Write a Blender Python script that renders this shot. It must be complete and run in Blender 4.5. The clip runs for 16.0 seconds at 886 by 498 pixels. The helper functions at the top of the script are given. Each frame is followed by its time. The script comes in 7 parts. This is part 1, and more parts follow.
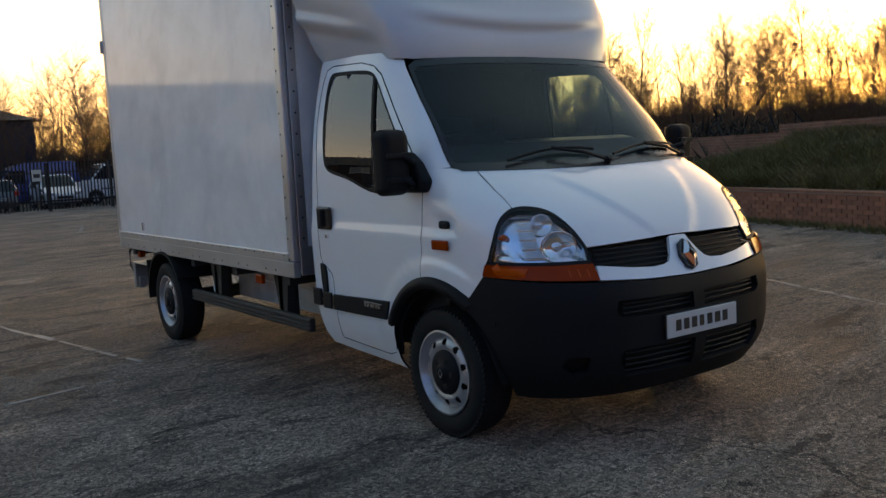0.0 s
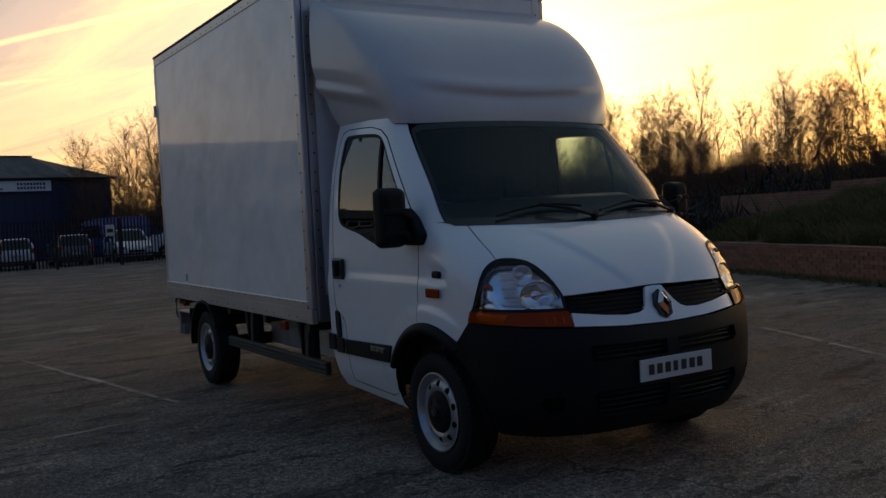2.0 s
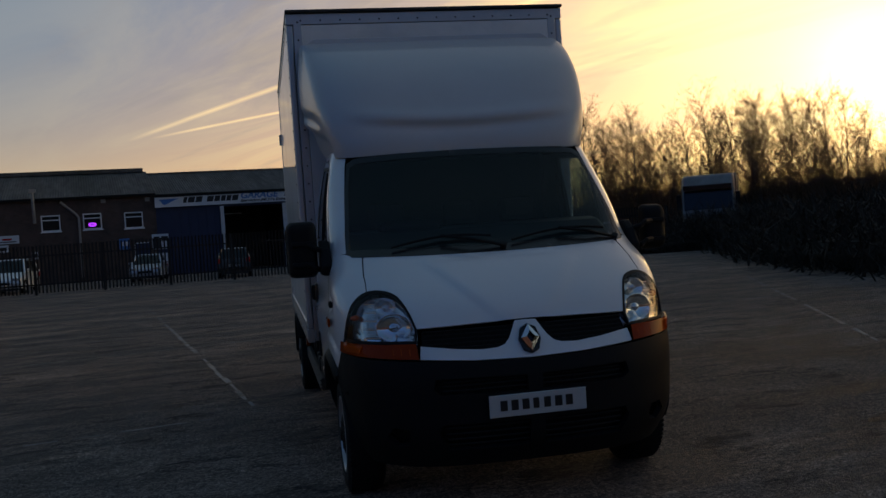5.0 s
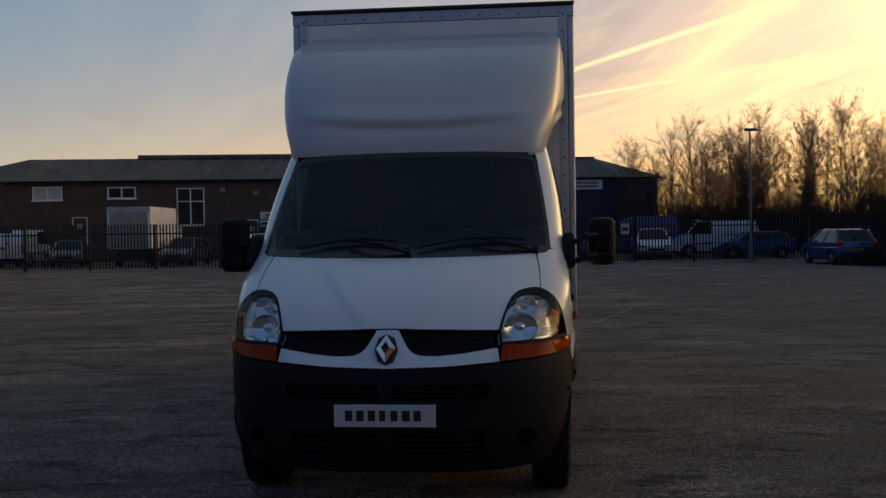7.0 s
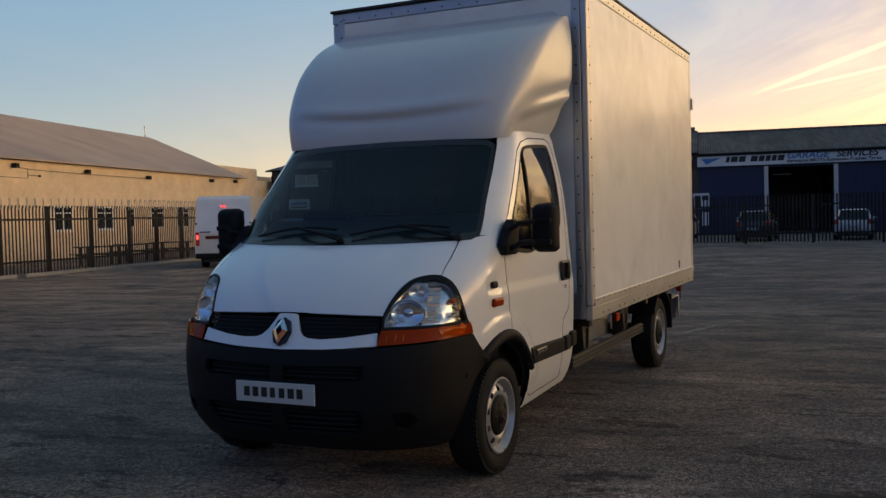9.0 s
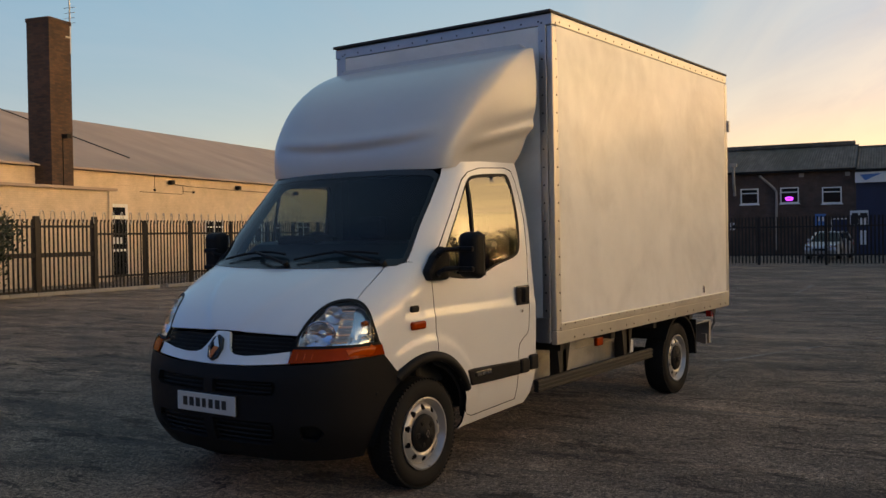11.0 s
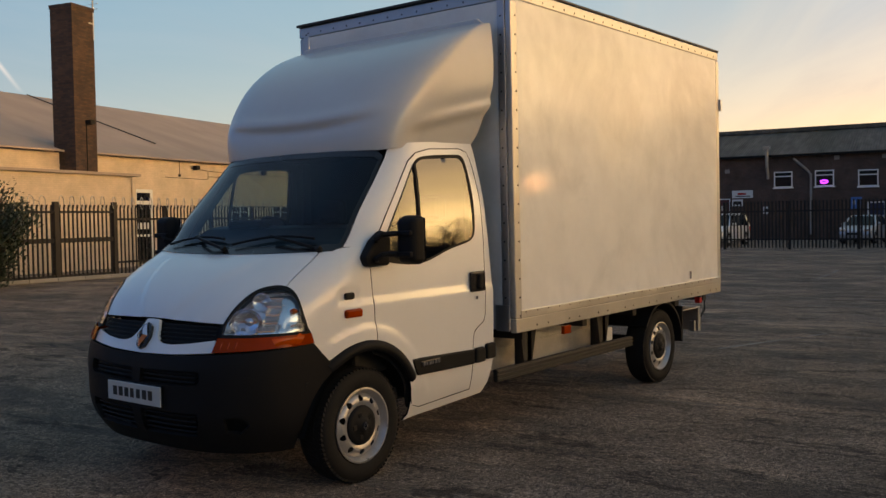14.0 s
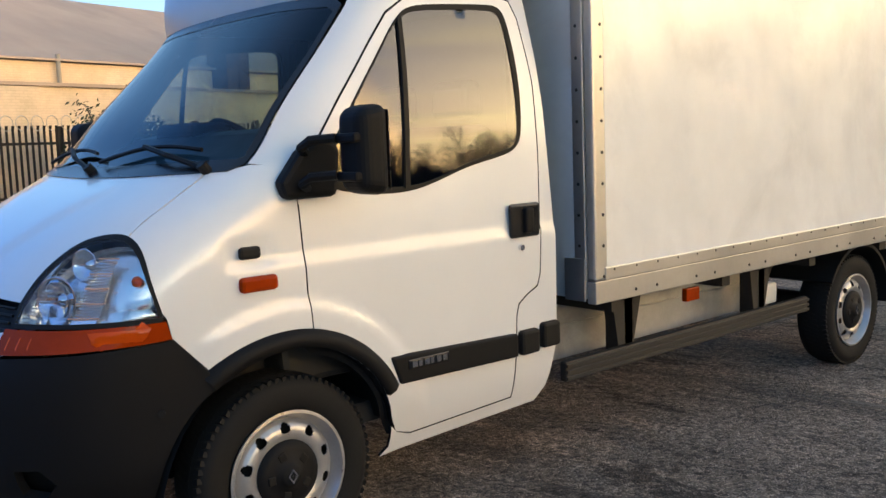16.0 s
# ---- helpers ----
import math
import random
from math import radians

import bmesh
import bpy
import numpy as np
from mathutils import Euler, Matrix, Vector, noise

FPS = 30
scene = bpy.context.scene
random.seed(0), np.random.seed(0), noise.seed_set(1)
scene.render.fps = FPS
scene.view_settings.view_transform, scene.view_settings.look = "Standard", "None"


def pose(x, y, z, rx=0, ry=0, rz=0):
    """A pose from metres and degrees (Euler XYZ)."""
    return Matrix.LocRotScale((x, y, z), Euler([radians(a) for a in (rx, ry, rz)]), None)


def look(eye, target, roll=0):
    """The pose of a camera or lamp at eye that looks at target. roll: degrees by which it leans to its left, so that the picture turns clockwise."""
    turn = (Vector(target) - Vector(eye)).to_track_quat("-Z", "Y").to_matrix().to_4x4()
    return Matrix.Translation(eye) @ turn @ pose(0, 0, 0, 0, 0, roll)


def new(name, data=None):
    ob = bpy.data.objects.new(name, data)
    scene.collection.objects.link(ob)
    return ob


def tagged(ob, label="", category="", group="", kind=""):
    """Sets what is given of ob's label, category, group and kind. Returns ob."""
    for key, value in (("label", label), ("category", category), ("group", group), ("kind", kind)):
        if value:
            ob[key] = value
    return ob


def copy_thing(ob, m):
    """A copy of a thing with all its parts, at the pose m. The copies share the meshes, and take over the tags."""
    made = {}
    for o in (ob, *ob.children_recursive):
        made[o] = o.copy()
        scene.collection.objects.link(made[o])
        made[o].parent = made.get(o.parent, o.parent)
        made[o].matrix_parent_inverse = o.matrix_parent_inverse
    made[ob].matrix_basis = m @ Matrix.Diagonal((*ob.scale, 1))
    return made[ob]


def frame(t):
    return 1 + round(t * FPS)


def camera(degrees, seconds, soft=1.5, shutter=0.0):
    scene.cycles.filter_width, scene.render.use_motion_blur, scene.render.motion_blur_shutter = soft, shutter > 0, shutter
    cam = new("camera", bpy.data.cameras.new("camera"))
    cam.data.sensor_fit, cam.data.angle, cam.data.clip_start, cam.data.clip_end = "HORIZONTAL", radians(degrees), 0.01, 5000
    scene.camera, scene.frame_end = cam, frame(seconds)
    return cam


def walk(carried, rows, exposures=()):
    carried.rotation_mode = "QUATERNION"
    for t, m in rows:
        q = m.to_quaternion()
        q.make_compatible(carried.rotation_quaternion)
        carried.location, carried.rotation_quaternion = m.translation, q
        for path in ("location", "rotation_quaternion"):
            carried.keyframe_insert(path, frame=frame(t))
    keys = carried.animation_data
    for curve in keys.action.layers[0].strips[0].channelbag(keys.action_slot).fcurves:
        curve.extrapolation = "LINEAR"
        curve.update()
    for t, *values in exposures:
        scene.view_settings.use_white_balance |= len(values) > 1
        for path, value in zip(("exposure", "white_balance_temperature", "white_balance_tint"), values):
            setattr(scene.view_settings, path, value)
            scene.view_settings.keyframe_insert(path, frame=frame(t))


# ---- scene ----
cam = camera(51.2, 16.0)
PATH = [
    (0, (-3.68, -3.951, 1.514), (-2.541, -2.321, 1.302), -3.1),
    (0.5, (-3.737, -4.221, 1.538), (-2.651, -2.542, 1.476), -3.2),
    (1, (-3.824, -4.388, 1.554), (-2.704, -2.732, 1.549), -2.2),
    (1.5, (-3.849, -4.414, 1.537), (-2.715, -2.767, 1.485), -2.4),
    (2, (-3.583, -4.525, 1.493), (-2.554, -2.813, 1.409), -3.0),
    (2.5, (-3.182, -4.704, 1.484), (-2.209, -2.957, 1.437), -2.7),
    (3, (-2.833, -4.878, 1.468), (-1.873, -3.124, 1.445), -3.3),
    (3.5, (-2.487, -5.204, 1.515), (-1.734, -3.352, 1.513), -3.3),
    (4, (-2.126, -5.383, 1.522), (-1.547, -3.469, 1.506), -3.5),
    (4.2, (-1.989, -5.438, 1.526), (-1.45, -3.512, 1.494), -3.9),
    (6.3, (-0.045, -5.61, 1.562), (0.01, -3.611, 1.522), -1.3),
    (6.5, (0.168, -5.606, 1.555), (0.163, -3.607, 1.513), -1.1),
    (7, (0.769, -5.583, 1.555), (0.574, -3.593, 1.509), -0.9),
    (7.5, (1.401, -5.515, 1.566), (1.002, -3.556, 1.509), -0.9),
    (8, (1.982, -5.445, 1.566), (1.418, -3.527, 1.512), -1.4),
    (8.5, (2.6, -5.376, 1.587), (1.87, -3.515, 1.514), -1.8),
    (9, (3.068, -5.078, 1.566), (2.196, -3.28, 1.487), -1.6),
    (9.2, (3.27, -5.013, 1.565), (2.335, -3.247, 1.491), -1.9),
    (11.3, (4.575, -4.597, 1.624), (3.393, -2.984, 1.581), -0.8),
    (11.5, (4.65, -4.654, 1.628), (3.471, -3.04, 1.577), -0.3),
    (12, (4.845, -4.695, 1.628), (3.674, -3.074, 1.581), 0.4),
    (12.5, (5.043, -4.666, 1.619), (3.86, -3.053, 1.597), -0.6),
    (13, (5.092, -4.616, 1.622), (3.891, -3.016, 1.606), -2.3),
    (13.5, (4.999, -4.422, 1.605), (3.775, -2.841, 1.559), -1.8),
    (14, (4.78, -4.044, 1.595), (3.545, -2.472, 1.524), -1.3),
    (14.5, (4.558, -3.513, 1.565), (3.264, -1.991, 1.478), -1.4),
    (15, (4.318, -2.916, 1.52), (2.915, -1.494, 1.419), -3.0),
    (15.5, (3.994, -2.248, 1.508), (2.541, -0.884, 1.338), -4.6),
    (16, (3.684, -1.582, 1.481), (2.172, -0.296, 1.246), -2.2),
]
EXPOSURES = [(0, 1.42, 7700, 17), (0.5, 1.23, 7300, 17), (1.0, 0.46, 6800, 16), (1.5, -0.04, 7000, 18), (2.0, 0.11, 7000, 18), (2.5, 0.01, 6800, 18), (3.0, -0.34, 6400, 15), (3.5, -0.54, 6300, 15), (4.0, -0.68, 6200, 15), (6.5, 0.05, 6600, 15.5), (7.0, 0.04, 6650, 16), (7.5, 0.01, 6800, 17), (8.0, 0.16, 6800, 18), (9.0, 0.57, 6550, 17), (11.5, 0.76, 7400, 18), (13.0, 0.71, 7400, 18.5), (14.0, 0.76, 7500, 17), (14.5, 0.78, 7600, 17), (15.0, 1.16, 6850, 15.5), (15.5, 1.41, 6650, 16), (16.0, 1.72, 5900, 11)]
# the yard falls gently towards the workshops, so the van and the path lean by that much
LEAN = Matrix.Rotation(radians(0.34), 4, "X")
walk(cam, [(t, LEAN @ look(eye, target, roll)) for t, eye, target, roll in PATH], EXPOSURES)

# ---- world, sun, exposure ----
SUN_AZ, SUN_EL = 32.1, 2.0
sun_dir = Vector((math.sin(radians(SUN_AZ)) * math.cos(radians(SUN_EL)), math.cos(radians(SUN_AZ)) * math.cos(radians(SUN_EL)), math.sin(radians(SUN_EL))))


class Nodes:
    """A short hand for building node trees."""

    def __init__(self, tree):
        self.tree = tree
        self.tree.nodes.clear()

    def add(self, kind, **sets):
        n = self.tree.nodes.new(kind)
        for key, value in sets.items():
            setattr(n, key, value)
        return n

    def put(self, socket, value):
        if isinstance(value, bpy.types.NodeSocket):
            self.tree.links.new(value, socket)
        elif value is not None:
            socket.default_value = value

    def math(self, op, a, b=None, c=None, clamp=False):
        n = self.add("ShaderNodeMath", operation=op, use_clamp=clamp)
        for i, v in enumerate((a, b, c)):
            self.put(n.inputs[i], v)
        return n.outputs[0]

    def vec(self, op, a, b=None):
        n = self.add("ShaderNodeVectorMath", operation=op)
        self.put(n.inputs[0], a)
        self.put(n.inputs[1], b)
        return n.outputs["Value"] if op in ("DOT_PRODUCT", "LENGTH") else n.outputs[0]

    def noise(self, vector, scale, detail=4.0, rough=0.5, distort=0.0):
        n = self.add("ShaderNodeTexNoise")
        self.put(n.inputs["Vector"], vector)
        n.inputs["Scale"].default_value, n.inputs["Detail"].default_value = scale, detail
        n.inputs["Roughness"].default_value, n.inputs["Distortion"].default_value = rough, distort
        return n.outputs["Fac"]

    def ramp(self, fac, *stops):
        n = self.add("ShaderNodeValToRGB")
        self.put(n.inputs[0], fac)
        el = n.color_ramp.elements
        while len(el) < len(stops):
            el.new(0.5)
        for e, (p, c) in zip(el, stops):
            e.position, e.color = p, (*c, 1) if len(c) == 3 else c
        return n.outputs[0]

    def mix(self, fac, a, b, blend="MIX"):
        n = self.add("ShaderNodeMix", data_type="RGBA", blend_type=blend)
        self.put(n.inputs[0], fac)
        self.put(n.inputs[6], a)
        self.put(n.inputs[7], b)
        return n.outputs[2]

    def scaled(self, vector, x, y, z):
        n = self.add("ShaderNodeVectorMath", operation="MULTIPLY")
        self.put(n.inputs[0], vector)
        n.inputs[1].default_value = (x, y, z)
        return n.outputs[0]


def make_world():
    world = bpy.data.worlds.new("sunset_sky")
    scene.world = world
    world.use_nodes = True
    k = Nodes(world.node_tree)
    sky = k.add("ShaderNodeTexSky", sky_type="NISHITA", sun_disc=False, sun_elevation=radians(SUN_EL + 1.0), sun_rotation=radians(SUN_AZ), air_density=1.0, dust_density=0.3, ozone_density=5.0)
    way = k.vec("NORMALIZE", k.add("ShaderNodeTexCoord").outputs["Generated"])
    sep = k.add("ShaderNodeSeparateXYZ")
    k.put(sep.inputs[0], way)
    up = k.math("MAXIMUM", sep.outputs[2], 0.0)
    # the glow stands over the trees, a little above the sun itself
    near = k.math("MAXIMUM", k.vec("DOT_PRODUCT", way, (0.593, 0.796, 0.122)), 0.0)
    wide, glow, core = k.math("POWER", near, 16.0), k.math("POWER", near, 60.0), k.math("POWER", near, 500.0)
    # clouds lie on a sheet overhead: their streaks shrink towards the horizon
    flat = k.math("DIVIDE", 1.0, k.math("ADD", up, 0.10))
    comb = k.add("ShaderNodeCombineXYZ")
    k.put(comb.inputs[0], k.math("MULTIPLY", sep.outputs[0], flat))
    k.put(comb.inputs[1], k.math("MULTIPLY", sep.outputs[1], flat))
    turned = k.add("ShaderNodeVectorRotate", rotation_type="Z_AXIS")
    k.put(turned.inputs["Vector"], comb.outputs[0])
    turned.inputs["Angle"].default_value = radians(63)
    streak = k.noise(k.scaled(turned.outputs[0], 0.38, 1.0, 1), 1.25, 8, 0.62, 1.1)
    veil = k.noise(k.scaled(turned.outputs[0], 0.6, 1.0, 1), 0.42, 3, 0.5)
    cover = k.math("MULTIPLY", k.ramp(streak, (0.44, (0, 0, 0)), (0.60, (1, 1, 1))), k.ramp(veil, (0.36, (0.05, 0.05, 0.05)), (0.60, (1, 1, 1))))
    # vapour trails: two long thin bands across that sheet
    rot = k.add("ShaderNodeSeparateXYZ")
    k.put(rot.inputs[0], comb.outputs[0])
    trails = None
    for slope, offset, width, x0, x1 in TRAILS:
        line = k.math("ABSOLUTE", k.math("SUBTRACT", k.math("SUBTRACT", rot.outputs[1], k.math("MULTIPLY", rot.outputs[0], slope)), offset))
        band = k.math("SUBTRACT", 1.0, k.math("DIVIDE", line, width), clamp=True)
        ends = k.math("MULTIPLY", k.math("MULTIPLY", k.math("SUBTRACT", rot.outputs[0], x0), 4.0, clamp=True), k.math("MULTIPLY", k.math("SUBTRACT", x1, rot.outputs[0]), 4.0, clamp=True))
        band = k.math("MULTIPLY", band, ends)
        trails = band if trails is None else k.math("MAXIMUM", trails, band)
    trails = k.math("MULTIPLY", trails, k.ramp(k.noise(comb.outputs[0], 3.0, 3), (0.3, (0.5, 0.5, 0.5)), (0.6, (1, 1, 1))))
    # the lower sky: a hazy warm belt over the horizon, wider towards the sun
    lower = k.math("SUBTRACT", 1.0, up, clamp=True)
    golden = k.ramp(k.vec("DOT_PRODUCT", way, (0.85, 0.50, 0.0)), (0.35, (0, 0, 0)), (0.80, (1, 1, 1)))
    belt = k.mix(golden, k.math("POWER", lower, 9.0), k.math("POWER", lower, 5.2))
    side = k.math("ADD", k.math("MULTIPLY", k.vec("DOT_PRODUCT", way, tuple(sun_dir)), 0.5), 0.5)
    warm = k.ramp(side, (0.0, (0.44, 0.42, 0.44)), (0.35, (0.52, 0.57, 0.54)), (0.60, (0.76, 0.77, 0.58)), (0.72, (1.08, 0.90, 0.52)), (0.85, (1.53, 1.08, 0.38)), (1.0, (2.45, 1.50, 0.40)))
    high = k.ramp(side, (0.0, (0.17, 0.25, 0.42)), (0.2, (0.20, 0.30, 0.46)), (0.5, (0.18, 0.385, 0.53)), (0.8, (0.26, 0.445, 0.54)), (0.92, (0.38, 0.48, 0.57)), (1.0, (1.15, 0.98, 0.72)))
    # open sky beyond the yard's sunny side glows more strongly low down
    open_side = k.ramp(sep.outputs[0], (0.78, (0.08, 0.08, 0.08)), (0.98, (1.0, 1.0, 1.0)))
    warm = k.mix(1.0, warm, k.mix(1.0, open_side, (16.0, 12.9, 9.2, 1), "MULTIPLY"), "MULTIPLY")
    high = k.mix(1.0, high, k.ramp(up, (0.25, (1, 1, 1)), (0.75, (0.72, 0.64, 0.58))), "MULTIPLY")
    # the sky away from the sunset is darker and bluer
    east = k.ramp(k.math("ADD", k.math("MULTIPLY", sep.outputs[1], 0.5), 0.5), (0.12, (0.60, 0.68, 0.84)), (0.42, (0.72, 0.80, 0.94)), (0.58, (1, 1, 1)))
    # deep blue over the sheds, opposite the sunset
    west = k.math("MULTIPLY", k.math("MULTIPLY", sep.outputs[0], -1.7, clamp=True), k.math("SUBTRACT", 1.0, k.math("MULTIPLY", k.math("ADD", sep.outputs[1], 0.15), 2.2, clamp=True)))
    base = k.mix(belt, high, warm)
    base = k.mix(1.0, base, east, "MULTIPLY")
    base = k.mix(west, base, k.mix(1.0, base, (0.50, 0.82, 1.12, 1), "MULTIPLY"))
    lit = k.ramp(side, (0.0, (0.36, 0.40, 0.48)), (0.55, (0.60, 0.62, 0.62)), (0.85, (1.02, 0.90, 0.60)), (1.0, (2.8, 2.0, 0.62)))
    base = k.mix(k.math("MULTIPLY", cover, k.ramp(side, (0.3, (0.10, 0.10, 0.10)), (0.75, (0.12, 0.12, 0.12)), (0.90, (0.20, 0.20, 0.20)), (0.97, (0.80, 0.80, 0.80)))), base, lit)
    # greyer bars of cloud between the bright ones
    bars = k.noise(k.scaled(turned.outputs[0], 0.30, 1.1, 1), 1.9, 6, 0.6, 0.8)
    base = k.mix(k.math("MULTIPLY", k.ramp(bars, (0.50, (0, 0, 0)), (0.66, (1, 1, 1))), k.math("MAXIMUM", k.ramp(side, (0.5, (0.06, 0.06, 0.06)), (0.84, (0.15, 0.15, 0.15)), (0.95, (0.62, 0.62, 0.62))), k.math("MAXIMUM", k.math("MULTIPLY", golden, 0.18), k.math("MULTIPLY", k.ramp(sep.outputs[0], (0.86, (0, 0, 0)), (0.96, (1, 1, 1))), 0.85)))), base, k.ramp(side, (0.5, (0.36, 0.38, 0.44)), (0.9, (0.62, 0.51, 0.38)), (1.0, (0.95, 0.70, 0.38))))
    base = k.mix(k.math("MULTIPLY", trails, 0.75), base, k.mix(1.0, lit, (1.5, 1.35, 1.2, 1), "MULTIPLY"))
    halo = k.mix(1.0, k.mix(1.0, k.mix(wide, (0, 0, 0, 1), (0.95, 0.60, 0.20, 1)), k.mix(glow, (0, 0, 0, 1), (2.3, 1.64, 0.62, 1)), "ADD"), k.mix(core, (0, 0, 0, 1), (3.0, 2.1, 0.9, 1)), "ADD")
    base = k.mix(1.0, base, halo, "ADD")
    sky_bg, cloud_bg, total, out = k.add("ShaderNodeBackground"), k.add("ShaderNodeBackground"), k.add("ShaderNodeAddShader"), k.add("ShaderNodeOutputWorld")
    k.put(sky_bg.inputs[0], sky.outputs[0])
    sky_bg.inputs[1].default_value = 0.05
    k.put(cloud_bg.inputs[0], base)
    cloud_bg.inputs[1].default_value = 0.62
    k.put(total.inputs[0], sky_bg.outputs[0])
    k.put(total.inputs[1], cloud_bg.outputs[0])
    k.put(out.inputs[0], total.outputs[0])


TRAILS = ((-1.22, 3.85, 0.052, -0.6, 1.4), (-0.672, 4.228, 0.036, -0.5, 0.62), (-0.755, -0.878, 0.019, -3.80, -2.2))
make_world()
sun = new("sun", bpy.data.lights.new("sun", "SUN"))
sun.data.energy, sun.data.angle, sun.data.color = 0.1, radians(1.5), (1.0, 0.46, 0.18)
sun.matrix_world = look((0, 0, 0), tuple(-sun_dir))

# ---- materials ----


def material(name, colour, rough=0.5, metal=0.0, vary=0.12, scale=6.0, bump=0.0, fine=80.0, coat=0.0, coat_rough=0.05, relief_detail=3.0, stain=None, stain_amount=0.0, stretch=(1, 1, 1), spec=0.5, random_piece=0.0):
    """A principled surface with grain at two scales, optional stains and fine relief; sizes in metres."""
    m = bpy.data.materials.new(name)
    m.use_nodes = True
    k = Nodes(m.node_tree)
    p, out = k.add("ShaderNodeBsdfPrincipled"), k.add("ShaderNodeOutputMaterial")
    k.put(out.inputs[0], p.outputs[0])
    where = k.scaled(k.add("ShaderNodeTexCoord").outputs["Object"], *stretch)
    big, small = k.noise(where, scale, 5, 0.6), k.noise(where, fine, relief_detail, 0.6)
    dark, light = tuple(c * (1 - vary) for c in colour), tuple(min(1, c * (1 + vary)) for c in colour)
    shade = k.ramp(big, (0.3, dark), (0.7, light))
    shade = k.mix(vary * 1.5, shade, k.ramp(small, (0.3, dark), (0.7, light)))
    if stain:
        blot = k.noise(where, scale * 0.35, 6, 0.65, 0.5)
        shade = k.mix(k.math("MULTIPLY", k.ramp(blot, (0.48, (0, 0, 0)), (0.66, (1, 1, 1))), stain_amount), shade, (*stain, 1))
    if random_piece:
        rnd = k.add("ShaderNodeObjectInfo").outputs["Random"]
        shade = k.mix(random_piece, shade, k.ramp(rnd, (0.0, tuple(c * 0.55 for c in colour)), (1.0, light)))
    k.put(p.inputs["Base Color"], shade)
    k.put(p.inputs["Roughness"], k.ramp(big, (0.2, (max(rough - 0.08 * min(1, vary * 8), 0.02),) * 3), (0.8, (min(rough + 0.1 * min(1, vary * 8), 1),) * 3)))
    p.inputs["Metallic"].default_value = metal
    p.inputs["Coat Weight"].default_value = coat
    p.inputs["Coat Roughness"].default_value = coat_rough
    p.inputs["Specular IOR Level"].default_value = spec
    if bump:
        b = k.add("ShaderNodeBump")
        b.inputs["Strength"].default_value, b.inputs["Distance"].default_value = 0.5, bump
        k.put(b.inputs["Height"], small)
        k.put(p.inputs["Normal"], b.outputs[0])
    return m


def glass_material(name, tint, rough=0.0, ior=1.45, power=5.0):
    m = bpy.data.materials.new(name)
    m.use_nodes = True
    k = Nodes(m.node_tree)
    see, gloss, mixed, out = k.add("ShaderNodeBsdfTransparent"), k.add("ShaderNodeBsdfGlossy"), k.add("ShaderNodeMixShader"), k.add("ShaderNodeOutputMaterial")
    see.inputs[0].default_value = (*tint, 1)
    gloss.inputs["Roughness"].default_value = rough
    face = k.add("ShaderNodeLayerWeight")
    face.inputs[0].default_value = 0.5
    f0 = ((ior - 1) / (ior + 1)) ** 2
    k.put(mixed.inputs[0], k.math("ADD", k.math("MULTIPLY", k.math("POWER", face.outputs["Facing"], power), 0.95 - f0), f0))
    k.put(mixed.inputs[1], see.outputs[0])
    k.put(mixed.inputs[2], gloss.outputs[0])
    k.put(out.inputs[0], mixed.outputs[0])
    return m


def glow_material(name, colour, strength):
    m = bpy.data.materials.new(name)
    m.use_nodes = True
    k = Nodes(m.node_tree)
    e, out = k.add("ShaderNodeEmission"), k.add("ShaderNodeOutputMaterial")
    e.inputs[0].default_value, e.inputs[1].default_value = (*colour, 1), strength
    k.put(out.inputs[0], e.outputs[0])
    return m


def brick_material(name, a, b, mortar, scale=1.0, rough=0.85, grime=0.55):
    """Courses of bricks of real size, 225 by 75 mm, with raised faces; wraps round upright walls."""
    m = bpy.data.materials.new(name)
    m.use_nodes = True
    k = Nodes(m.node_tree)
    p, out = k.add("ShaderNodeBsdfPrincipled"), k.add("ShaderNodeOutputMaterial")
    k.put(out.inputs[0], p.outputs[0])
    sep, comb = k.add("ShaderNodeSeparateXYZ"), k.add("ShaderNodeCombineXYZ")
    where = k.add("ShaderNodeTexCoord").outputs["Object"]
    k.put(sep.inputs[0], where)
    k.put(comb.inputs[0], k.math("ADD", sep.outputs[0], sep.outputs[1]))
    k.put(comb.inputs[1], sep.outputs[2])
    t = k.add("ShaderNodeTexBrick")
    k.put(t.inputs["Vector"], comb.outputs[0])
    t.inputs["Color1"].default_value, t.inputs["Color2"].default_value, t.inputs["Mortar"].default_value = (*a, 1), (*b, 1), (*mortar, 1)
    t.inputs["Scale"].default_value, t.inputs["Mortar Size"].default_value = 1.0 / scale, 0.008
    t.inputs["Brick Width"].default_value, t.inputs["Row Height"].default_value = 0.225, 0.075
    dirt = k.noise(where, 1.2, 6, 0.65)
    k.put(p.inputs["Base Color"], k.mix(1.0, t.outputs[0], k.ramp(dirt, (0.3, (grime, grime * 0.97, grime * 0.92)), (0.7, (1.15, 1.1, 1.1))), "MULTIPLY"))
    p.inputs["Roughness"].default_value = rough
    bmp = k.add("ShaderNodeBump")
    bmp.inputs["Distance"].default_value, bmp.inputs["Strength"].default_value = 0.008, 0.7
    k.put(bmp.inputs["Height"], k.math("SUBTRACT", k.math("MULTIPLY", k.noise(where, 60, 2), 0.3), t.outputs["Fac"]))
    k.put(p.inputs["Normal"], bmp.outputs[0])
    return m


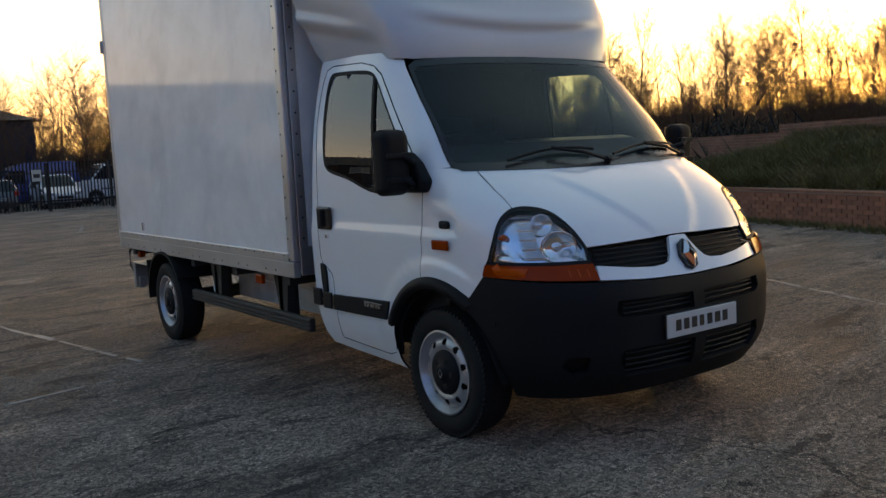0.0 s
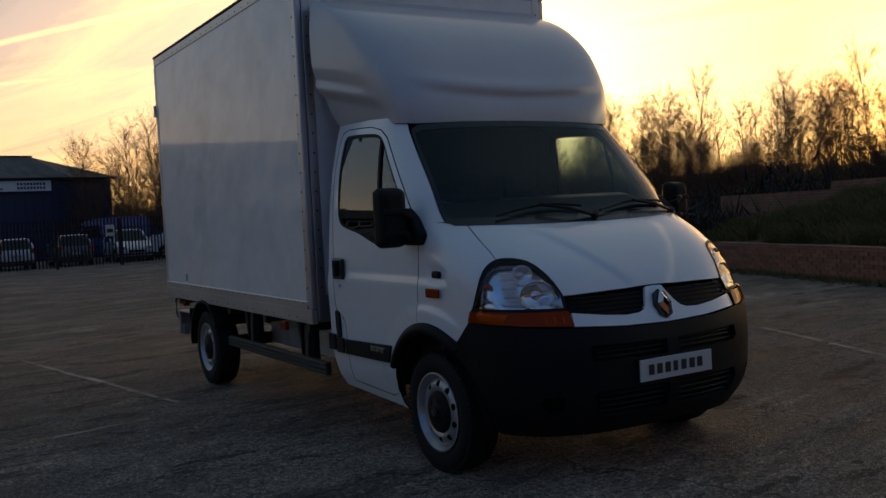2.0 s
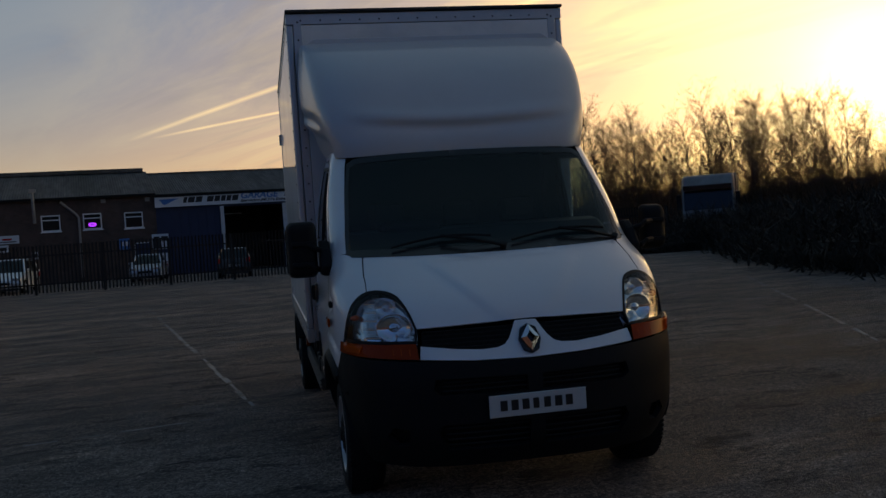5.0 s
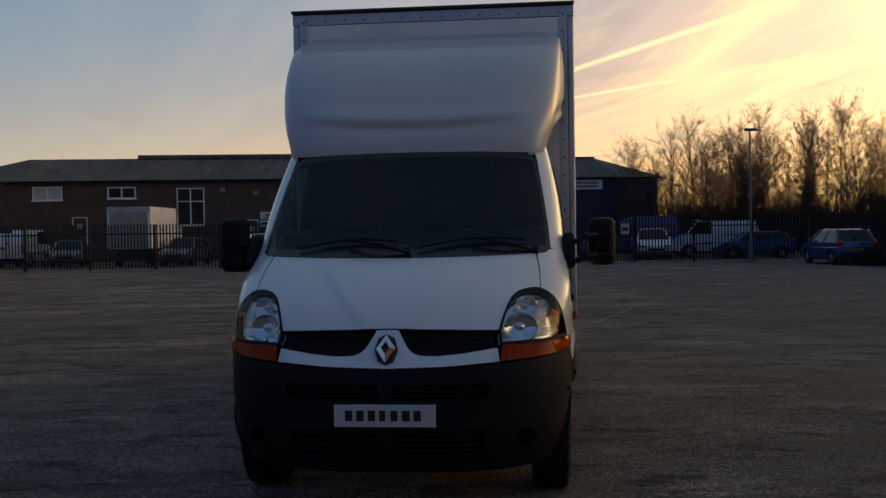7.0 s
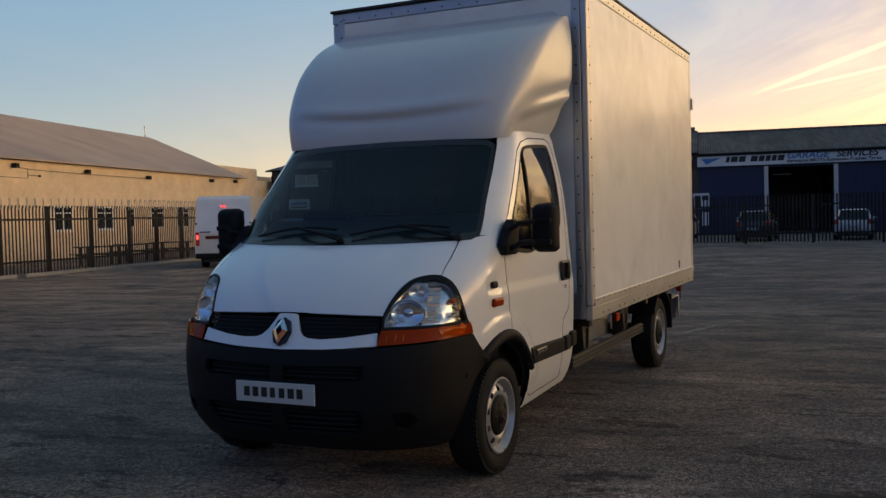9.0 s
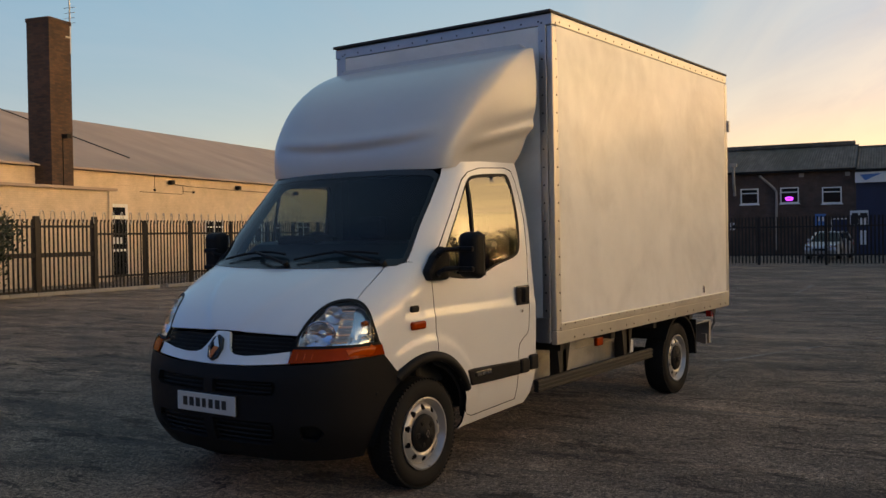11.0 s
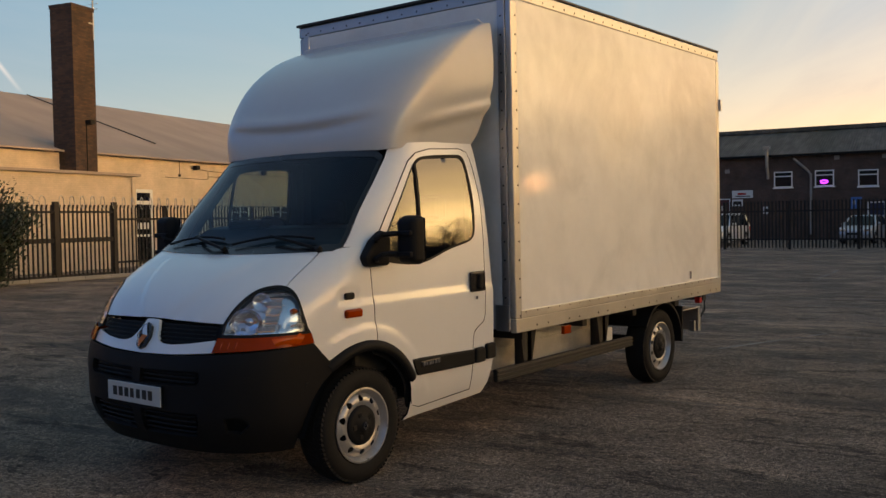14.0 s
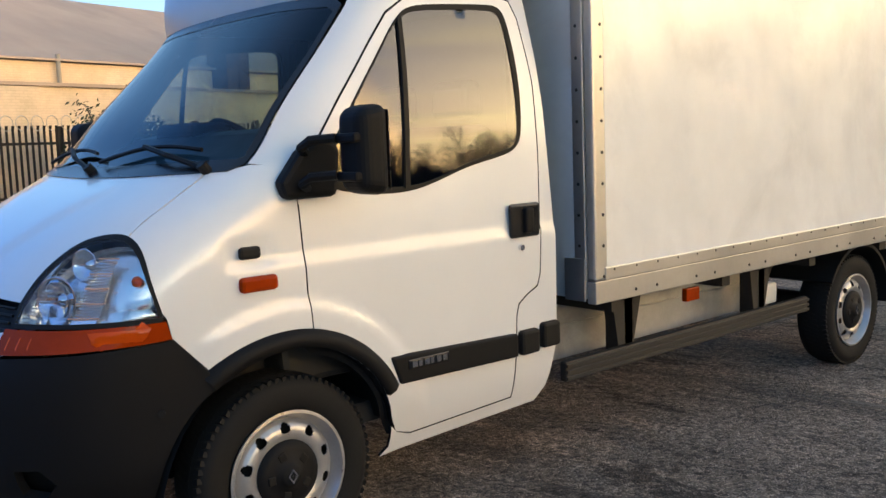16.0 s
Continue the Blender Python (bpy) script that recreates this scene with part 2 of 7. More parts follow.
def asphalt_material():
    """Old grey-brown tarmac: stone chips, worn patches, long damp streaks with ragged edges, hairline cracks and small dark spots."""
    m = bpy.data.materials.new("worn_tarmac")
    m.use_nodes = True
    k = Nodes(m.node_tree)
    p, out = k.add("ShaderNodeBsdfPrincipled"), k.add("ShaderNodeOutputMaterial")
    p.inputs["Specular IOR Level"].default_value = 0.12
    p.inputs["Diffuse Roughness"].default_value = 1.0
    k.put(out.inputs[0], p.outputs[0])
    where = k.add("ShaderNodeTexCoord").outputs["Object"]
    chips = k.add("ShaderNodeTexVoronoi", feature="F1")
    k.put(chips.inputs["Vector"], where)
    chips.inputs["Scale"].default_value = 62
    stone, grit, patchy, wide = k.noise(where, 120, 2, 0.7), k.noise(where, 26, 6, 0.85), k.noise(where, 0.9, 8, 0.72, 0.6), k.noise(where, 0.16, 4, 0.55)
    speck = k.ramp(k.math("ADD", k.math("MULTIPLY", stone, 0.55), k.math("MULTIPLY", grit, 0.45)), (0.36, (0.030, 0.027, 0.024)), (0.50, (0.205, 0.173, 0.146)), (0.63, (0.60, 0.52, 0.445)))
    speck = k.mix(0.75, speck, k.mix(1.0, speck, k.ramp(chips.outputs["Color"], (0.12, (0.40, 0.39, 0.39)), (0.9, (2.2, 2.08, 1.95))), "MULTIPLY"))
    col = k.mix(1.0, speck, k.ramp(patchy, (0.28, (0.55, 0.54, 0.53)), (0.50, (0.95, 0.93, 0.91)), (0.72, (1.5, 1.43, 1.35))), "MULTIPLY")
    col = k.mix(1.0, col, k.ramp(wide, (0.35, (0.82, 0.82, 0.82)), (0.65, (1.12, 1.09, 1.05))), "MULTIPLY")
    turn_d = k.add("ShaderNodeVectorRotate", rotation_type="Z_AXIS")
    k.put(turn_d.inputs["Vector"], where)
    turn_d.inputs["Angle"].default_value = radians(-8)
    streaky = lambda x, y, scale: k.noise(k.scaled(turn_d.outputs[0], x, y, 1), scale, 12, 0.80, 0.25)
    # damp streaks running with the fall of the yard, and drier scuffed ones between them
    damp = k.ramp(streaky(0.30, 0.95, 1.0), (0.50, (0, 0, 0)), (0.545, (1, 1, 1)))
    dry = k.ramp(streaky(0.22, 1.1, 0.8), (0.53, (0, 0, 0)), (0.58, (1, 1, 1)))
    stain = k.ramp(streaky(0.95, 2.4, 1.0), (0.552, (0, 0, 0)), (0.570, (1, 1, 1)))
    thin = k.ramp(streaky(0.10, 2.6, 1.0), (0.585, (0, 0, 0)), (0.61, (1, 1, 1)))
    col = k.mix(k.math("MULTIPLY", dry, 0.8), col, k.mix(1.0, col, (1.6, 1.5, 1.4, 1), "MULTIPLY"))
    col = k.mix(k.math("MULTIPLY", thin, 0.55), col, (0.24, 0.21, 0.18, 1))
    # old joints, cracks and drips of oil
    rough_noise = k.add("ShaderNodeTexNoise")
    k.put(rough_noise.inputs["Vector"], where)
    rough_noise.inputs["Scale"].default_value, rough_noise.inputs["Detail"].default_value = 0.9, 6
    cracks = k.add("ShaderNodeTexVoronoi", feature="DISTANCE_TO_EDGE")
    k.put(cracks.inputs["Vector"], k.vec("ADD", where, k.scaled(rough_noise.outputs["Color"], 2.2, 2.2, 0)))
    cracks.inputs["Scale"].default_value = 0.22
    line = k.math("LESS_THAN", cracks.outputs["Distance"], 0.0030)
    drips = k.add("ShaderNodeTexVoronoi", feature="F1")
    k.put(drips.inputs["Vector"], k.vec("ADD", where, k.scaled(rough_noise.outputs["Color"], 0.5, 0.5, 0)))
    drips.inputs["Scale"].default_value = 1.7
    spot = k.math("MULTIPLY", k.math("LESS_THAN", drips.outputs["Distance"], 0.085), k.ramp(wide, (0.44, (0, 0, 0)), (0.58, (1, 1, 1))))
    col = k.mix(k.math("MULTIPLY", damp, 0.48), col, (0.019, 0.017, 0.016, 1))
    col = k.mix(k.math("MULTIPLY", spot, 0.7), col, (0.015, 0.014, 0.013, 1))
    col = k.mix(k.math("MULTIPLY", stain, 0.68), col, (0.026, 0.023, 0.020, 1))
    col = k.mix(k.math("MULTIPLY", k.math("MULTIPLY", line, 0.7), k.ramp(wide, (0.45, (0, 0, 0)), (0.6, (1, 1, 1)))), col, (0.012, 0.012, 0.012, 1))
    k.put(p.inputs["Base Color"], col)
    k.put(p.inputs["Roughness"], k.math("SUBTRACT", k.ramp(patchy, (0.3, (0.80,) * 3), (0.7, (0.95,) * 3)), k.math("MULTIPLY", damp, 0.18)))
    b = k.add("ShaderNodeBump")
    b.inputs["Strength"].default_value, b.inputs["Distance"].default_value = 0.9, 0.014
    k.put(b.inputs["Height"], k.math("ADD", k.math("ADD", stone, k.math("MULTIPLY", grit, 1.3)), k.math("SUBTRACT", k.math("MULTIPLY", patchy, 0.2), k.math("MULTIPLY", chips.outputs["Distance"], 0.9))))
    k.put(p.inputs["Normal"], b.outputs[0])
    return m


M = {
    "paint": material("white_vehicle_paint", (0.74, 0.74, 0.74), 0.32, vary=0.03, scale=1.5, coat=0.9, coat_rough=0.08),
    # panel blots are dirt smears and also cloud reflections painted into the colour
    "panel": material("white_grp_panel", (0.79, 0.775, 0.75), 0.40, vary=0.06, scale=2.6, stain=(0.55, 0.54, 0.52), stain_amount=0.5, stretch=(1.0, 1.0, 1.0), coat=0.6, coat_rough=0.06, bump=0.04, fine=4.2, relief_detail=0.4, spec=0.15),
    # fairing white lowered: the darker sky it reflects is put into the colour
    "gelcoat": material("dimmed_white_gelcoat", (0.52, 0.52, 0.525), 0.36, vary=0.04, scale=2.0, coat=0.45, coat_rough=0.14),
    "alu": material("dull_aluminium", (0.50, 0.50, 0.50), 0.42, 0.85, vary=0.12, scale=3, fine=40),
    "bumper": material("dark_grey_plastic", (0.0088, 0.0090, 0.0098), 0.6, vary=0.16, bump=0.0006, fine=420, spec=0.14),
    "black": material("black_rubber_trim", (0.012, 0.012, 0.012), 0.55, vary=0.1, spec=0.15),
    "gloss_black": material("glossy_black_plastic", (0.012, 0.012, 0.013), 0.22, vary=0.1),
    "tyre": material("tyre_rubber", (0.011, 0.011, 0.011), 0.75, vary=0.25, scale=9, bump=0.001, fine=150, spec=0.2),
    "steel": material("silver_painted_steel", (0.42, 0.42, 0.43), 0.32, 0.55, vary=0.12, scale=8, stain=(0.16, 0.12, 0.09), stain_amount=0.35),
    "chrome": material("chrome", (0.75, 0.75, 0.77), 0.10, 1.0, vary=0.04),
    "amber": material("amber_lens", (0.27, 0.030, 0.001), 0.08, vary=0.12, scale=9, spec=0.02, coat=0.22),
    "amber_light": material("bright_amber_lens", (0.46, 0.060, 0.0015), 0.12, vary=0.10, scale=14, spec=0.1, coat=0.2),
    "amber_tinge": material("amber_bulb_reflection", (0.80, 0.44, 0.28), 0.3, 0.3, vary=0.1),
    "red_lens": material("red_lens", (0.45, 0.02, 0.015), 0.15, vary=0.1, coat=1.0),
    "reflector": material("bright_reflector", (0.80, 0.80, 0.81), 0.20, 0.88, vary=0.06, scale=25, bump=0.002, fine=18),
    "chassis": material("black_chassis_and_bay_shade", (0.02, 0.02, 0.02), 0.6, vary=0.3),
    "grey_steel": material("pale_grey_chassis_rail", (0.42, 0.42, 0.41), 0.5, 0.2, vary=0.15, stain=(0.12, 0.10, 0.08), stain_amount=0.4),
    "interior": material("dark_cab_trim", (0.012, 0.0125, 0.014), 0.85, vary=0.15, spec=0.06),
    "dash": material("grained_dashboard_plastic", (0.020, 0.021, 0.022), 0.42, vary=0.15, spec=0.40, bump=0.0005, fine=300),
    "seat": material("dark_seat_cloth", (0.018, 0.019, 0.023), 0.9, vary=0.2, scale=20, spec=0.05),
    "screen": glass_material("clear_windscreen", (0.42, 0.53, 0.57), 0.0, 1.54, 5.0),
    "window": glass_material("tinted_side_window", (0.42, 0.52, 0.53), 0.0, 2.25),
    "lens": glass_material("clear_lens", (0.92, 0.94, 0.95), 0.0),
    "plate": material("white_number_plate", (0.52, 0.52, 0.50), 0.35, vary=0.04),
    "yellow_plate": material("yellow_number_plate", (0.50, 0.36, 0.04), 0.4, vary=0.05),
    "lamp_grey": material("weathered_grey_column", (0.13, 0.13, 0.13), 0.6, 0.2, vary=0.2, scale=3),
    "ink": material("black_ink", (0.01, 0.01, 0.01), 0.5, vary=0.05),
    "tarmac": asphalt_material(),
    "line": material("worn_white_line_paint", (0.30, 0.278, 0.248), 0.8, vary=0.35, scale=9, stain=(0.07, 0.065, 0.06), stain_amount=0.9),
    "brick": brick_material("dark_brown_brick", (0.105, 0.062, 0.048), (0.075, 0.048, 0.040), (0.12, 0.105, 0.09)),
    "red_brick": brick_material("red_wall_brick", (0.26, 0.105, 0.062), (0.20, 0.082, 0.052), (0.20, 0.16, 0.13)),
    "wall_brick": material("single_red_brick", (0.24, 0.098, 0.06), 0.85, vary=0.25, scale=9, bump=0.003, fine=60, random_piece=0.6, stain=(0.10, 0.07, 0.05), stain_amount=0.5),
    "mortar": material("sandy_lime_mortar", (0.13, 0.092, 0.072), 0.95, vary=0.25, scale=6, bump=0.003, fine=60),
    "chimney_brick": brick_material("sooty_chimney_brick", (0.105, 0.056, 0.036), (0.048, 0.031, 0.025), (0.05, 0.042, 0.035)),
    "render": brick_material("cream_painted_brick", (0.68, 0.57, 0.43), (0.64, 0.535, 0.40), (0.60, 0.50, 0.375), grime=0.86),
    "blue_sheet": material("dark_blue_sheet_metal", (0.012, 0.019, 0.058), 0.5, vary=0.2, scale=2),
    "roof": material("mossy_asbestos_sheet", (0.10, 0.094, 0.086), 0.9, vary=0.5, scale=1.3, fine=3.0, stain=(0.045, 0.048, 0.035), stain_amount=0.8, stretch=(1.0, 0.18, 0.3)),
    "felt": material("brown_grey_roof_felt", (0.40, 0.32, 0.265), 0.9, vary=0.15, scale=0.5, stain=(0.29, 0.235, 0.20), stain_amount=0.6, stretch=(0.35, 1, 1)),
    "white": material("white_gloss_joinery", (0.72, 0.72, 0.70), 0.4, vary=0.06),
    "dark_glass": material("dark_window_glass", (0.012, 0.014, 0.016), 0.06, vary=0.2, spec=0.35),
    "blind": material("pale_window_blind", (0.46, 0.45, 0.40), 0.8, vary=0.1, scale=3),
    "fence": material("dark_fence_steel", (0.022, 0.018, 0.016), 0.55, 0.2, vary=0.25, scale=3),
    "wire": material("galvanised_wire", (0.42, 0.41, 0.38), 0.45, 0.3, vary=0.1),
    "bark": material("birch_bark", (0.085, 0.062, 0.045), 0.9, vary=0.35, scale=3, fine=30),
    "twig": material("bare_twigs", (0.115, 0.062, 0.032), 0.9, vary=0.3, scale=2),
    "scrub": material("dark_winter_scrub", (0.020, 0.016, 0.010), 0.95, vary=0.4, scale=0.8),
    "grass": material("rough_winter_grass", (0.060, 0.050, 0.022), 0.95, vary=0.4, scale=0.9, stain=(0.115, 0.088, 0.042), stain_amount=0.7),
    "blade": material("grass_blades", (0.105, 0.096, 0.034), 0.9, vary=0.55, scale=1.6, stain=(0.21, 0.145, 0.068), stain_amount=0.95, spec=0.2),
    "leaf": material("evergreen_leaves", (0.022, 0.034, 0.015), 0.6, vary=0.45, scale=2),
    "concrete": material("weathered_concrete", (0.30, 0.28, 0.25), 0.9, vary=0.18, scale=2, bump=0.002),
    "sign": material("white_sign_board", (0.62, 0.63, 0.64), 0.5, vary=0.05),
    "blue_ink": material("blue_sign_paint", (0.05, 0.16, 0.42), 0.5, vary=0.05),
    "door_red": material("maroon_door_paint", (0.10, 0.03, 0.028), 0.5, vary=0.1),
    # white lorry paint greyed so that its shade sits in the colour, with stains
    "lorry_shaded": material("shaded_white_lorry_paint", (0.22, 0.21, 0.20), 0.5, vary=0.2, scale=1.5, stain=(0.10, 0.09, 0.08), stain_amount=0.6),
    "neon": glow_material("purple_neon_sign", (0.45, 0.05, 1.0), 1.7),
    "brake": glow_material("lit_brake_lamp", (1.0, 0.06, 0.05), 2.2),
}

# ---- small building helpers ----


def part(name, bm, mat, parent=None, label="", smooth=False, bevel=0.0):
    """One mesh object from a bmesh, under a thing or a part."""
    me = bpy.data.meshes.new(name)
    bm.to_mesh(me)
    bm.free()
    me.materials.append(M[mat] if isinstance(mat, str) else mat)
    if smooth:
        me.shade_smooth()
    ob = new(name, me)
    if parent is not None:
        ob.parent = parent
    if label:
        ob["label"] = label
    if bevel:
        mod = ob.modifiers.new("soft_edges", "BEVEL")
        mod.width, mod.segments, mod.limit_method = bevel, 2, "ANGLE"
    return ob


def thing(name, label, category, at=(0, 0, 0), turn=0.0, group="", kind=""):
    ob = new(name)
    ob.empty_display_size = 0.2
    ob.matrix_basis = pose(*at, 0, 0, turn)
    return tagged(ob, label, category, group, kind)


def box(lo, hi, bm=None, m=None):
    bm = bm or bmesh.new()
    c = [(a + b) / 2 for a, b in zip(lo, hi)]
    s = [abs(b - a) for a, b in zip(lo, hi)]
    mm = Matrix.Translation(c) @ Matrix.Diagonal((*s, 1))
    bmesh.ops.create_cube(bm, size=1, matrix=(m @ mm) if m else mm)
    return bm


def tube(a, b, r, bm=None, r2=None, sides=12, caps=True):
    bm = bm or bmesh.new()
    a, b = Vector(a), Vector(b)
    m = Matrix.Translation((a + b) / 2) @ (b - a).to_track_quat("Z", "Y").to_matrix().to_4x4()
    bmesh.ops.create_cone(bm, cap_ends=caps, segments=sides, radius1=r, radius2=r if r2 is None else r2, depth=(b - a).length, matrix=m)
    return bm


def sweep(points, r, bm=None, sides=8):
    """A round bar along a line of points."""
    bm = bm or bmesh.new()
    pts = [Vector(p) for p in points]
    rings = []
    for i, p in enumerate(pts):
        d = (pts[min(i + 1, len(pts) - 1)] - pts[max(i - 1, 0)]).normalized()
        q = d.to_track_quat("Z", "Y")
        rings.append([bm.verts.new(p + q @ Vector((r * math.cos(6.28318 * j / sides), r * math.sin(6.28318 * j / sides), 0))) for j in range(sides)])
    for u, v in zip(rings, rings[1:]):
        for j in range(sides):
            bm.faces.new((u[j], u[(j + 1) % sides], v[(j + 1) % sides], v[j]))
    bm.faces.new(rings[0][::-1])
    bm.faces.new(rings[-1])
    return bm


def lathe(profile, bm=None, sides=32, m=None):
    """Turns (radius, x) pairs round the x axis."""
    bm = bm or bmesh.new()
    rings = []
    for r, x in profile:
        rings.append([bm.verts.new((x, r * math.cos(2 * math.pi * j / sides), r * math.sin(2 * math.pi * j / sides))) for j in range(sides)])
    for u, v in zip(rings, rings[1:]):
        for j in range(sides):
            bm.faces.new((u[j], u[(j + 1) % sides], v[(j + 1) % sides], v[j]))
    if m:
        bm.transform(m)
    return bm


def prism(poly, x0, x1, bm=None, axis="x"):
    """A flat outline given as (y, z) (axis x) or (x, z) (axis y) or (x, y) (axis z), made solid."""
    bm = bm or bmesh.new()
    place = {"x": lambda a, b, c: (c, a, b), "y": lambda a, b, c: (a, c, b), "z": lambda a, b, c: (a, b, c)}[axis]
    u = [bm.verts.new(place(a, b, x0)) for a, b in poly]
    v = [bm.verts.new(place(a, b, x1)) for a, b in poly]
    n = len(poly)
    fs = [bm.faces.new(u[::-1]), bm.faces.new(v)]
    for i in range(n):
        fs.append(bm.faces.new((u[i], u[(i + 1) % n], v[(i + 1) % n], v[i])))
    bmesh.ops.recalc_face_normals(bm, faces=fs)
    return bm


def words(name, text, size, mat, m, parent=None, stretch=1.0):
    """Lettering as a thin solid mesh from the built-in font."""
    cu = bpy.data.curves.new(name, "FONT")
    cu.body, cu.size, cu.extrude, cu.align_x, cu.align_y = text, size, 0.004, "LEFT", "BOTTOM"
    cu.offset, cu.shear = size * 0.028, 0.22
    tmp = bpy.data.objects.new("lettering", cu)
    me = bpy.data.meshes.new_from_object(tmp)
    bpy.data.objects.remove(tmp)
    me.transform(Matrix.Diagonal((stretch, 1, 1, 1)))
    me.name = name
    me.materials.clear()
    me.materials.append(M[mat])
    ob = new(name, me)
    ob.parent = parent
    ob.matrix_basis = m
    return ob

# ---- ground ----


bm = bmesh.new()
nx = [-900, -300, -120, -60, -40, -28, -20, -12, -6, 0, 6, 12, 20, 30, 60, 120, 300, 900]
vs = [[bm.verts.new((x, y, 0)) for x in nx] for y in nx]
for r0, r1 in zip(vs, vs[1:]):
    for i in range(len(nx) - 1):
        bm.faces.new((r0[i], r0[i + 1], r1[i + 1], r1[i]))
tagged(part("ground", bm, "tarmac"), "worn grey tarmac yard with damp streaks", "ground", kind="structure")


def ground_line(name, a, b, width, dash=None, label="faded white bay line painted on tarmac"):
    """Worn paint, broken into uneven strips."""
    bm = bmesh.new()
    a, b = Vector((*a, 0.004)), Vector((*b, 0.004))
    d = (b - a).normalized()
    n = Vector((-d.y, d.x, 0))
    t, rnd = 0.0, random.Random(name + str(a))
    while t < (b - a).length:
        run = rnd.uniform(0.15, 0.7)
        if rnd.random() < 0.8:
            w = width * rnd.uniform(0.25, 0.55)
            off = n * rnd.uniform(-0.15, 0.15) * width
            p, q = a + d * t + off, a + d * min(t + run, (b - a).length) + off
            bm.faces.new([bm.verts.new(v) for v in (p - n * w, q - n * w * rnd.uniform(0.6, 1), q + n * w * rnd.uniform(0.6, 1), p + n * w)])
        t += run + rnd.uniform(0.02, 0.15)
    return tagged(part(name, bm, "line"), label, "road marking", group="painted lines", kind="structure")


for a, b, w in (((-4.5, 20.3), (-1.5, 3.0), 0.07), ((-3.4, 2.5), (-1.9, 2.85), 0.05), ((0.4, 5.8), (7.6, 27.5), 0.07), ((-1.2, 11.9), (4.5, 13.2), 0.05), ((9.6, 14.2), (3.0, -1.8), 0.06), ((-1.85, 19.0), (-2.35, 22.5), 0.10),
                ((-6.5, 22.0), (-5.2, 26.0), 0.10), ((-8.0, 8.0), (-1.2, 9.6), 0.06), ((-9.0, 10.6), (-1.2, 12.4), 0.06), ((1.4, 8.2), (9.5, 9.6), 0.06), ((2.6, 22), (3.4, 25), 0.1)):
    ground_line("bay_line", a, b, w)

# ---- the long workshop behind the yard ----
FAR = Matrix.Translation((4.9, 57.2, 0)) @ pose(0, 0, 0, 0, 0, 10.2)  # x along the front, y into the building


def corrugated(x0, x1, y0, z0, y1, z1, pitch=0.15, depth=0.035, thick=0.02):
    bm = bmesh.new()
    n = int((x1 - x0) / (pitch / 2))
    rows = []
    for y, z in ((y0, z0), ((y0 + y1) / 2, (z0 + z1) / 2), (y1, z1)):
        rows.append([bm.verts.new((x0 + (x1 - x0) * i / n, y, z + (depth if i % 2 else 0))) for i in range(n + 1)])
    for r0, r1 in zip(rows, rows[1:]):
        for i in range(n):
            bm.faces.new((r0[i], r0[i + 1], r1[i + 1], r1[i]))
    return bm


def casement(parent, x, z, w, h, glass="dark_glass", bars=1, name="window", transom=None):
    """A white-framed window standing in the wall plane y = 0."""
    bm = bmesh.new()
    f = 0.07
    for lo, hi in (((x, -0.04, z), (x + w, 0.06, z + f)), ((x, -0.04, z + h - f), (x + w, 0.06, z + h)), ((x, -0.04, z + f), (x + f, 0.06, z + h - f)), ((x + w - f, -0.04, z + f), (x + w, 0.06, z + h - f))):
        box(lo, hi, bm)
    for i in range(1, bars + 1):
        c = x + w * i / (bars + 1)
        box((c - 0.035, -0.035, z + f), (c + 0.035, 0.05, z + h - f), bm)
    if transom:
        box((x + f, -0.036, z + transom - 0.03), (x + w - f, 0.05, z + transom + 0.03), bm)
    fr = part(name, bm, "white", parent, "white-painted casement window")
    part("pane", box((x + f, 0.0, z + f), (x + w - f, 0.02, z + h - f)), glass, fr)
    part("window_sill", box((x - 0.06, -0.12, z - 0.07), (x + w + 0.06, 0.02, z)), "white", fr)
    return fr


def wall_with_holes(x0, x1, z0, z1, holes, y0=0.0, y1=0.3):
    """A wall slab along x with rectangular openings through it."""
    xs = sorted({x0, x1, *[v for h in holes for v in h[:2]]})
    zs = sorted({z0, z1, *[v for h in holes for v in h[2:]]})
    bm = bmesh.new()
    for a, b in zip(xs, xs[1:]):
        for c, d in zip(zs, zs[1:]):
            mx, mz = (a + b) / 2, (c + d) / 2
            if not any(h[0] < mx < h[1] and h[2] < mz < h[3] for h in holes):
                box((a, y0, c), (b, y1, d), bm)
    bmesh.ops.remove_doubles(bm, verts=bm.verts, dist=0.001)
    return bm


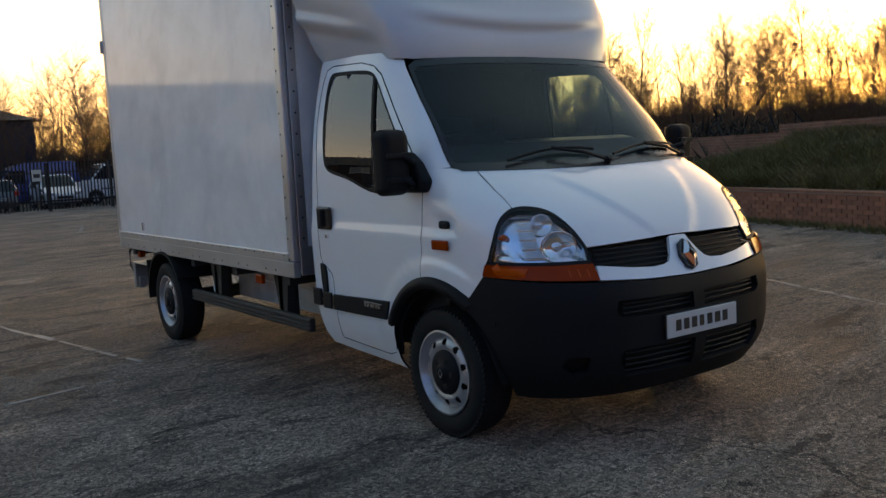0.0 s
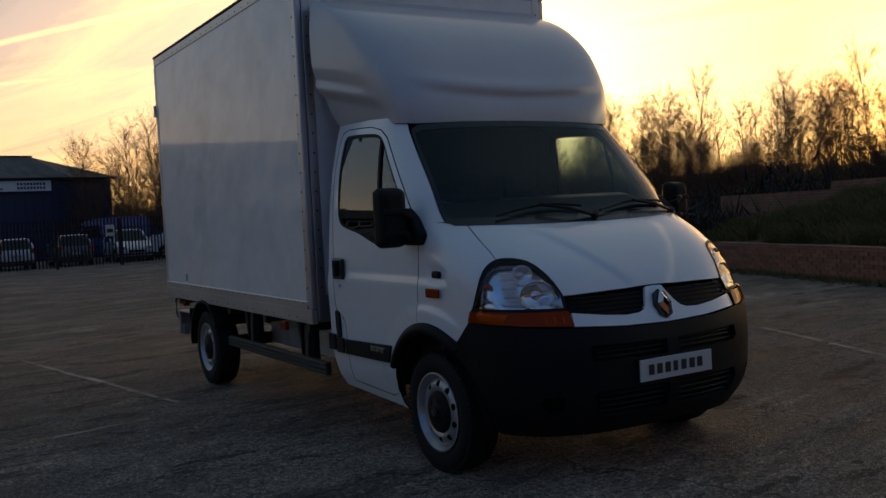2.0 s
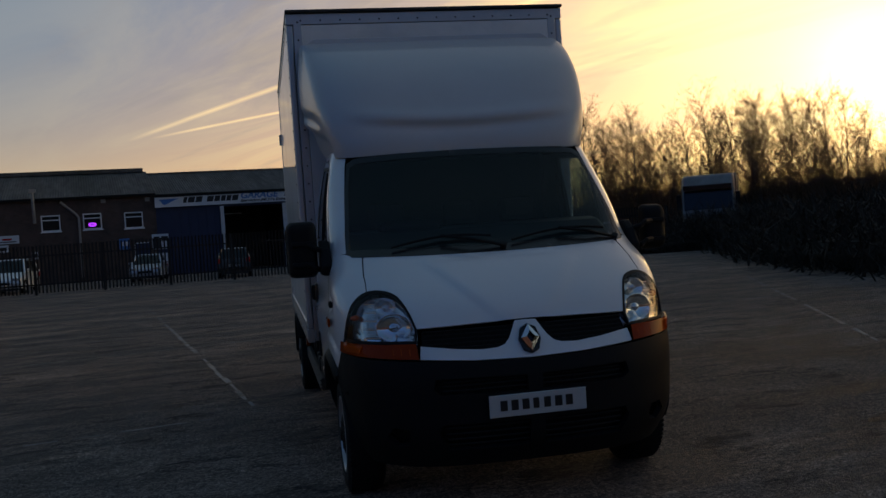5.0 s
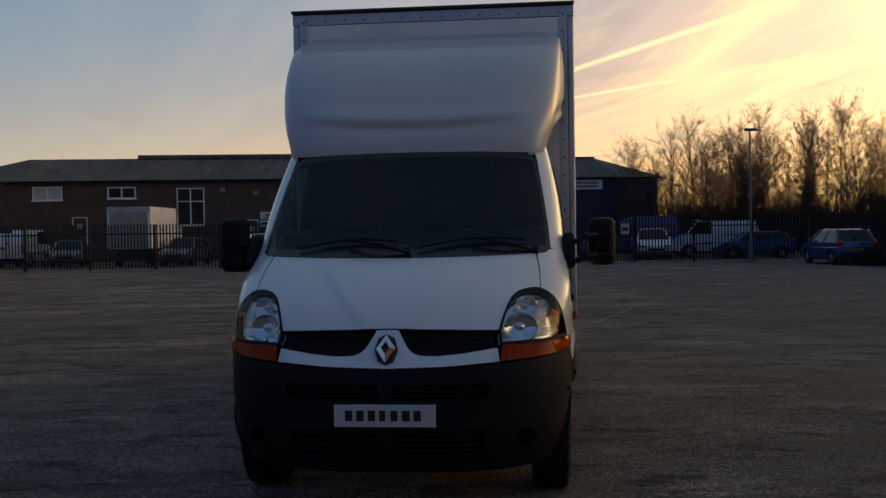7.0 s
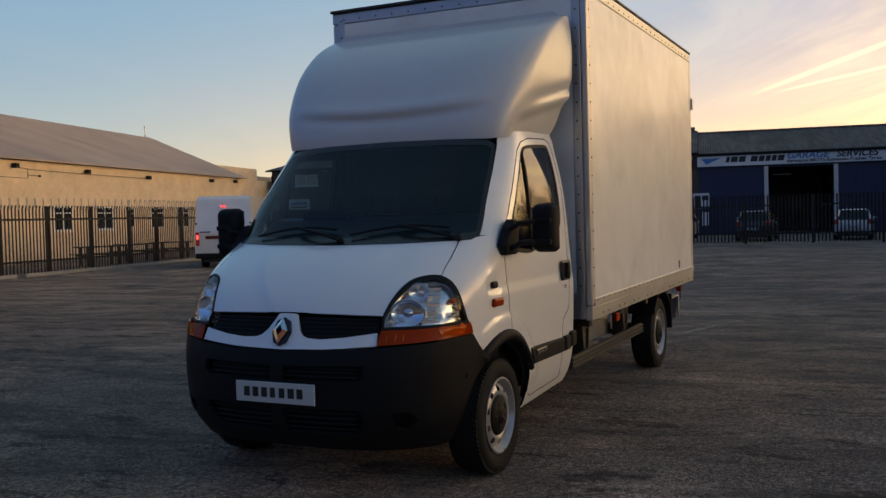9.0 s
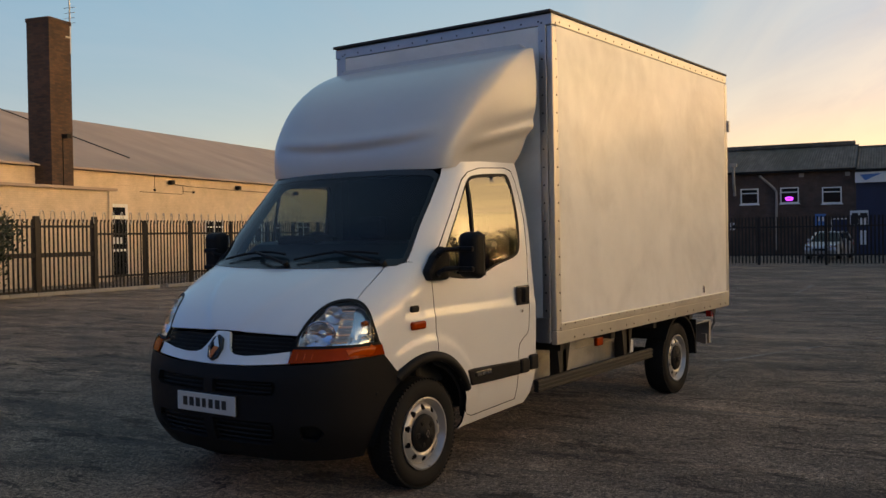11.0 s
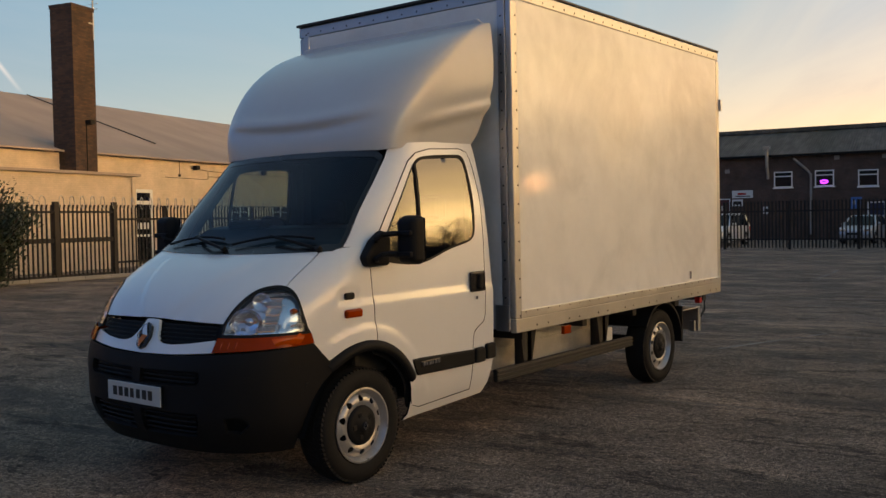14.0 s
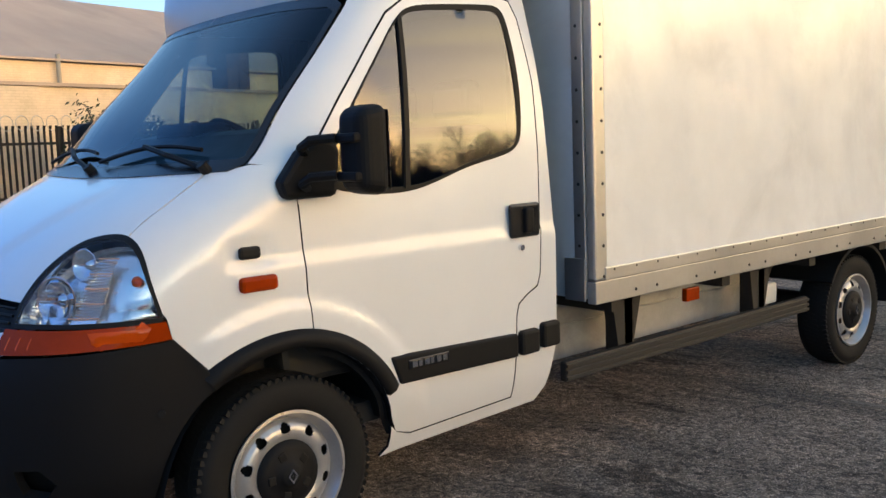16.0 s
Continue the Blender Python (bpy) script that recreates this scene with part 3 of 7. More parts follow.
def workshop():
    home = thing("workshop_building", "long dark brick workshop with corrugated sheet roof", "building", kind="structure")
    home.matrix_basis = FAR
    L, R, EAVE_L, EAVE = -42.6, -13.0, 5.30, 5.12
    # windows as x, z, width, height
    wins = [(-40.75, 4.02, 1.70, 0.78, "blind", 1, None), (-36.53, 4.00, 1.85, 0.88, "blind", 1, None), (-31.86, 4.06, 1.78, 0.74, "dark_glass", 1, None), (-27.5, 2.28, 1.76, 2.42, "dark_glass", 1, 1.55),
            (-19.66, 3.20, 1.08, 0.98, "dark_glass", 0, 0.68), (-17.30, 3.20, 1.08, 0.98, "dark_glass", 0, 0.68), (-14.90, 3.12, 1.10, 1.0, "dark_glass", 0, 0.70)]
    doors = [(-34.1, 0, 0.95, 2.9), (-23.4, 0, 1.1, 2.6), (-14.4, 0, 0.95, 2.2)]
    holes = [(x, x + w, z, z + h) for x, z, w, h, *_ in wins] + [(x, x + w, z, z + h) for x, z, w, h in doors]
    wall = part("front_wall", wall_with_holes(L, R, 0, EAVE_L, holes), "brick", home, "dark soot-brown brick wall")
    part("end_wall", prism([(0.3, 0), (14, 0), (14, EAVE_L), (0.3, EAVE_L)], L, L + 0.3), "brick", home)
    part("rear_wall", box((L, 14, 0), (4.3, 14.3, 4.5)), "brick", home)
    for x, z, w, h, g, bars, tr in wins:
        casement(home, x, z, w, h, g, bars, transom=tr)
    for x, z, w, h in doors:
        d = part("door", box((x + 0.06, 0.04, 0), (x + w - 0.06, 0.10, h - 0.06)), "door_red" if x < -20 else "blue_sheet", home, "painted workshop door")
        part("door_frame", box((x, 0.0, h - 0.06), (x + w, 0.12, h), box((x, 0.0, 0), (x + 0.06, 0.12, h - 0.06), box((x + w - 0.06, 0.0, 0), (x + w, 0.12, h - 0.06)))), "white", d)
        if x < -20:
            part("door_pane", box((x + 0.3, 0.02, h - 0.75), (x + w - 0.3, 0.036, h - 0.45)), "blind", d)
    part("neon_sign", sweep([(-16.78 + 0.20 * math.cos(a), -0.03, 3.48 + 0.08 * math.sin(a)) for a in [i * 0.5 for i in range(14)]], 0.05), "neon", home, "glowing purple window sign")
    # hipped roof of corrugated sheets, with a raised ridge
    END, HIP, HIPL = 4.3, 1.7, L + 3.4
    part("roof", corrugated(HIPL, R, -0.35, EAVE_L - 0.1, 7.0, 7.18), "roof", home, "mossy corrugated roof sheets")
    part("roof_slope", corrugated(HIPL, R, 14.6, 4.6, 7.0, 7.18), "roof", home)
    part("roof", corrugated(R, HIP, -0.35, EAVE - 0.02, 7.0, 6.95), "roof", home, "mossy corrugated roof sheets")
    part("roof_slope", corrugated(R, HIP, 14.6, 4.4, 7.0, 6.95), "roof", home)
    for x0, x1, e, rz in ((HIP, END + 0.3, EAVE - 0.02, 6.95), (HIPL, L - 0.3, EAVE_L - 0.1, 7.18)):
        bm = bmesh.new()
        a, b, c, d, f = [bm.verts.new(p) for p in ((x0, 7.0, rz), (x0, -0.35, e), (x1, -0.35, e), (x1, 14.6, e - 0.3), (x0, 14.6, e - 0.3))]
        bm.faces.new((a, b, c))
        bm.faces.new((a, c, d))
        bm.faces.new((a, d, f))
        part("roof_hip", bm, "roof", home)
    part("ridge", box((-31.5, 6.6, 7.16), (R - 0.2, 7.4, 7.42)), "roof", home)
    part("ridge", box((R - 0.2, 6.8, 6.93), (HIP, 7.2, 7.06)), "roof", home)
    part("gutter", box((L - 0.3, -0.42, EAVE_L - 0.22), (R, -0.28, EAVE_L - 0.1)), "black", home)
    part("gutter", box((R, -0.42, EAVE - 0.16), (END + 0.3, -0.28, EAVE - 0.04)), "black", home)
    # blue sheet-metal garage bay
    bay = part("garage_wall", wall_with_holes(R, END, 0, EAVE, [(-8.8, -5.0, 0, 4.15)]), "blue_sheet", home, "dark blue sheet-metal garage front")
    part("end_wall", prism([(0.3, 0), (14, 0), (14, EAVE), (0.3, EAVE)], END - 0.3, END), "blue_sheet", home)
    # bay walls in near black: the shade inside the bay is put into their colour
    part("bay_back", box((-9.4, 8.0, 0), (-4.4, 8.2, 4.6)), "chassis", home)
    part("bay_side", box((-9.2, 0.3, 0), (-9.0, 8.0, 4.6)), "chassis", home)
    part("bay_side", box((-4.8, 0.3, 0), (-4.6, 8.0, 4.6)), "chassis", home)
    part("bay_lamp", box((-8.3, 3.0, 3.75), (-7.2, 3.1, 3.82)), "white", home, "pale strip lamp, unlit")
    for x in (-9.05, -5.02):
        part("bay_post", box((x, -0.12, 0), (x + 0.24, 0.0, 4.2)), "alu", home, "grey steel door post")
    for x in np.arange(R + 0.35, END - 0.1, 0.55):
        if not -9.1 < x < -4.7:
            part("sheet_rib", box((x, -0.03, 0.05), (x + 0.08, 0.0, 4.25)), "blue_sheet", home)
    # fittings on the brick wall
    for x, z in ((-24.7, 4.45), (-22.6, 4.2), (-13.6, 4.75), (-16.2, 4.78), (-38.6, 4.95)):
        part("wall_box", box((x, -0.12, z), (x + 0.28, 0.0, z + 0.24)), "concrete", home)
    part("flue_pipe", sweep([(-20.0, -0.1, 3.75), (-20.0, -0.14, 4.0), (-20.0, -0.5, 4.5), (-20.0, -0.55, 5.6)], 0.09), "concrete", home, "stained flue pipe with cowl")
    part("flue_cowl", box((-20.2, -0.68, 5.55), (-19.8, -0.42, 5.76)), "concrete", home)
    part("downpipe", sweep([(-18.5, -0.2, 4.95), (-17.7, -0.12, 4.2), (-17.52, -0.1, 3.95), (-17.52, -0.1, 0.3)], 0.075), "concrete", home, "grey rain downpipe")
    part("downpipe", sweep([(L + 0.1, -0.2, 4.8), (L + 0.1, -0.1, 4.3), (L + 0.1, -0.1, 0.2)], 0.06), "black", home)
    # boards with writing too small to read
    def notice(x, z, w, h, mat="sign", bars=()):
        b = part("notice_board", box((x, -0.06, z), (x + w, -0.02, z + h)), mat, home, "small wall notice board")
        for bx, bz, bw, bh, c in bars:
            part("lettering", box((x + bx, -0.064, z + bz), (x + bx + bw, -0.06, z + bz + bh)), c, b)
    notice(-41.3, 2.35, 1.6, 0.75, bars=((0.2, 0.35, 1.2, 0.16, "blue_ink"), (0.2, 0.12, 1.2, 0.1, "ink")))
    notice(-22.18, 2.62, 1.26, 0.48, bars=((0.35, 0.2, 0.5, 0.12, "red_lens"), (0.2, 0.08, 0.9, 0.06, "ink")))
    notice(-22.18, 2.12, 0.65, 0.42, bars=((0.1, 0.1, 0.45, 0.2, "ink"),))
    notice(-20.3, 1.6, 0.35, 0.45, bars=((0.06, 0.1, 0.22, 0.22, "ink"),))
    notice(-15.3, 1.75, 0.6, 0.75, "blue_ink", ((0.1, 0.3, 0.15, 0.25, "sign"), (0.35, 0.3, 0.15, 0.25, "sign")))
    notice(-13.35, 1.7, 1.0, 0.95, bars=((0.1, 0.1, 0.35, 0.7, "ink"), (0.55, 0.5, 0.4, 0.3, "ink")))
    notice(-12.8, 0.6, 0.4, 0.85)
    # the long fascia sign
    s = part("garage_sign", box((-13.05, -0.30, 4.30), (0.45, -0.24, 4.93)), "sign", home, "long white garage fascia sign")
    m = lambda x, z: pose(x, -0.31, z, 90, 0, 0)
    part("sign_flash", prism([(-12.8, 4.78), (-11.6, 4.82), (-12.5, 4.42)], -0.306, -0.30, axis="y"), "blue_ink", s)
    x = -11.35
    for w in (0.22, 0.40, 0.40, 0, 0.40, 0.34, 0.28, 0.28, 0.38):
        if w:
            part("name_bar", prism([(x, 4.52), (x + w, 4.52), (x + w + 0.09, 4.87), (x + 0.09, 4.87)], -0.306, -0.30, axis="y"), "ink", s)
            x += w + 0.07
        else:
            x += 0.24
    words("lettering", "GARAGE", 0.54, "blue_ink", m(-7.75, 4.52), s, 1.14)
    words("lettering", "SERVICES", 0.54, "ink", m(-4.90, 4.52), s, 1.05)
    words("lettering", "Servicing.MOTs.Exhausts.Brakes.Tyres", 0.25, "ink", m(-7.75, 4.34), s, 1.38)
    for z in (4.66, 4.42):
        for i in range(9):
            part("number_bar", box((-1.55 + i * 0.19, -0.306, z), (-1.55 + i * 0.19 + 0.13, -0.30, z + 0.15)), "ink", s)
    return home


workshop()

# ---- cream building and chimney ----
NEAR = Matrix.Translation((-29.0, 16.0, 0.10)) @ pose(0, 0, 0, 0, 0, 14.0)  # y along the wall, x outwards to the yard


def cream_building():
    home = thing("cream_building", "long cream-rendered building with a shallow felt roof", "building", kind="structure")
    home.matrix_basis = NEAR
    wins = [(y, 1.25, 1.45, 1.15) for y in (9.4, 12.9, 18.0, 21.0, 24.2)] + [(15.6, 1.3, 0.75, 1.05), (27.2, 1.25, 1.45, 1.15)]
    door = (2.75, 0.0, 1.15, 3.05)
    turn = pose(0, 0, 0, 0, 0, 90)
    holes = [(y, y + w, z, z + h) for y, z, w, h in wins] + [(door[0], door[0] + door[2], -0.15, door[3])]
    wall = wall_with_holes(-26, 36.6, -0.15, 4.36, holes)
    wall.transform(turn)
    part("front_wall", wall, "render", home, "cream-painted rendered wall, peeling at the top")
    frame_home = part("string_course", box((0.0, -26, 3.86), (0.03, 36.6, 3.90)), "render", home)
    for y, z, w, h in wins:
        c = casement(home, y, z, w, h, "dark_glass", 1 if w > 0.8 else 0, transom=h * 0.72)
        c.matrix_basis = turn
    d = part("door", box((-0.08, 2.81, 0), (-0.02, 3.84, 2.4)), "dark_glass", home, "dark door with a white frame")
    part("door_frame", box((-0.06, 2.75, 2.4), (0.04, 3.90, 3.05), box((-0.06, 2.75, 0), (0.03, 2.85, 2.4), box((-0.06, 3.80, 0), (0.03, 3.90, 2.4), box((-0.05, 2.85, 1.02), (0.02, 3.80, 1.12))))), "white", d)
    part("fanlight", box((0.035, 2.92, 2.56), (0.045, 3.73, 2.90)), "dark_glass", d)
    part("door_sign", box((-0.02, 3.0, 1.35), (0.0, 3.65, 1.62)), "sign", d)
    # hipped roof
    bm = bmesh.new()
    e0, e1, r0, r1 = -26.4, 30.5, -18.0, 38.0
    v = [bm.verts.new(p) for p in ((0.25, e0, 4.42), (0.25, e1, 4.42), (-22, e1 + 15.2, 4.42), (-22, e0, 4.42), (-11, r0, 8.4), (-11, r1, 8.22))]
    for f in ((0, 1, 5, 4), (1, 2, 5), (2, 3, 4, 5), (3, 0, 4), (3, 2, 1, 0)):
        bm.faces.new([v[i] for i in f])
    part("roof", bm, "felt", home, "shallow hipped roof of brown-grey felt")
    part("gutter", box((0.20, -26.4, 4.38), (0.27, 30.5, 4.445)), "felt", home)
    for y in (-9.0, 6.9):
        part("roof_seam", prism([(-2.4, 5.35), (-10.6, 8.25), (-10.6, 8.30), (-2.4, 5.40)], y, y + 0.05, axis="y"), "black", home)
    part("side_wall", box((-4, 36.3, 0), (-0.3, 36.6, 4.36)), "render", home)
    part("side_wall", box((-22, -26, 0), (-0.3, -25.7, 4.4)), "render", home)
    part("rear_block", box((-12, 34.5, 0), (-4, 42.1, 5.7)), "render", home, "pale flat-roofed block behind the skewed gable")
    part("rear_block", box((-10, 42.12, 0), (-4, 45.9, 5.15)), "concrete", home)
    for y, z in ((6.7, 4.12), (12.0, 4.08), (17.7, 4.0), (25.3, 4.1), (28.8, 4.15)):
        lamp = part("floodlight", box((0.05, y - 0.12, z - 0.11), (0.30, y + 0.12, z + 0.09)), "black", home, "black wall floodlight", bevel=0.03)
        part("lamp_arm", box((0.0, y - 0.03, z - 0.02), (0.06, y + 0.03, z + 0.04)), "black", lamp)
    part("wall_cable", sweep([(0.03, 6.5, 4.08), (0.03, 8.0, 3.99), (0.03, 12.0, 3.95), (0.03, 18.0, 3.95)], 0.014), "black", home)
    part("wall_cable", sweep([(0.03, 4.7, 3.62), (0.03, 7.6, 3.60), (0.03, 7.7, 3.63), (0.03, 7.7, 4.0)], 0.012), "black", home)
    part("wall_cable", sweep([(0.03, 5.7, 4.38), (0.03, 5.7, 3.75)], 0.010), "black", home)
    part("cable_box", box((0.0, 5.65, 3.68), (0.06, 5.75, 3.78)), "black", home)
    part("wall_cable", sweep([(0.03, 7.7, 3.74), (0.03, 8.5, 3.73)], 0.012), "black", home)
    part("cable_box", box((0.0, 8.46, 3.68), (0.06, 8.56, 3.78)), "black", home)
    part("vent_pipe", tube((0.2, -7.6, 3.2), (0.2, -7.6, 4.6), 0.07), "concrete", home)
    part("vent_stack", tube((-11, 37.2, 8.1), (-11, 37.2, 9.1), 0.05), "white", home)
    # low flat-roofed annexe that carries the chimney
    an = part("annexe", box((0.0, -20, -0.15), (2.1, 0.65, 3.42)), "render", home, "low cream flat-roofed annexe", bevel=0.03)
    part("coping", box((0.0, -20.2, 3.42), (2.25, 0.77, 3.52)), "felt", an)
    part("downpipe", tube((2.14, 0.4, 0), (2.14, 0.4, 3.4), 0.05), "render", an)
    part("annexe_end", box((2.1, -20, 0), (4.6, -11.0, 3.2)), "render", home)
    return home


cream_building()
CHX, CHY = -28.6, 15.5
ch = thing("chimney_stack", "tall square sooty brick chimney above the annexe roof", "chimney", (CHX, CHY, 3.58), 16, kind="structure")
bm = box((-0.535, -0.57, -0.35), (0.535, 0.57, 6.35))
part("shaft", bm, "chimney_brick", ch)
part("cap_course", box((-0.56, -0.595, 6.35), (0.56, 0.595, 6.5)), "chimney_brick", ch)
part("floodlight", box((0.53, -0.02, 1.96), (0.80, 0.20, 2.12)), "black", ch, "black floodlight on a bracket")
part("cable", sweep([(0.545, 0.02, 2.0), (0.545, 0.02, -0.3)], 0.02), "black", ch)
aer = thing("tv_aerial", "thin metal aerial mast on the chimney", "aerial", (CHX + 0.35, CHY + 0.68, 9.15), 16)
part("mast", tube((0, 0, -0.3), (0, 0, 1.85), 0.03), "wire", aer)
part("bracket", box((-0.03, -0.25, 0.3), (0.03, 0.03, 0.36)), "wire", aer)
for i in range(4):
    part("element", tube((-0.25, 0, 0.9 + 0.2 * i), (0.25, 0, 0.9 + 0.2 * i), 0.01, sides=6), "wire", aer)

# ---- the box van ----
from mathutils.geometry import delaunay_2d_cdt

van = thing("box_van", "white box van with dark bumper and roof fairing", "van")
van.matrix_basis = LEAN


def smooth_curve(xs, ys):
    """A natural cubic through a few stations."""
    xs, ys = np.array(xs, float), np.array(ys, float)
    n = len(xs)
    h = np.diff(xs)
    a, r = np.zeros((n, n)), np.zeros(n)
    a[0, 0] = a[-1, -1] = 1
    for i in range(1, n - 1):
        a[i, i - 1], a[i, i], a[i, i + 1] = h[i - 1], 2 * (h[i - 1] + h[i]), h[i]
        r[i] = 3 * ((ys[i + 1] - ys[i]) / h[i] - (ys[i] - ys[i - 1]) / h[i - 1])
    c = np.linalg.solve(a, r)

    def at(x):
        x = min(max(x, xs[0]), xs[-1])
        i = min(max(int(np.searchsorted(xs, x)) - 1, 0), n - 2)
        d = x - xs[i]
        b = (ys[i + 1] - ys[i]) / h[i] - h[i] * (2 * c[i] + c[i + 1]) / 3
        return float(ys[i] + b * d + c[i] * d * d + (c[i + 1] - c[i]) / (3 * h[i]) * d ** 3)
    return at


class Shell:
    """A body that is wide and flat at the rear and rounds off to the front; each level z has its own front, half width and depth of
    rounding. Places on it are (s, z), with s running from the middle of the front round to the side. swell: the lip over the front wheels."""
    swell = nose = 0.0

    def __init__(self, front, half, depth, power=3.0):
        self.front, self.half, self.depth = front, half, depth
        th = np.linspace(0, math.pi / 2, 4001)
        self.a, self.b = np.sin(th) ** (2 / power), np.cos(th) ** (2 / power)
        self.arc = np.concatenate([[0], np.cumsum(np.hypot(np.diff(self.a * 0.97), np.diff(self.b * 0.95)))])
        self.end = self.arc[-1]

    def place(self, s, z, out=0.0):
        w, f, d = self.half(z), self.front(z), self.depth(z)
        q = abs(s)
        if q < self.end:
            x, y = w * np.interp(q, self.arc, self.a), f + d * (1 - np.interp(q, self.arc, self.b))
        else:
            x, y = w, f + d + q - self.end
        r = math.hypot(y, z - 0.34)
        ease = lambda q: (lambda c: c * c * (3 - 2 * c))(min(1.0, max(0.0, q)))
        x += self.swell * ease((0.618 - r) / 0.026) * ease((y + 0.36) / 0.14) * ease((z - 0.42) / 0.12)
        # step along the flank, and the dished pocket round the side intake
        flank = ease((y + 0.20) / 0.16) * (x / w) ** 4 if self.swell else 0.0
        x -= 0.012 * flank * ease((z - 1.072) / 0.045)
        if self.swell:
            x -= 0.010 * ease(3.4 * (1.0 - max(abs(y + 0.122) / 0.098, abs(z - 1.137) / 0.050)))
        lift = 0.0
        if self.swell and 0.99 < z < 1.42:
            # raised middle of the bonnet, widening towards the screen
            lift = ease((0.15 + (z - 1.02) * 1.05 - x) / 0.05) * ease((z - 1.0) / 0.06) * ease((1.375 - z) / 0.05)
        if self.swell:
            x *= self.taper(y, z)
        return Vector((math.copysign(x, s), y - 0.010 * lift, z + 0.006 * lift))

    def taper(self, y, z):
        """The cab narrows a little towards its nose."""
        e = lambda q: (lambda c: c * c * (3 - 2 * c))(min(1.0, max(0.0, q)))
        return 1 - self.nose * e((-0.02 - y) / 0.5) * e((1.45 - z) / 0.2)

    def from_x(self, x, z):
        q = np.interp(min(abs(x) / self.half(z), 1), self.a, self.arc)
        for _ in range(3 if self.swell else 0):
            y = self.front(z) + self.depth(z) * (1 - np.interp(q, self.arc, self.b))
            q = np.interp(min(abs(x) / self.half(z) / self.taper(y, z), 1), self.a, self.arc)
        return math.copysign(q, x)

    def from_y(self, y, z):
        f, d = self.front(z), self.depth(z)
        if y >= f + d:
            return self.end + y - f - d
        return float(np.interp(-(1 - (y - f) / d), -self.b, self.arc))

    def trace(self, spec, step=0.03, mirror=1):
        """Outline from ('x' or 'y', value, z) marks, with its edges cut short."""
        out = []
        to_s = {"x": self.from_x, "y": self.from_y, "s": lambda v, z: v}
        for (k0, v0, z0), (k1, v1, z1) in zip(spec, spec[1:] + spec[:1]):
            if k0 == k1:
                n = max(1, int(math.hypot(v1 - v0, z1 - z0) / step))
                for i in range(n):
                    v, z = v0 + (v1 - v0) * i / n, z0 + (z1 - z0) * i / n
                    out.append((to_s[k0](v, z), z))
            else:
                s0, s1 = to_s[k0](v0, z0), to_s[k1](v1, z1)
                n = max(1, int(math.hypot(s1 - s0, z1 - z0) / step))
                out += [(s0 + (s1 - s0) * i / n, z0 + (z1 - z0) * i / n) for i in range(n)]
        return [(mirror * s, z) for s, z in out]


def inside(p, poly):
    x, y, hit = p[0], p[1], False
    for (x0, y0), (x1, y1) in zip(poly, poly[1:] + poly[:1]):
        if (y0 > y) != (y1 > y) and x < (x1 - x0) * (y - y0) / (y1 - y0) + x0:
            hit = not hit
    return hit


def sheet(outer, holes, place, step=0.045, push=0.0, flip=False):
    """A curved sheet over a flat outline with openings; place maps the flat plane to space."""
    pts, edges = [], []
    for loop in (outer, *holes):
        n0 = len(pts)
        pts += [Vector(p) for p in loop]
        edges += [(n0 + i, n0 + (i + 1) % len(loop)) for i in range(len(loop))]
    lo = [min(p[i] for p in outer) for i in (0, 1)]
    hi = [max(p[i] for p in outer) for i in (0, 1)]
    bound = list(pts)
    for i in range(1, int((hi[0] - lo[0]) / step) + 1):
        for j in range(1, int((hi[1] - lo[1]) / step) + 1):
            p = (lo[0] + i * step, lo[1] + j * step)
            if inside(p, outer) and not any(inside(p, h) for h in holes) and min((q.x - p[0]) ** 2 + (q.y - p[1]) ** 2 for q in bound) > (0.45 * step) ** 2:
                pts.append(Vector(p))
    v, _, faces, *_ = delaunay_2d_cdt(pts, edges, [], 0, 1e-5)
    bm = bmesh.new()
    bv = [bm.verts.new(place(p.x, p.y)) for p in v]
    for f in faces:
        c = sum((v[i] for i in f), Vector((0, 0))) / len(f)
        if inside(c, outer) and not any(inside(c, h) for h in holes):
            bm.faces.new([bv[i] for i in (f[::-1] if flip else f)])
    for q in [q for q in bm.verts if not q.link_faces]:
        bm.verts.remove(q)
    bm.normal_update()
    if push:
        move = [(q, q.normal * push) for q in bm.verts]
        for q, d in move:
            q.co += d
    return bm


def thick(ob, t, offset=-1.0, lining=False):
    m = ob.modifiers.new("thickness", "SOLIDIFY")
    m.thickness, m.offset = t, offset
    if lining:
        ob.data.materials.append(M["interior"])
        m.material_offset = m.material_offset_rim = 1
    e = ob.modifiers.new("crisp_edges", "EDGE_SPLIT")
    e.split_angle = radians(38)
    return ob


def arc_points(cy, cz, r, a0, a1, n=14):
    return [("y", cy + r * math.cos(radians(a0 + (a1 - a0) * i / n)), cz + r * math.sin(radians(a0 + (a1 - a0) * i / n))) for i in range(n + 1)]


def grown(poly, d):
    """An outline moved outwards by d."""
    n, out = len(poly), []
    area = sum(poly[i][0] * poly[(i + 1) % n][1] - poly[(i + 1) % n][0] * poly[i][1] for i in range(n))
    k = d if area > 0 else -d
    for i in range(n):
        a, b, c = Vector(poly[i - 1]), Vector(poly[i]), Vector(poly[(i + 1) % n])
        t = (c - a)
        if t.length < 1e-6:
            t = c - b
        t.normalize()
        out.append((b.x + t.y * k, b.y - t.x * k))
    return out


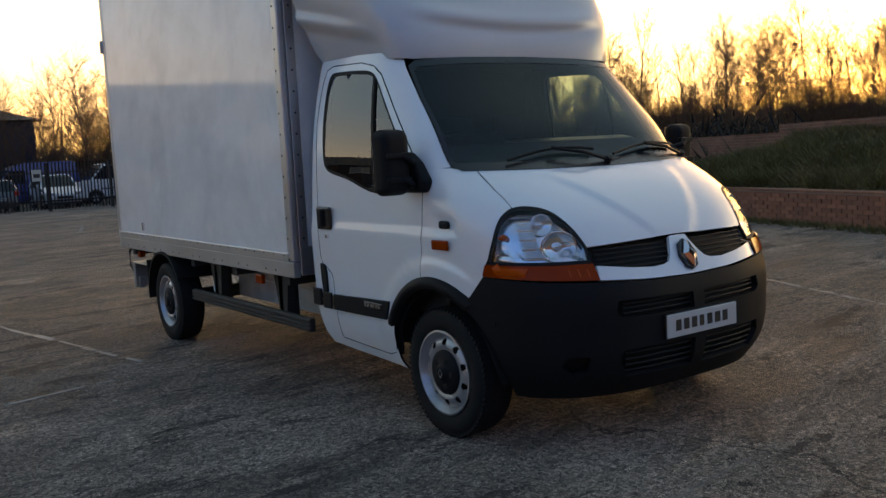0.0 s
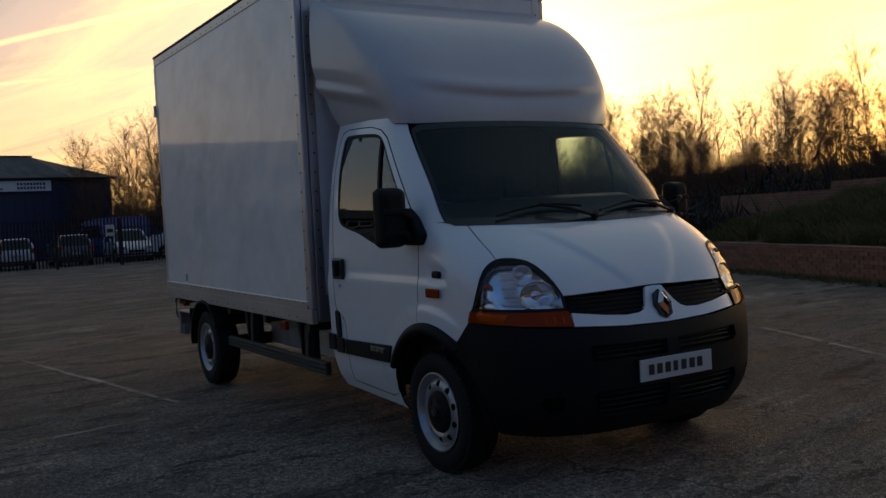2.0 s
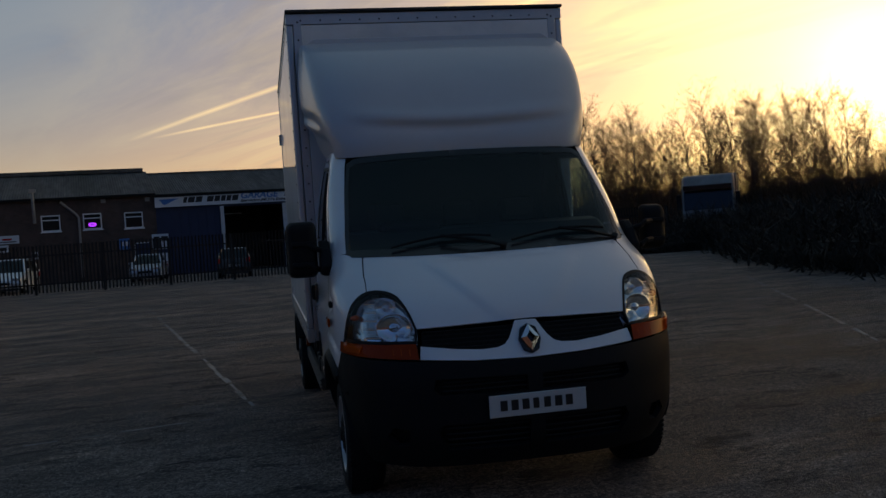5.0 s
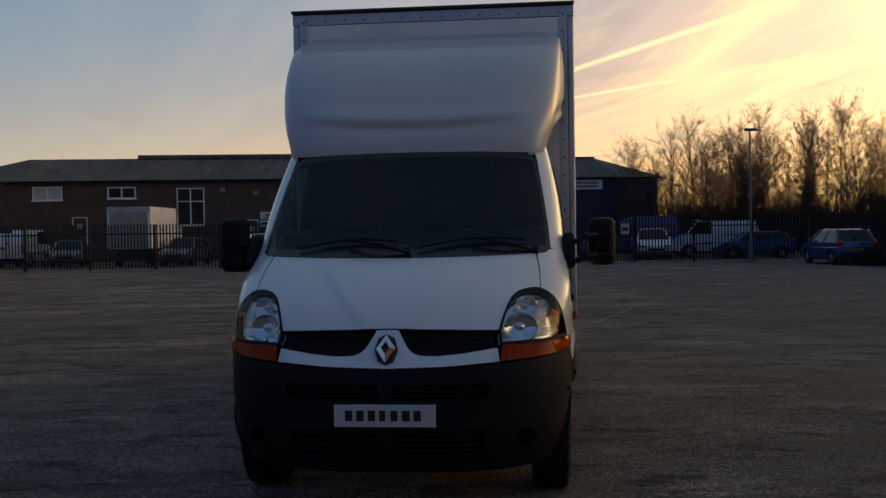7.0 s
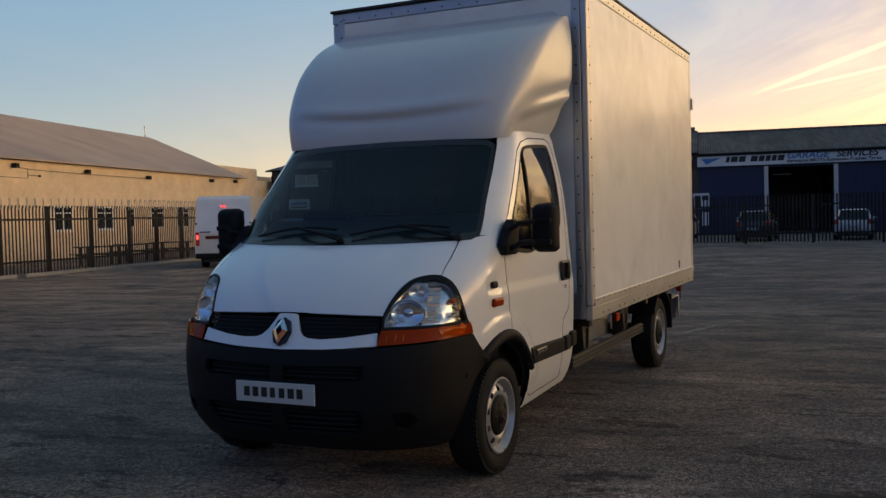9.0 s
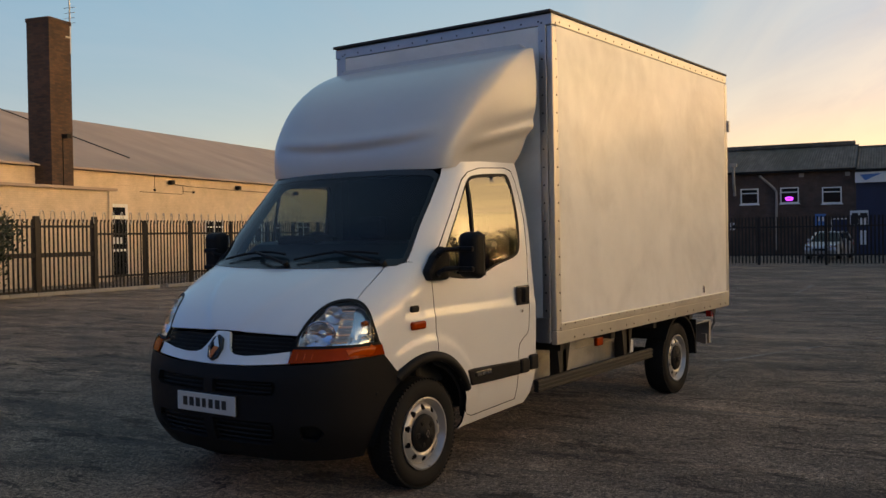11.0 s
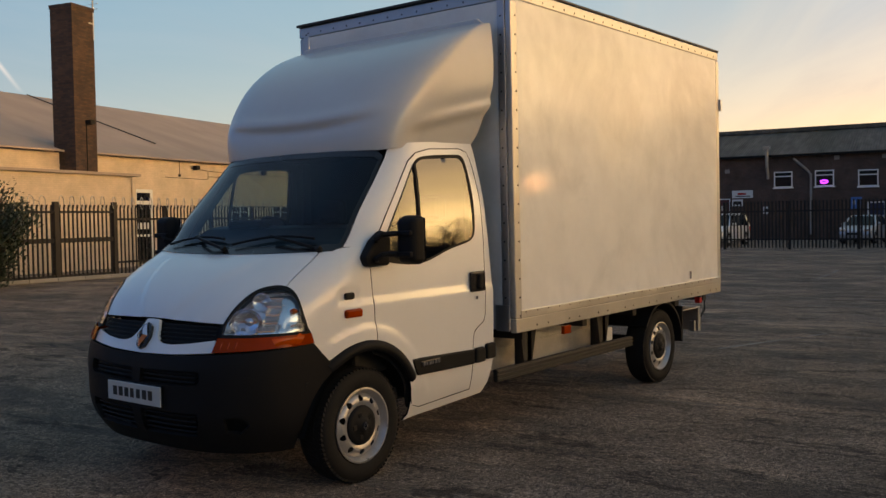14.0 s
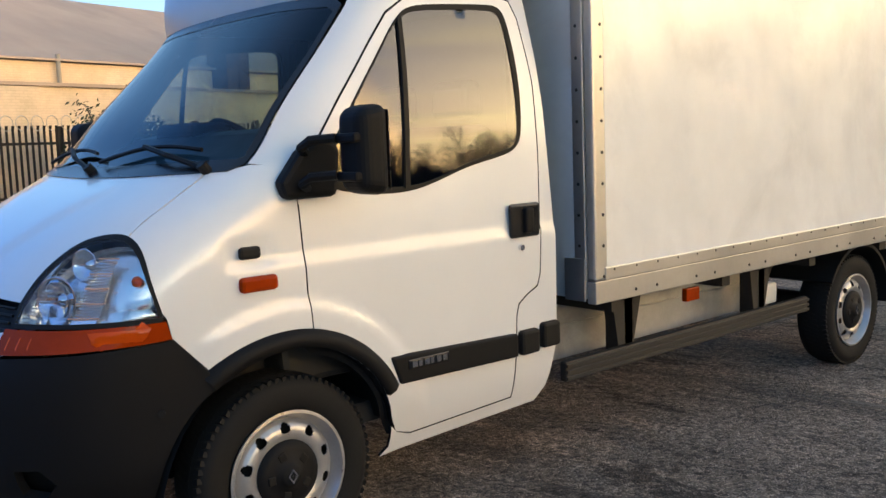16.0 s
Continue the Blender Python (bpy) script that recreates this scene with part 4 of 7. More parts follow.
HUB_Z, WB = 0.345, 4.078
cab = Shell(smooth_curve((0.28, 0.40, 0.60, 0.80, 0.90, 1.00, 1.10, 1.20, 1.30, 1.40, 1.55, 1.75, 2.03, 2.20), (-0.80, -0.88, -0.905, -0.885, -0.84, -0.78, -0.715, -0.61, -0.455, -0.27, -0.115, 0.09, 0.37, 0.52)),
            smooth_curve((0.28, 0.45, 0.60, 0.80, 1.00, 1.085, 1.12, 1.17, 1.30, 1.42, 1.60, 1.80, 2.00, 2.12, 2.20), (0.905, 0.966, 0.983, 0.990, 0.996, 0.997, 0.997, 0.995, 0.986, 0.978, 0.963, 0.936, 0.894, 0.859, 0.814)),
            smooth_curve((0.28, 0.63, 0.90, 1.05, 1.20, 1.40, 1.70, 2.03, 2.20), (0.78, 0.76, 0.68, 0.62, 0.57, 0.56, 0.44, 0.30, 0.25)))
cab.swell, cab.nose = 0.014, 0.035
AR = 0.455  # wheel arch


def both(name, spec, mat, parent, holes=(), label="", push=0.0, t=0.012, step=0.045, shell=None, smooth=True):
    """The same panel on both flanks."""
    made = []
    sh = shell or cab
    for side in (1, -1):
        bm = sheet(sh.trace(spec, mirror=side), [sh.trace(h, mirror=side) for h in holes], sh.place, step)
        avg = sum((f.normal * f.calc_area() for f in bm.faces), Vector())
        if avg.x * side < 0:
            bmesh.ops.reverse_faces(bm, faces=bm.faces)
        bm.normal_update()
        if push:
            for q, d in [(q, q.normal * push) for q in bm.verts]:
                q.co += d
        made.append(thick(part(name, bm, mat, parent, label, smooth=smooth), t, lining=True))
    return made


def across(name, spec, mat, parent, holes=(), label="", push=0.0, t=0.012, step=0.05, shell=None):
    """A panel that runs over the middle of the front; spec is its right half, from the top middle down to the bottom middle."""
    sh = shell or cab
    half = sh.trace(spec)
    k = max(i for i, p in enumerate(half) if p[0] > 1e-6) + 1
    half = half[:k] + [(0.0, spec[-1][2])]
    outline = half + [(-s, z) for s, z in half[::-1] if abs(s) > 1e-6]
    hs = []
    for h in holes:
        hs += [sh.trace(h), sh.trace(h, mirror=-1)]
    bm = sheet(outline, hs, sh.place, step)
    if sum((f.normal * f.calc_area() for f in bm.faces), Vector()).y > 0:
        bmesh.ops.reverse_faces(bm, faces=bm.faces)
    bm.normal_update()
    if push:
        for q, d in [(q, q.normal * push) for q in bm.verts]:
            q.co += d
    ob = part(name, bm, mat, parent, label, smooth=True)
    return thick(ob, t) if t else ob


# outlines shared by neighbouring panels


def rounded(pts, n=3):
    """A smooth line through a few marks."""
    t = list(range(len(pts)))
    fs, fz = smooth_curve(t, [p[0] for p in pts]), smooth_curve(t, [p[1] for p in pts])
    return [("s", fs(i / n), fz(i / n)) for i in range((len(pts) - 1) * n + 1)]


lamp_line = rounded([(0.600, 1.008), (0.625, 1.085), (0.662, 1.155), (0.712, 1.196), (0.795, 1.212), (0.888, 1.206), (0.999, 1.168), (1.105, 1.098), (1.190, 1.010), (1.238, 0.955)])
LAMP_TOP, LAMP_OUT = lamp_line[:16], lamp_line[16:]
ARCH_F = arc_points(0, HUB_Z, AR, 118, 182)
ARCH_R = arc_points(0, HUB_Z, AR, -3, 76)
DOOR_SEAM = [("y", 0.103, 0.80), ("y", 0.092, 1.00), ("y", 0.085, 1.31)]
PILLAR = [("y", 0.085, 1.31), ("y", 0.125, 1.40), ("y", 0.30, 1.64), ("y", 0.46, 1.84), ("y", 0.56, 1.955), ("y", 0.65, 2.012), ("y", 0.80, 2.045), ("y", 1.14, 2.06), ("y", 1.215, 2.04), ("y", 1.245, 1.97)]
REAR_SEAM = [("y", 1.275, 1.70), ("y", 1.270, 1.40), ("y", 1.245, 1.05), ("y", 1.238, 0.90), ("y", 1.222, 0.855), ("y", 1.16, 0.825), ("y", 1.11, 0.79), ("y", 1.098, 0.74), ("y", 1.088, 0.39)]
DOOR = ARCH_R[3:] + DOOR_SEAM + PILLAR[1:] + REAR_SEAM + [("y", 0.55, 0.362), ("y", 0.475, 0.385)]
WINDOW = [("y", 0.20, 1.335), ("y", 0.215, 1.43), ("y", 0.36, 1.64), ("y", 0.50, 1.82), ("y", 0.59, 1.93), ("y", 0.66, 1.978), ("y", 0.78, 1.995), ("y", 1.08, 2.012), ("y", 1.145, 2.005), ("y", 1.172, 1.95), ("y", 1.188, 1.70), ("y", 1.175, 1.50), ("y", 1.145, 1.44), ("y", 1.08, 1.415), ("y", 0.88, 1.38), ("y", 0.72, 1.33), ("y", 0.60, 1.302), ("y", 0.45, 1.298)]


def softened(marks, n=2):
    """Corners cut twice, so that an outline turns smoothly."""
    for _ in range(n):
        marks = [(a[0], a[1] * (1 - u) + b[1] * u, a[2] * (1 - u) + b[2] * u) for a, b in zip(marks, marks[1:] + marks[:1]) for u in (0.25, 0.75)]
    return marks


WINDOW = softened(WINDOW)
SCREEN = [("x", 0.0, 2.035), ("x", 0.45, 2.03), ("x", 0.74, 2.015), ("x", 0.790, 1.985), ("x", 0.825, 1.80), ("x", 0.858, 1.55), ("x", 0.868, 1.43), ("x", 0.845, 1.410), ("x", 0.45, 1.398), ("x", 0.0, 1.392)]

body = part("cab_body", box((-0.86, 0.10, 0.42), (0.86, 1.44, 0.50), box((-0.60, -0.62, 0.42), (0.60, 0.10, 0.55))), "chassis", van, "black cab floor")
both("front_wing", LAMP_TOP[-1:] + [("x", 0.806, 1.30), ("x", 0.788, 1.405), ("x", 0.868, 1.414), ("x", 0.885, 1.42), ("y", 0.085, 1.42), ("y", 0.079, 1.31), ("y", 0.086, 1.00), ("y", 0.099, 0.80)] + arc_points(0, HUB_Z, AR, 77, 117) + [("y", -0.255, 0.742), ("y", -0.388, 0.893), ("y", -0.398, 0.955)] + [("s", v + 0.006, z + 0.004) for _, v, z in LAMP_OUT[::-1][1:]], "paint", van, label="white painted front wing", step=0.02)
across("bonnet", [("x", 0, 1.384), ("x", 0.45, 1.389), ("x", 0.781, 1.399), ("x", 0.800, 1.30), ("s", 0.880, 1.214)] + [("s", v - 0.003, z + 0.005) for _, v, z in LAMP_TOP[::-1][2:-1]] + [("x", 0.590, 1.014), ("x", 0.3, 1.022), ("x", 0.0, 1.026)], "paint", van, label="white painted bonnet", step=0.03)
# flank behind the door: pillars, roof rail and sill in one pressing
FLANK = [("x", 0.878, 1.425), ("x", 0.868, 1.55), ("x", 0.835, 1.80), ("x", 0.806, 1.985), ("x", 0.792, 2.035), ("y", 0.60, 2.082), ("y", 0.85, 2.098), ("y", 1.30, 2.105), ("y", 1.325, 1.60), ("y", 1.340, 1.0), ("y", 1.345, 0.60), ("y", 1.30, 0.40), ("y", 1.25, 0.335), ("y", 0.52, 0.30), ("y", 0.42, 0.29), ("y", 0.45, 0.32)] + ARCH_R[:3] + [("y", 0.482, 0.379), ("y", 0.55, 0.356), ("y", 1.094, 0.384), ("y", 1.104, 0.74), ("y", 1.116, 0.786), ("y", 1.163, 0.819), ("y", 1.227, 0.849), ("y", 1.244, 0.90), ("y", 1.251, 1.05), ("y", 1.276, 1.40), ("y", 1.281, 1.70), ("y", 1.251, 1.972), ("y", 1.219, 2.046), ("y", 1.14, 2.066), ("y", 0.80, 2.051), ("y", 0.646, 2.018), ("y", 0.555, 1.962), ("y", 0.455, 1.846), ("y", 0.295, 1.647), ("y", 0.119, 1.405)]
both("side_panel", FLANK, "paint", van, label="white cab pillar and sill")
doors = both("cab_door", DOOR, "paint", van, holes=[WINDOW], label="white closed cab door", t=0.03, step=0.03)
part("roof", prism([(0.62, 2.10), (1.30, 2.13), (1.30, 2.10), (0.62, 2.07)], -0.74, 0.74), "paint", van)
wind = across("windscreen", SCREEN, "screen", van, label="clear raked windscreen", push=0.002, t=None)
wind.visible_shadow = False
# rubber round the glass, as a thin raised frame
sc = cab.trace(SCREEN)
k = max(i for i, p in enumerate(sc) if p[0] > 1e-6) + 1
half = sc[:k]
full = half + [(0.0, 1.392)] + [(-s, z) for s, z in half[::-1]]
ring = sheet(grown(full, 0.010), [grown(full, -0.030)], cab.place, 0.06)
if sum((f.normal * f.calc_area() for f in ring.faces), Vector()).y > 0:
    bmesh.ops.reverse_faces(ring, faces=ring.faces)
ring.normal_update()
for q, d in [(q, q.normal * 0.004) for q in ring.verts]:
    q.co += d
thick(part("rubber_seal", ring, "gloss_black", wind, "black windscreen seal", smooth=True), 0.008)

for side, door in zip((1, -1), doors):
    w = cab.trace(WINDOW, mirror=side)
    seal = sheet(grown(w, 0.009), [grown(w, -0.014)], cab.place, 9.0)
    avg = sum((f.normal * f.calc_area() for f in seal.faces), Vector())
    if avg.x * side < 0:
        bmesh.ops.reverse_faces(seal, faces=seal.faces)
    seal.normal_update()
    for q, d in [(q, q.normal * 0.003) for q in seal.verts]:
        q.co += d
    thick(part("window_seal", seal, "black", door, "black rubber window surround"), 0.012)
    zs = [1.32, 1.50, 1.66, 1.82, 1.98]
    fit2 = np.polyfit(zs, [cab.half(z) - 0.012 for z in zs], 2)
    flat = [(cab.place(*q).y, q[1]) for q in w]
    nose_in = lambda y: 0.10 * max(0.0, 0.62 - y) ** 2
    glass = sheet(flat, [], lambda y, z: Vector((side * (np.polyval(fit2, z) - nose_in(y)), y, z)), 0.05, flip=side < 0)
    g = part("side_window", glass, "window", door, "tinted side window", smooth=True)
    g.visible_shadow = False
    bar = sheet(cab.trace([("y", 0.545, 1.305), ("y", 0.568, 1.305), ("y", 0.622, 1.955), ("y", 0.600, 1.935)], mirror=side), [], cab.place, 0.06)
    for q in bar.verts:
        q.co.x += side * 0.005
    thick(part("divider", bar, "black", door), 0.012, 0)
    # dark inner skin that closes the seams round the door
    inner = sheet(grown(cab.trace(DOOR, mirror=side), 0.028), [grown(w, 0.006)], cab.place, 0.09)
    for q in inner.verts:
        q.co.x -= side * 0.036
    part("inner_trim", inner, "interior", door, smooth=True)
    # handle in its dished surround, lock, strip and badge
    x = side * (cab.half(1.13) + 0.004)
    h = part("handle_bezel", box((x - 0.012, 1.062, 1.066), (x + 0.012, 1.232, 1.208)), "gloss_black", door, "black door handle surround", bevel=0.03)
    part("handle", box((x, 1.13, 1.085), (x + side * 0.032, 1.18, 1.192)), "bumper", h, bevel=0.012)
    part("lock", tube((x - side * 0.01, 1.124, 1.025), (x + side * 0.010, 1.124, 1.025), 0.013), "chrome", door)
    xs = side * cab.half(0.66)
    part("rubbing_strip", prism([(0.470, 0.578), (1.088, 0.570), (1.088, 0.668), (0.425, 0.690)], xs - 0.01, xs + side * 0.024), "bumper", door, "dark grey rubbing strip", bevel=0.010)
    b = part("badge", box((xs + side * 0.02, 0.50, 0.628), (xs + side * 0.030, 0.70, 0.668)), "gloss_black", door, bevel=0.01)
    for i, wd in enumerate((0.03, 0.022, 0.03, 0.018, 0.026, 0.026)):
        y = 0.515 + 0.03 * i
        part("badge_bar", box((xs + side * 0.029, y, 0.637), (xs + side * 0.0335, y + wd * 0.8, 0.66)), "chrome", b)
    part("hinge_cover", box((xs - 0.012, 1.105, 0.570), (xs + side * 0.03, 1.215, 0.675)), "black", van, bevel=0.015)
    part("hinge_cover", box((xs - 0.012, 1.235, 0.580), (xs + side * 0.03, 1.342, 0.690)), "black", van, bevel=0.015)
    if side == -1:
        part("door_flap", prism([(1.246, 0.85), (1.185, 0.845), (1.170, 0.80), (1.172, 0.672), (1.222, 0.668), (1.240, 0.74)], -cab.half(0.8) - 0.012, -cab.half(0.8) + 0.01), "black", van, "black rubber flap behind the door foot", bevel=0.006)
    # intake in its recess and side repeater
    xv = side * cab.half(1.13)
    part("side_intake", box((xv - side * 0.02, -0.160, 1.116), (xv + side * 0.004, -0.080, 1.158)), "black", van, "black oval side intake", bevel=0.018)
    xr = side * (cab.half(1.03) - 0.006)
    part("side_repeater", box((xr - 0.01, -0.168, 1.008), (xr + side * 0.024, -0.028, 1.060)), "amber", van, "amber side repeater lamp", bevel=0.014)
    # wheel arch flare: a bent strip of plastic
    for a0, a1, nm in ((27, 127, "arch_flare"),):
        bm = bmesh.new()
        rows = []
        for i in range(31):
            a = radians(a0 + (a1 - a0) * i / 30)
            y0, z0 = AR * math.cos(a), HUB_Z + AR * math.sin(a)
            y1, z1 = (AR + 0.062) * math.cos(a), HUB_Z + (AR + 0.062) * math.sin(a)
            ym, zm = (AR + 0.03) * math.cos(a), HUB_Z + (AR + 0.03) * math.sin(a)
            xo = lambda y, z: cab.place(cab.from_y(y, z), z).x
            rows.append([bm.verts.new((side * (xo(y0, z0) - 0.05), y0, z0)), bm.verts.new((side * (xo(y0, z0) + 0.022), y0, z0)), bm.verts.new((side * (xo(ym, zm) + 0.026), ym, zm)), bm.verts.new((side * (xo(y1, z1) + 0.006), y1, z1)), bm.verts.new((side * (xo(y1, z1) - 0.02), y1, z1))])
        for r0, r1 in zip(rows, rows[1:]):
            for i in range(4):
                bm.faces.new((r0[i], r0[i + 1], r1[i + 1], r1[i]))
        bmesh.ops.recalc_face_normals(bm, faces=bm.faces)
        part(nm, bm, "bumper", van, "dark grey wheel arch flare", smooth=True)
    # inner wheel arch
    bm = bmesh.new()
    rows = [[bm.verts.new((side * x, (AR - 0.006) * math.cos(radians(a)), HUB_Z + (AR - 0.006) * math.sin(radians(a)))) for x in (min(0.972, cab.half(HUB_Z + AR * math.sin(radians(a))) - 0.014), 0.55)] for a in range(12, 181, 8)]
    for r0, r1 in zip(rows, rows[1:]):
        bm.faces.new((r0[0], r0[1], r1[1], r1[0]))
    part("arch_liner", bm, "black", van, smooth=True)
    part("arch_wall", prism([(-0.47, 0.30), (0.47, 0.30), (0.47, 0.7), (0.2, 0.85), (-0.2, 0.85), (-0.47, 0.7)], side * 0.53, side * 0.56), "black", van)

# bumper, grille and lamps
bump = across("front_bumper", [("x", 0, 0.822), ("x", 0.3, 0.828), ("x", 0.588, 0.846), ("x", 0.75, 0.858), ("y", -0.388, 0.889), ("y", -0.262, 0.742)] + ARCH_F + [("y", -0.45, 0.29), ("x", 0.80, 0.285), ("x", 0.4, 0.285), ("x", 0.0, 0.285)], "bumper", van, holes=[
    [("x", 0.04, 0.745), ("x", 0.52, 0.755), ("x", 0.535, 0.70), ("x", 0.50, 0.675), ("x", 0.04, 0.668)], [("x", 0.04, 0.515), ("x", 0.50, 0.52), ("x", 0.52, 0.47), ("x", 0.47, 0.385), ("x", 0.04, 0.38)], [("x", 0.66, 0.50), ("x", 0.74, 0.51), ("x", 0.77, 0.46), ("x", 0.72, 0.41), ("x", 0.66, 0.42)]], label="dark grey moulded plastic front bumper", push=0.012, t=0.03, step=0.03)
back = across("intake_backing", [("x", 0, 0.80), ("x", 0.60, 0.82), ("x", 0.80, 0.70), ("x", 0.80, 0.36), ("x", 0, 0.34)], "black", bump, push=-0.05, t=0.01)
for z in (0.405, 0.435, 0.465, 0.495, 0.69, 0.715, 0.735):
    pts = [cab.place(s, z) - Vector((0, -0.012, 0)) for s in np.linspace(-0.50, 0.50, 17)]
    part("intake_slat", sweep(pts, 0.006, sides=6), "black", bump)
for side in (1, -1):
    part("fog_blank", tube((side * 0.72, -0.68, 0.455), (side * 0.70, -0.60, 0.455), 0.045), "gloss_black", bump)
    p = cab.place(cab.from_y(-0.43, 0.66), 0.66)
    part("tow_cap", tube((side * (p.x - 0.01), p.y, 0.66), (side * (p.x + 0.018), p.y - 0.012, 0.66), 0.012), "black", bump)
LIP_TOP = [("x", 0.0, 1.018), ("x", 0.058, 1.016), ("x", 0.075, 0.985), ("x", 0.105, 0.935), ("x", 0.135, 0.905), ("x", 0.175, 0.892), ("x", 0.26, 0.888), ("x", 0.40, 0.900), ("x", 0.575, 0.924)]
lip = across("grille_surround", LIP_TOP + [("x", 0.586, 0.858), ("x", 0.3, 0.838), ("x", 0.0, 0.830)], "paint", van, label="white painted grille surround", push=0.006, t=0.02)
grille = across("grille", [("x", 0, 1.015), ("x", 0.56, 1.002), ("x", 0.575, 0.90), ("x", 0.0, 0.86)], "black", van, label="black slatted grille", push=-0.035, t=0.01)
for i in range(5):
    z = 0.905 + 0.022 * i
    for side in (1, -1):
        part("slat", sweep([cab.place(side * s, z) + Vector((0, 0.012, 0)) for s in np.linspace(0.10, 0.565, 12)], 0.0055, sides=6), "black", grille)
# emblem: a plain diamond in a dark surround
em = part("emblem_plinth", prism([(0.0, 1.008), (0.042, 0.985), (0.062, 0.92), (0.042, 0.858), (0.0, 0.838), (-0.042, 0.858), (-0.062, 0.92), (-0.042, 0.985)], -0.862, -0.842, axis="y"), "gloss_black", van, bevel=0.004)
em.matrix_basis = Matrix.Translation((0, -0.836, 0.922)) @ Matrix.Rotation(radians(-26), 4, "X") @ Matrix.Translation((0, 0.845, -0.922))
bm = bmesh.new()
o = [bm.verts.new(p) for p in ((0, -0.866, 0.998), (0.048, -0.868, 0.922), (0, -0.866, 0.848), (-0.048, -0.868, 0.922))]
i_ = [bm.verts.new(p) for p in ((0, -0.880, 0.955), (0.020, -0.882, 0.922), (0, -0.880, 0.890), (-0.020, -0.882, 0.922))]
for j in range(4):
    bm.faces.new((o[j], o[(j + 1) % 4], i_[(j + 1) % 4], i_[j]))
thick(part("emblem", bm, "chrome", em, "plain chrome diamond emblem"), 0.006)
lamps = []
for side in (1, -1):
    spec = LAMP_TOP + LAMP_OUT + [("x", 0.596, 0.946)]
    outline = cab.trace(spec, mirror=side)
    def oriented(bm, push):
        if sum((f.normal * f.calc_area() for f in bm.faces), Vector()).y > 0:
            bmesh.ops.reverse_faces(bm, faces=bm.faces)
        bm.normal_update()
        for q, d in [(q, q.normal * push) for q in bm.verts]:
            q.co += d
        return bm
    housing = part("headlamp", oriented(sheet(grown(outline, 0.0), [], cab.place, 0.04), -0.050), "reflector", van, "clear-lensed headlamp over an amber indicator", smooth=True)
    back_edge = [q for q in grown(outline, 0.0)]
    wall_bm = bmesh.new()
    near_ring = [wall_bm.verts.new(cab.place(*q)) for q in back_edge]
    far_ring = [wall_bm.verts.new(cab.place(*q) + Vector((-side * 0.015, 0.055, 0))) for q in back_edge]
    for j in range(len(back_edge)):
        wall_bm.faces.new((near_ring[j], near_ring[j - 1], far_ring[j - 1], far_ring[j]))
    bmesh.ops.recalc_face_normals(wall_bm, faces=wall_bm.faces)
    part("bowl_wall", wall_bm, "reflector", housing, smooth=True)
    rim = oriented(sheet(grown(outline, 0.006), [grown(outline, -0.008)], cab.place, 0.06), 0.003)
    thick(part("lamp_rim", rim, "black", housing, "black lamp edge"), 0.014)
    lens = part("lens", oriented(sheet(grown(outline, -0.004), [], cab.place, 0.05), 0.002), "lens", housing, smooth=True)
    lens.visible_shadow = False
    for s_, z_, r_, wide, mt in ((0.775, 1.130, 0.050, 1.15, "reflector"), (0.735, 1.025, 0.072, 1.3, "chrome")):
        p = cab.place(side * s_, z_)
        n = Vector((side * 0.30, -0.95, 0.10)).normalized()
        bowl = lathe([(r_ * 1.06, -0.010), (r_, -0.008), (r_ * 0.92, -0.016), (r_ * 0.7, -0.027), (r_ * 0.35, -0.033), (0.016, -0.034), (0.014, -0.022), (0.001, -0.018)], sides=28)
        bowl.transform(Matrix.Translation(p - n * 0.012) @ n.to_track_quat("X", "Z").to_matrix().to_4x4() @ Matrix.Diagonal((1, wide, 1, 1)))
        bmesh.ops.recalc_face_normals(bowl, faces=bowl.faces)
        part("reflector_bowl", bowl, mt, housing, smooth=True)
    strip = oriented(sheet(cab.trace([("s", 0.845, 0.960), ("s", 0.955, 0.962), ("s", 0.945, 1.06), ("s", 0.915, 1.150), ("s", 0.862, 1.165), ("s", 0.838, 1.06)], mirror=side), [], cab.place, 0.02), -0.022)
    part("fluted_strip", strip, "reflector", housing, "bright fluted strip", smooth=True)
    p = cab.place(side * 1.045, 1.075) + Vector((-side * 0.012, 0.03, 0))
    part("bulb", lathe([(0.001, 0.022), (0.012, 0.017), (0.018, 0.0), (0.012, -0.014), (0.006, -0.03)], m=Matrix.Translation(p), sides=16), "amber_light", housing, "small amber bulb", smooth=True)
    for i in range(21):
        z = 0.972 + 0.0088 * i
        # every fifth flute is amber: the bulb's orange reflection as a colour
        part("lens_flute", sweep([cab.place(side * s, z) + Vector((0, 0.016, 0)) for s in np.linspace(0.845 - 0.002 * abs(i - 10), 0.952 - 0.003 * max(0, i - 8), 4)], 0.0026, sides=5), "reflector" if i % 5 else "amber_tinge", housing)
    for i in range(16):
        z = 0.968 + 0.0098 * i
        part("lens_flute", sweep([cab.place(side * s, z) + Vector((0, 0.016, 0)) for s in np.linspace(0.618 + 0.0045 * i, 0.662 + 0.0045 * i, 3)], 0.0024, sides=5), "reflector", housing)
    amber = part("indicator", oriented(sheet(cab.trace([("x", 0.594, 0.932), ("x", 0.75, 0.935), ("y", -0.404, 0.950), ("y", -0.390, 0.893), ("x", 0.75, 0.866), ("x", 0.588, 0.855)], mirror=side), [], cab.place, 0.02), 0.020), "amber", housing, "amber indicator lens", smooth=True)
    thick(amber, 0.006)
    low, top = lambda q: 0.862 + 0.036 * (q - 0.6) / 0.638, lambda q: 0.930 + 0.016 * (q - 0.6) / 0.638
